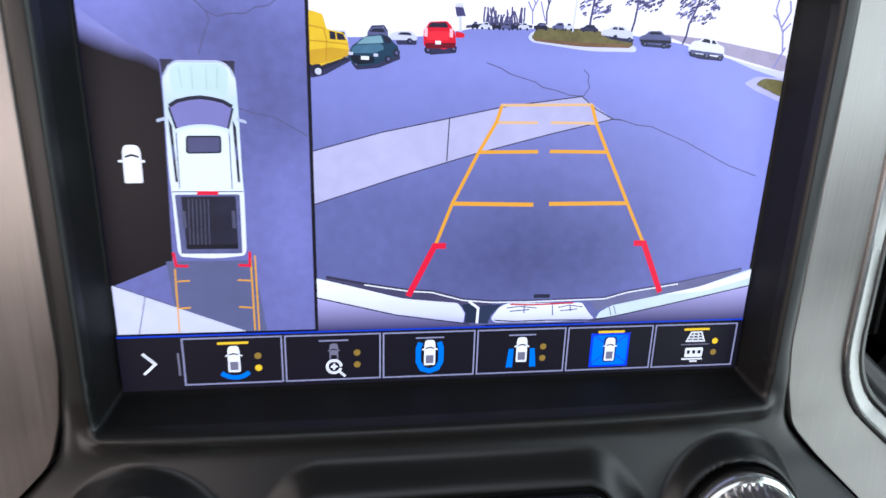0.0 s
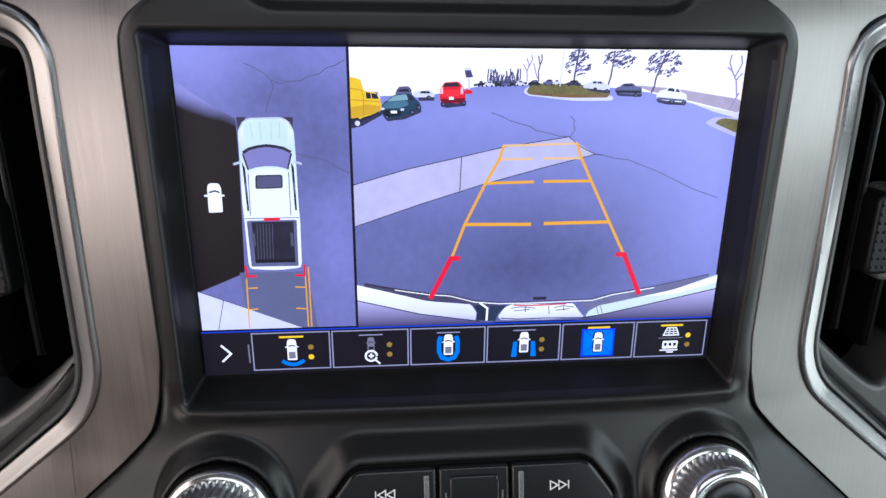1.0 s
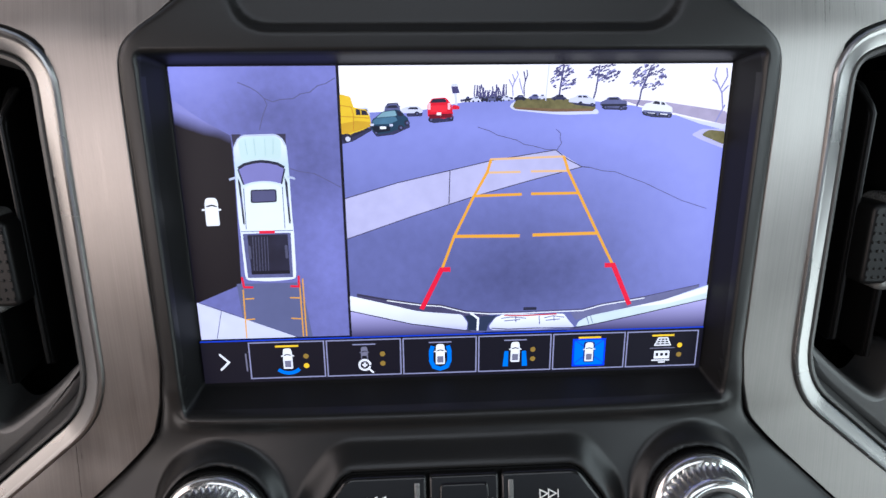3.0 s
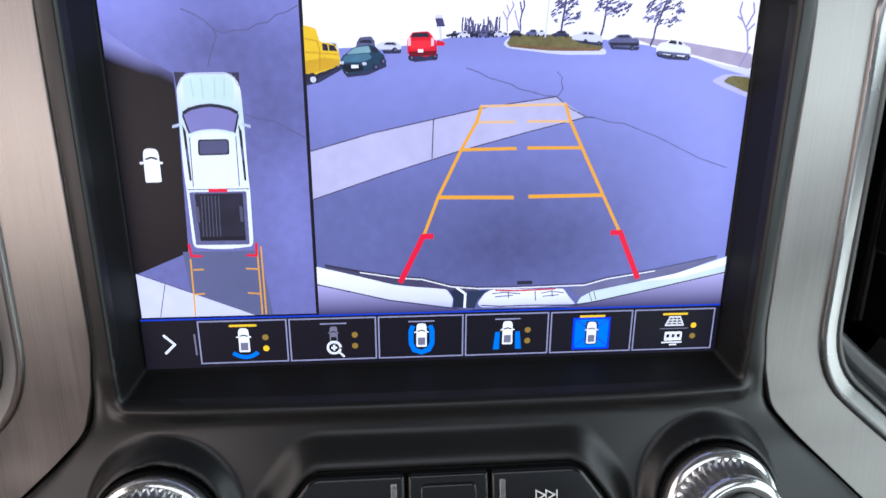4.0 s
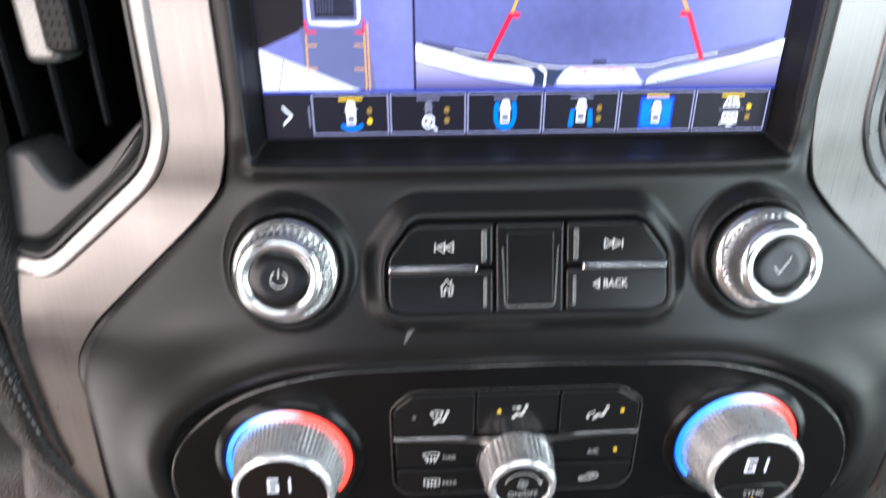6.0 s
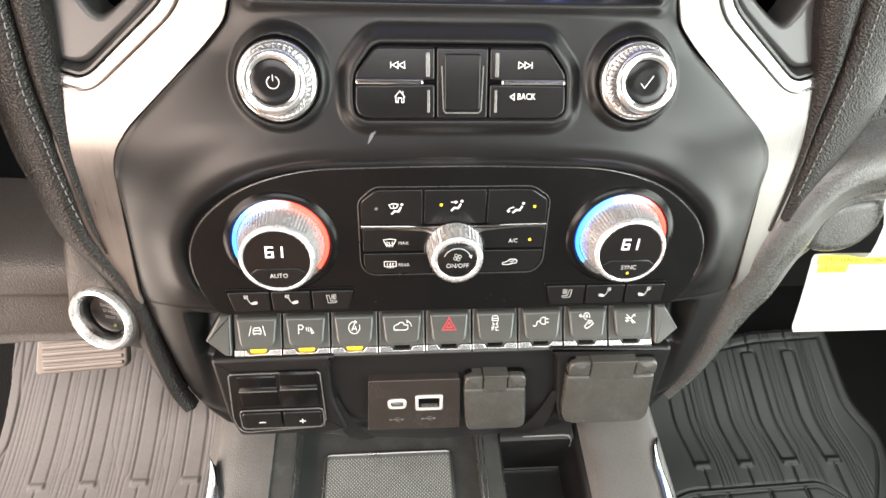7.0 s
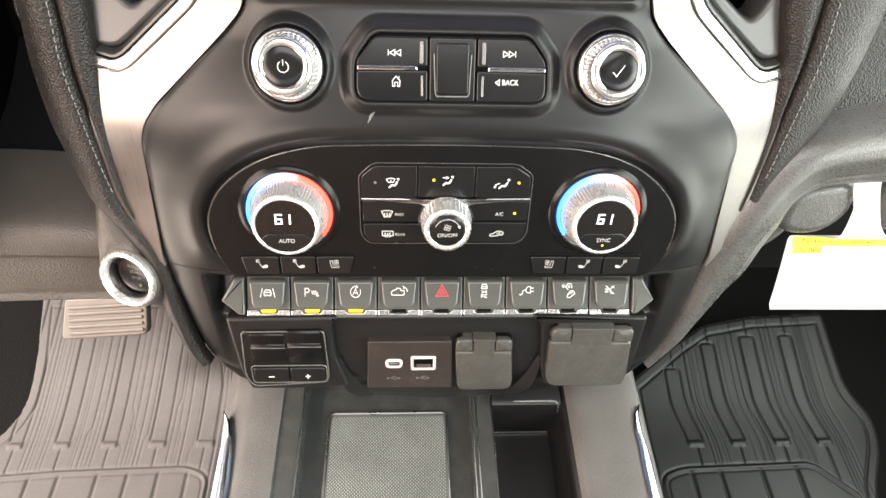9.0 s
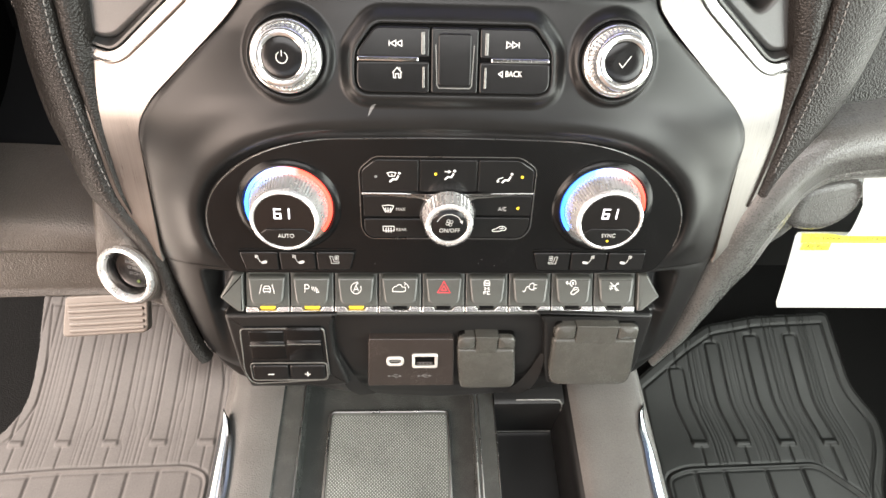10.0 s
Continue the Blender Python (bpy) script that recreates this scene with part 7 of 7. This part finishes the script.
rows_across = roll(inner, outer, [(-0.12, -12), (0, 1), (0.17, 9), (0.40, 11), (0.72, 4), (1.0, -10), (1.06, -50)], [0, 0, 0, 0, 0, -0.5, -2, -4, -6, -9, -14])
bolster = thing("knee_bolster", "black grained vinyl bolster curving down beside the console", "bolster", (210, -200, 0))
part("crest", loft(rows_across[:5], 66, 32), VINYL, bolster, "grained rounded crest")
part("lower_face", loft(rows_across[4:], 66, 16), VINYL, bolster, "lower face turning under")
bm = loft([[(232, -60, -46), (280, -58, -46), (420, -56, -50)], [(238, -100, -42), (286, -98, -42), (420, -96, -46)], [(240, -140, -42), (290, -134, -42), (420, -132, -46)],
           [(240, -165, -60), (290, -160, -60), (420, -160, -60)]], 20, 20)
whole("glove_box", bm, LEATHER, "plain black glove box face", "glove box", (300, -100, -45))
LOBE = rounded([(238, -214, 13), (239, -190, 13), (253, -182, 12), (282, -177, 8), (289, -186, 8), (288, -206, 16), (273, -221, 16), (252, -222, 13)], 12, 7)
FAR_LOBE = rounded([(305, -178, 8), (366, -176, 8), (366, -220, 14), (320, -220, 16), (306, -206, 14)], 8, 7)
grab = thing("grab_edge", "rounded black grained grab pad under the bolster", "leather trim", (260, -205, -50))
part("pad", plate(LOBE, -60, -30, 7.5, 8, tilt=0.06, v0=-205), VINYL, grab)
part("pad", plate(FAR_LOBE, -60, -30, 7.5, 8, tilt=0.06, v0=-205), VINYL, grab)
part("tail", loft([[(238, -196, -60), (228, -222, -62), (216, -256, -66)], [(240, -204, -38), (231, -226, -42), (220, -254, -50)], [(246, -212, -34), (240, -228, -38), (228, -252, -48)],
                   [(253, -219, -40), (247, -232, -44), (234, -256, -54)], [(258, -222, -60), (250, -236, -62), (236, -260, -68)]], 16, 16), VINYL, grab, "narrow tail of the pad")
# Another black slab in place of shade, under the glove box.
slab("glove_void", 215, 520, -300, -60, -180, -110, DARK, "black slab standing for the unlit space under the glove box", "dashboard", m=K)

card = thing("hang_tag", "white card hang tag with a yellow printed band", "hang tag", (300, -250, -46))


def card_w(u, v):
    """The card bows a little, and hangs lower towards its foot."""
    return -45 + 0.03 * (v + 229) - 1.2 * math.sin((v + 229) / 26.0) + 0.006 * (u - 260) + 19 * float(smooth(-229.2, -220, v))


bm = bmesh.new()
grid = []
heights = [-298.5, -296, -232, -228.6, -227.4, -224, -217, -210, -197, -178]
for v in np.concatenate([np.linspace(-172, -206, 8), np.linspace(-208, -229, 18), np.linspace(-232, -298.5, 12)]):
    left = np.interp(v, heights, [268.5, 266, 260, 261, 264, 280, 284, 285, 285, 277])
    right = np.interp(v, heights, [430, 430, 430, 430, 400, 330, 316, 310, 304, 296])
    grid.append([(left + (right - left) * k / 24, v, card_w(left + (right - left) * k / 24, v)) for k in range(25)])
rings(bm, grid, cap_last=False, closed=False)
bmesh.ops.solidify(bm, geom=list(bm.faces), thickness=0.5)
part("card", bm, PAPER, card)


def on_card(bm):
    for v in bm.verts:
        v.co.z += card_w(v.co.x, v.co.y) + 0.7
    return bm


band = bmesh.new()
for k in range(20):
    u0, u1 = 264 + 4.4 * k, 264 + 4.4 * (k + 1)
    flat([(u0 + 1.6, -237.4), (u1 + 1.6, -237.4), (u1, -229.4 - 0.01 * (u1 - 262)), (u0, -229.4 - 0.01 * (u0 - 262))], 0.0, band)
for k in range(5):
    u0, u1 = 267 + 4.4 * k, 267 + 4.4 * (k + 1)
    flat([(u0, -243.8), (u1, -243.8), (u1, -237.5), (u0, -237.5)], 0.0, band)
part("yellow_band", on_card(band), YELLOW_INK, card, "yellow printed band")
bm = words("This Vehicle is Equipped with Advanced", 5.8, (310.5, -233.4), 0.12, squeeze=0.86)
words("Air Bags", 5.8, (279, -240.6), 0.12, bm=bm, squeeze=0.86)
part("lettering", on_card(bm), DARK_INK, card, "olive printed lettering")

# ---- lower console with its tray ----
def console():
    t = thing("lower_console", "black lower console with an open tray and side bin", "console", (0, -200, 0), FLOOR)
    y0, y1 = -420, -30
    left = [(-196, 250), (-190, 360), (-173, 405), (-165, 427), (-153, 434), (-141, 435), (-131, 433.6), (-124, 431.6)]
    bm = loft([[(x, y, z) for x, z in left] for y in (y0, -300, -180, -110, y1)], 40, 16)
    part("left_shoulder", bm, CONSOLE, t, "grained black shoulder")
    right = [(204, 250), (198, 360), (181, 405), (174, 429), (163, 437), (130, 438), (116, 436.6), (110, 431.5)]
    bm = loft([[(x, y, z) for x, z in right] for y in (y0, -300, -180, -110, y1)], 40, 16)
    part("right_shoulder", bm, CONSOLE, t, "broad grained black shoulder")
    wall = [(-124, 431.6), (-123, 429.8), (-116, 430.2), (-109.5, 430.6), (-107.2, 430.0), (-106.2, 427), (-105, 413)]
    bm = loft([[(x, y, z) for x, z in wall] for y in (y0, -300, -180, -110, y1)], 30, 16)
    part("left_wall", bm, SMOOTH_GREY, t, "satin black ledge and wall of the tray")
    # Pale tube drawn as the highlight along the ledge.
    part("ledge_highlight", tube([(-107.2, y, 430.2) for y in (y0, -300, -200, -110, y1)], 0.75, 6), RING_CHROME, t, "pale line drawn for the ledge edge's highlight")
    bm = plate(rounded(box2(-110, 34, y0, y1), 2), 300, 414, 1.0, 3, back=True)
    tray = part("tray", bm, SMOOTH_GREY, t, "black tray floor")
    part("tray_frame", tube([(-87.2, y0, 417), (-87, -110, 417), (-86.4, -107, 417), (-85, -105.2, 417), (-82, -104.6, 417), (6, -104.6, 417), (8.6, -105.2, 417), (9.8, -107, 417), (10.2, -110, 417), (11.4, y0, 417)], 1.1, 8, flatten=0.8), RING_CHROME, tray, "raised satin frame round the mat")
    part("rubber_mat", plate(rounded([(-86.6, y0), (11, y0), (9.2, -105.6, 5), (-85.4, -105.6, 5)], 4), 413, 417.5, 0.6, 2), MAT_BASE, tray, "ribbed grey rubber mat")
    bm = bmesh.new()
    for i, x in enumerate(np.arange(-83.6, 8.4, 1.3)):
        for y in np.arange(-240, -108, 2.6):
            y += 1.3 * (i % 2)
            vs = [bm.verts.new(p) for p in ((x - 0.55, y, 417.4), (x, y - 0.95, 417.4), (x + 0.55, y, 417.4), (x, y + 0.95, 417.4), (x, y, 418.0))]
            for a, b in ((0, 1), (1, 2), (2, 3), (3, 0)):
                bm.faces.new((vs[a], vs[b], vs[4]))
    tagged(part("mat_studs", bm, GLINT_RUBBER, tray, "fine raised studs, paler for their glints"), kind="stuff")
    rail = part("rail", plate(rounded(box2(29.6, 48.4, y0, y1), 2), 300, 426, 1.6, 4), SMOOTH_GREY, t, "satin black divider rail")
    for x in (31.2, 34.6):
        part("rail_line", plate(rounded(box2(x - 0.55, x + 0.55, y0, y1), 0.5), 420, 426.7, 0.5, 3), RING_CHROME, rail, "bright line along the rail")
    part("rail_edge", tube([(47.6, y, 425.6) for y in (y0, -300, -200, -110, y1)], 0.8, 6), RING_CHROME, rail, "bright edge of the rail")
    bm = bmesh.new()
    rings(bm, [[(48, y, z), (106, y, z)] for y, z in ((y0, 378), (-112, 378), (-109, 379), (-108, 382), (-106, 424), (-104, 429), (-100, 431), (y1, 434))], cap_last=False, closed=False)
    side_bin = part("bin", bm, SOFT_BLACK, t, "deep black side bin")
    wall = [(110, 431.5), (106.6, 428), (105, 420), (104, 400), (103.4, 378)]
    part("bin_wall", loft([[(x, y, z) for x, z in wall] for y in (y0, -300, -180, -110, y1)], 20, 16), SOFT_BLACK, side_bin, "black wall of the bin")
    part("bin_line", tube([(52, -108.4, 381), (102, -108.4, 381)], 0.6, 6), GREY_TRIM, side_bin, "bright foot line of the bin")
    part("bin_lip", tube([(66, -101.4, 430.6), (98, -101.4, 430.6), (102, -102, 430.4), (104.2, -104, 428), (104.4, -106.4, 420)], 0.8, 8), GREY_TRIM, side_bin, "bright rounded lip of the bin")
    section = ((0.0, 433.0), (0.06, 436.4), (0.2, 436.8), (0.4, 435.6), (0.7, 431.0), (1.0, 424.0), (1.1, 400.0))
    along = [-400, -300, -178, -157, -133, -117, -110]
    for side, rise in ((-1, 0.0), (1, 2.6)):
        bm = bmesh.new()
        loops = []
        for y in np.concatenate([np.linspace(-109, -140, 16), np.linspace(-146, -400, 16)]):
            near, far = np.interp(y, along, [153, 153, 153.4, 153.8, 156.6, 162.5, 168.4]), np.interp(y, along, [172, 172, 172, 172, 172, 172, 170.6])
            far += 4.0 * (side > 0) * smooth(-110, -165, y)
            near += 5.0 * (side > 0) * smooth(-115, -150, y)
            loops.append([(side * (near + (far - near) * k), y, z + rise) for k, z in section])
        rings(bm, loops, cap_first=True, closed=False, cap_last=False)
        part("chrome_accent", bm, ACCENT, t, "curved polished chrome accent")


console()

# ---- floor mats and pedal ----
def floor_mat(x0, x1, slots, low, bend, outline, bar, below, label, seed, rubber, ribs, deep):
    """A rubber mat with slots, ribs, a bar and a border, all as narrow grooves and ridges in one skin that climbs at its far end."""
    X, Y = np.meshgrid(np.arange(x0, x1, 1.25), np.arange(-330, 262, 1.8))
    Z = 0.25 * 22 * np.log1p(np.exp(np.clip((Y - 70) / 22, -40, 40)))
    rr = random.Random(seed)
    XX = X - bend * (1 - smooth(15, 95, Y))
    H = np.zeros_like(X)
    bar_line = outline_distance(rounded(bar, 14), X, Y)
    above = smooth(3, 7, bar_line)

    def groove(place, width, depth, where=1.0):
        return -depth * np.exp(-(place / width) ** 2) * where

    for k, (a, b, top) in enumerate(slots):
        d = outline_distance(rounded([(a, low), (b, low), (b, top, 6), (a, top, 6)], 4), XX, Y)
        stub = outline_distance(rounded(box2(a - 1, b + 1, low - 5, low + 5), 3), XX, Y)
        H += groove(d, 1.5, deep * np.where(XX < (a + b) / 2, 1.0, 0.75), smooth(0, 3, stub))
        H += 2.6 * (1 - smooth(-3.0, 0.5, stub))
        H += groove(XX - a * 0.4 - b * 0.6, 1.2, deep * 0.8, smooth(top, top + 2, Y))
        H += groove(XX - a * 0.5 - b * 0.5, 1.3, deep * 0.8, above * smooth(low - 4, low - 7, Y))
        far = slots[k + 1][0] if k + 1 < len(slots) else b + 40
        for j in range(ribs):
            off = b + 7 + (far - b - 12) * (j + 0.5 * rr.random()) / ribs
            turn, kink = rr.uniform(-10, 90), rr.choice((-1, 0, 0, 0, 1)) * rr.uniform(3, 6)
            H += groove(XX - off - kink * smooth(turn, turn + 12, Y), rr.uniform(0.8, 1.2), rr.uniform(0.25, 0.8) * deep * 0.55, above * smooth(turn - 150, turn - 100, Y))
    for x in below:
        H += groove(X - x, 2.4, deep * 1.1, smooth(-3, -6, bar_line))
    H += 2.4 * np.exp(-(bar_line / 2.0) ** 2) + groove(np.abs(bar_line) - 4.6, 1.3, deep * 0.6)
    d = outline_distance(rounded(outline, 16), X, Y)
    H += groove(d + 16, 1.6, deep * 0.8) - 2.0 * smooth(-3, 0, d)
    ob = new("floor_mat", sheet_mesh("floor_mat", X, Y, Z + H, rubber, (d < 0.5)[:-1, :-1]))
    ob.matrix_world = FLOOR
    return tagged(ob, label, "floor mat", "floor mats")


# The driver's mat takes the paler rubber, daylight in the colour.
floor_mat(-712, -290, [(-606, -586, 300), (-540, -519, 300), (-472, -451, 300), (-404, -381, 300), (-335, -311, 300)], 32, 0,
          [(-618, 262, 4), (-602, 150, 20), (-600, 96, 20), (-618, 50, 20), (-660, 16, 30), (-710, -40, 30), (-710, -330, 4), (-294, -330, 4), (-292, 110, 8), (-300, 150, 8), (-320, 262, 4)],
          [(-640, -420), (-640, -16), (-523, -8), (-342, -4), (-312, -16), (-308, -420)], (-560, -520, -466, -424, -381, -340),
          "ribbed black rubber floor mat under the brake pedal, pale for daylight", 3, LIT_RUBBER, 6, 2.2)
floor_mat(326, 740, [(396, 420, 140), (464, 487, 181), (533, 558, 193), (602, 625, 194)], 20, 13,
          [(334, -330, 4), (334, 116, 4), (424, 180, 8), (476, 210, 10), (561, 224, 10), (690, 230, 10), (694, 110, 20), (722, 54, 20), (712, 8, 20), (668, -66, 30), (668, -330, 4)],
          [(357, -420), (357, -30), (389, -19), (592, -14), (648, -65), (656, -420)], (402, 446, 510, 566),
          "ribbed black rubber floor mat of the passenger side", 5, RUBBER, 5, 2.4)

bm = plate(rounded([(-58, -27, 8), (-50, 27, 5), (54, 26, 5), (52, -27, 10)], 6), -10, 4, 2.5, 3, back=True)
pedal_pose = FLOOR @ pose(-0.425, 0.135, 0.190, 42, 0, 4)
pedal = thing("brake_pedal", "worn brown rubber brake pedal with raised ribs", "pedal", (0, 0, 0), pedal_pose)
part("pad", bm, PEDAL_RUBBER, pedal)
for v in (-19, -10.5, -2, 6.5, 15):
    part("rib", plate(rounded(box2(-47, 48, v - 2.4, v + 2.4), 2), 3, 7, 1.6, 3), PEDAL_RUBBER, pedal)
part("arm", tube([(0, 10, -8), (0, 40, -60), (0, 120, -120), (0, 220, -150)], 9, 10), DARK, pedal, "dark steel arm")
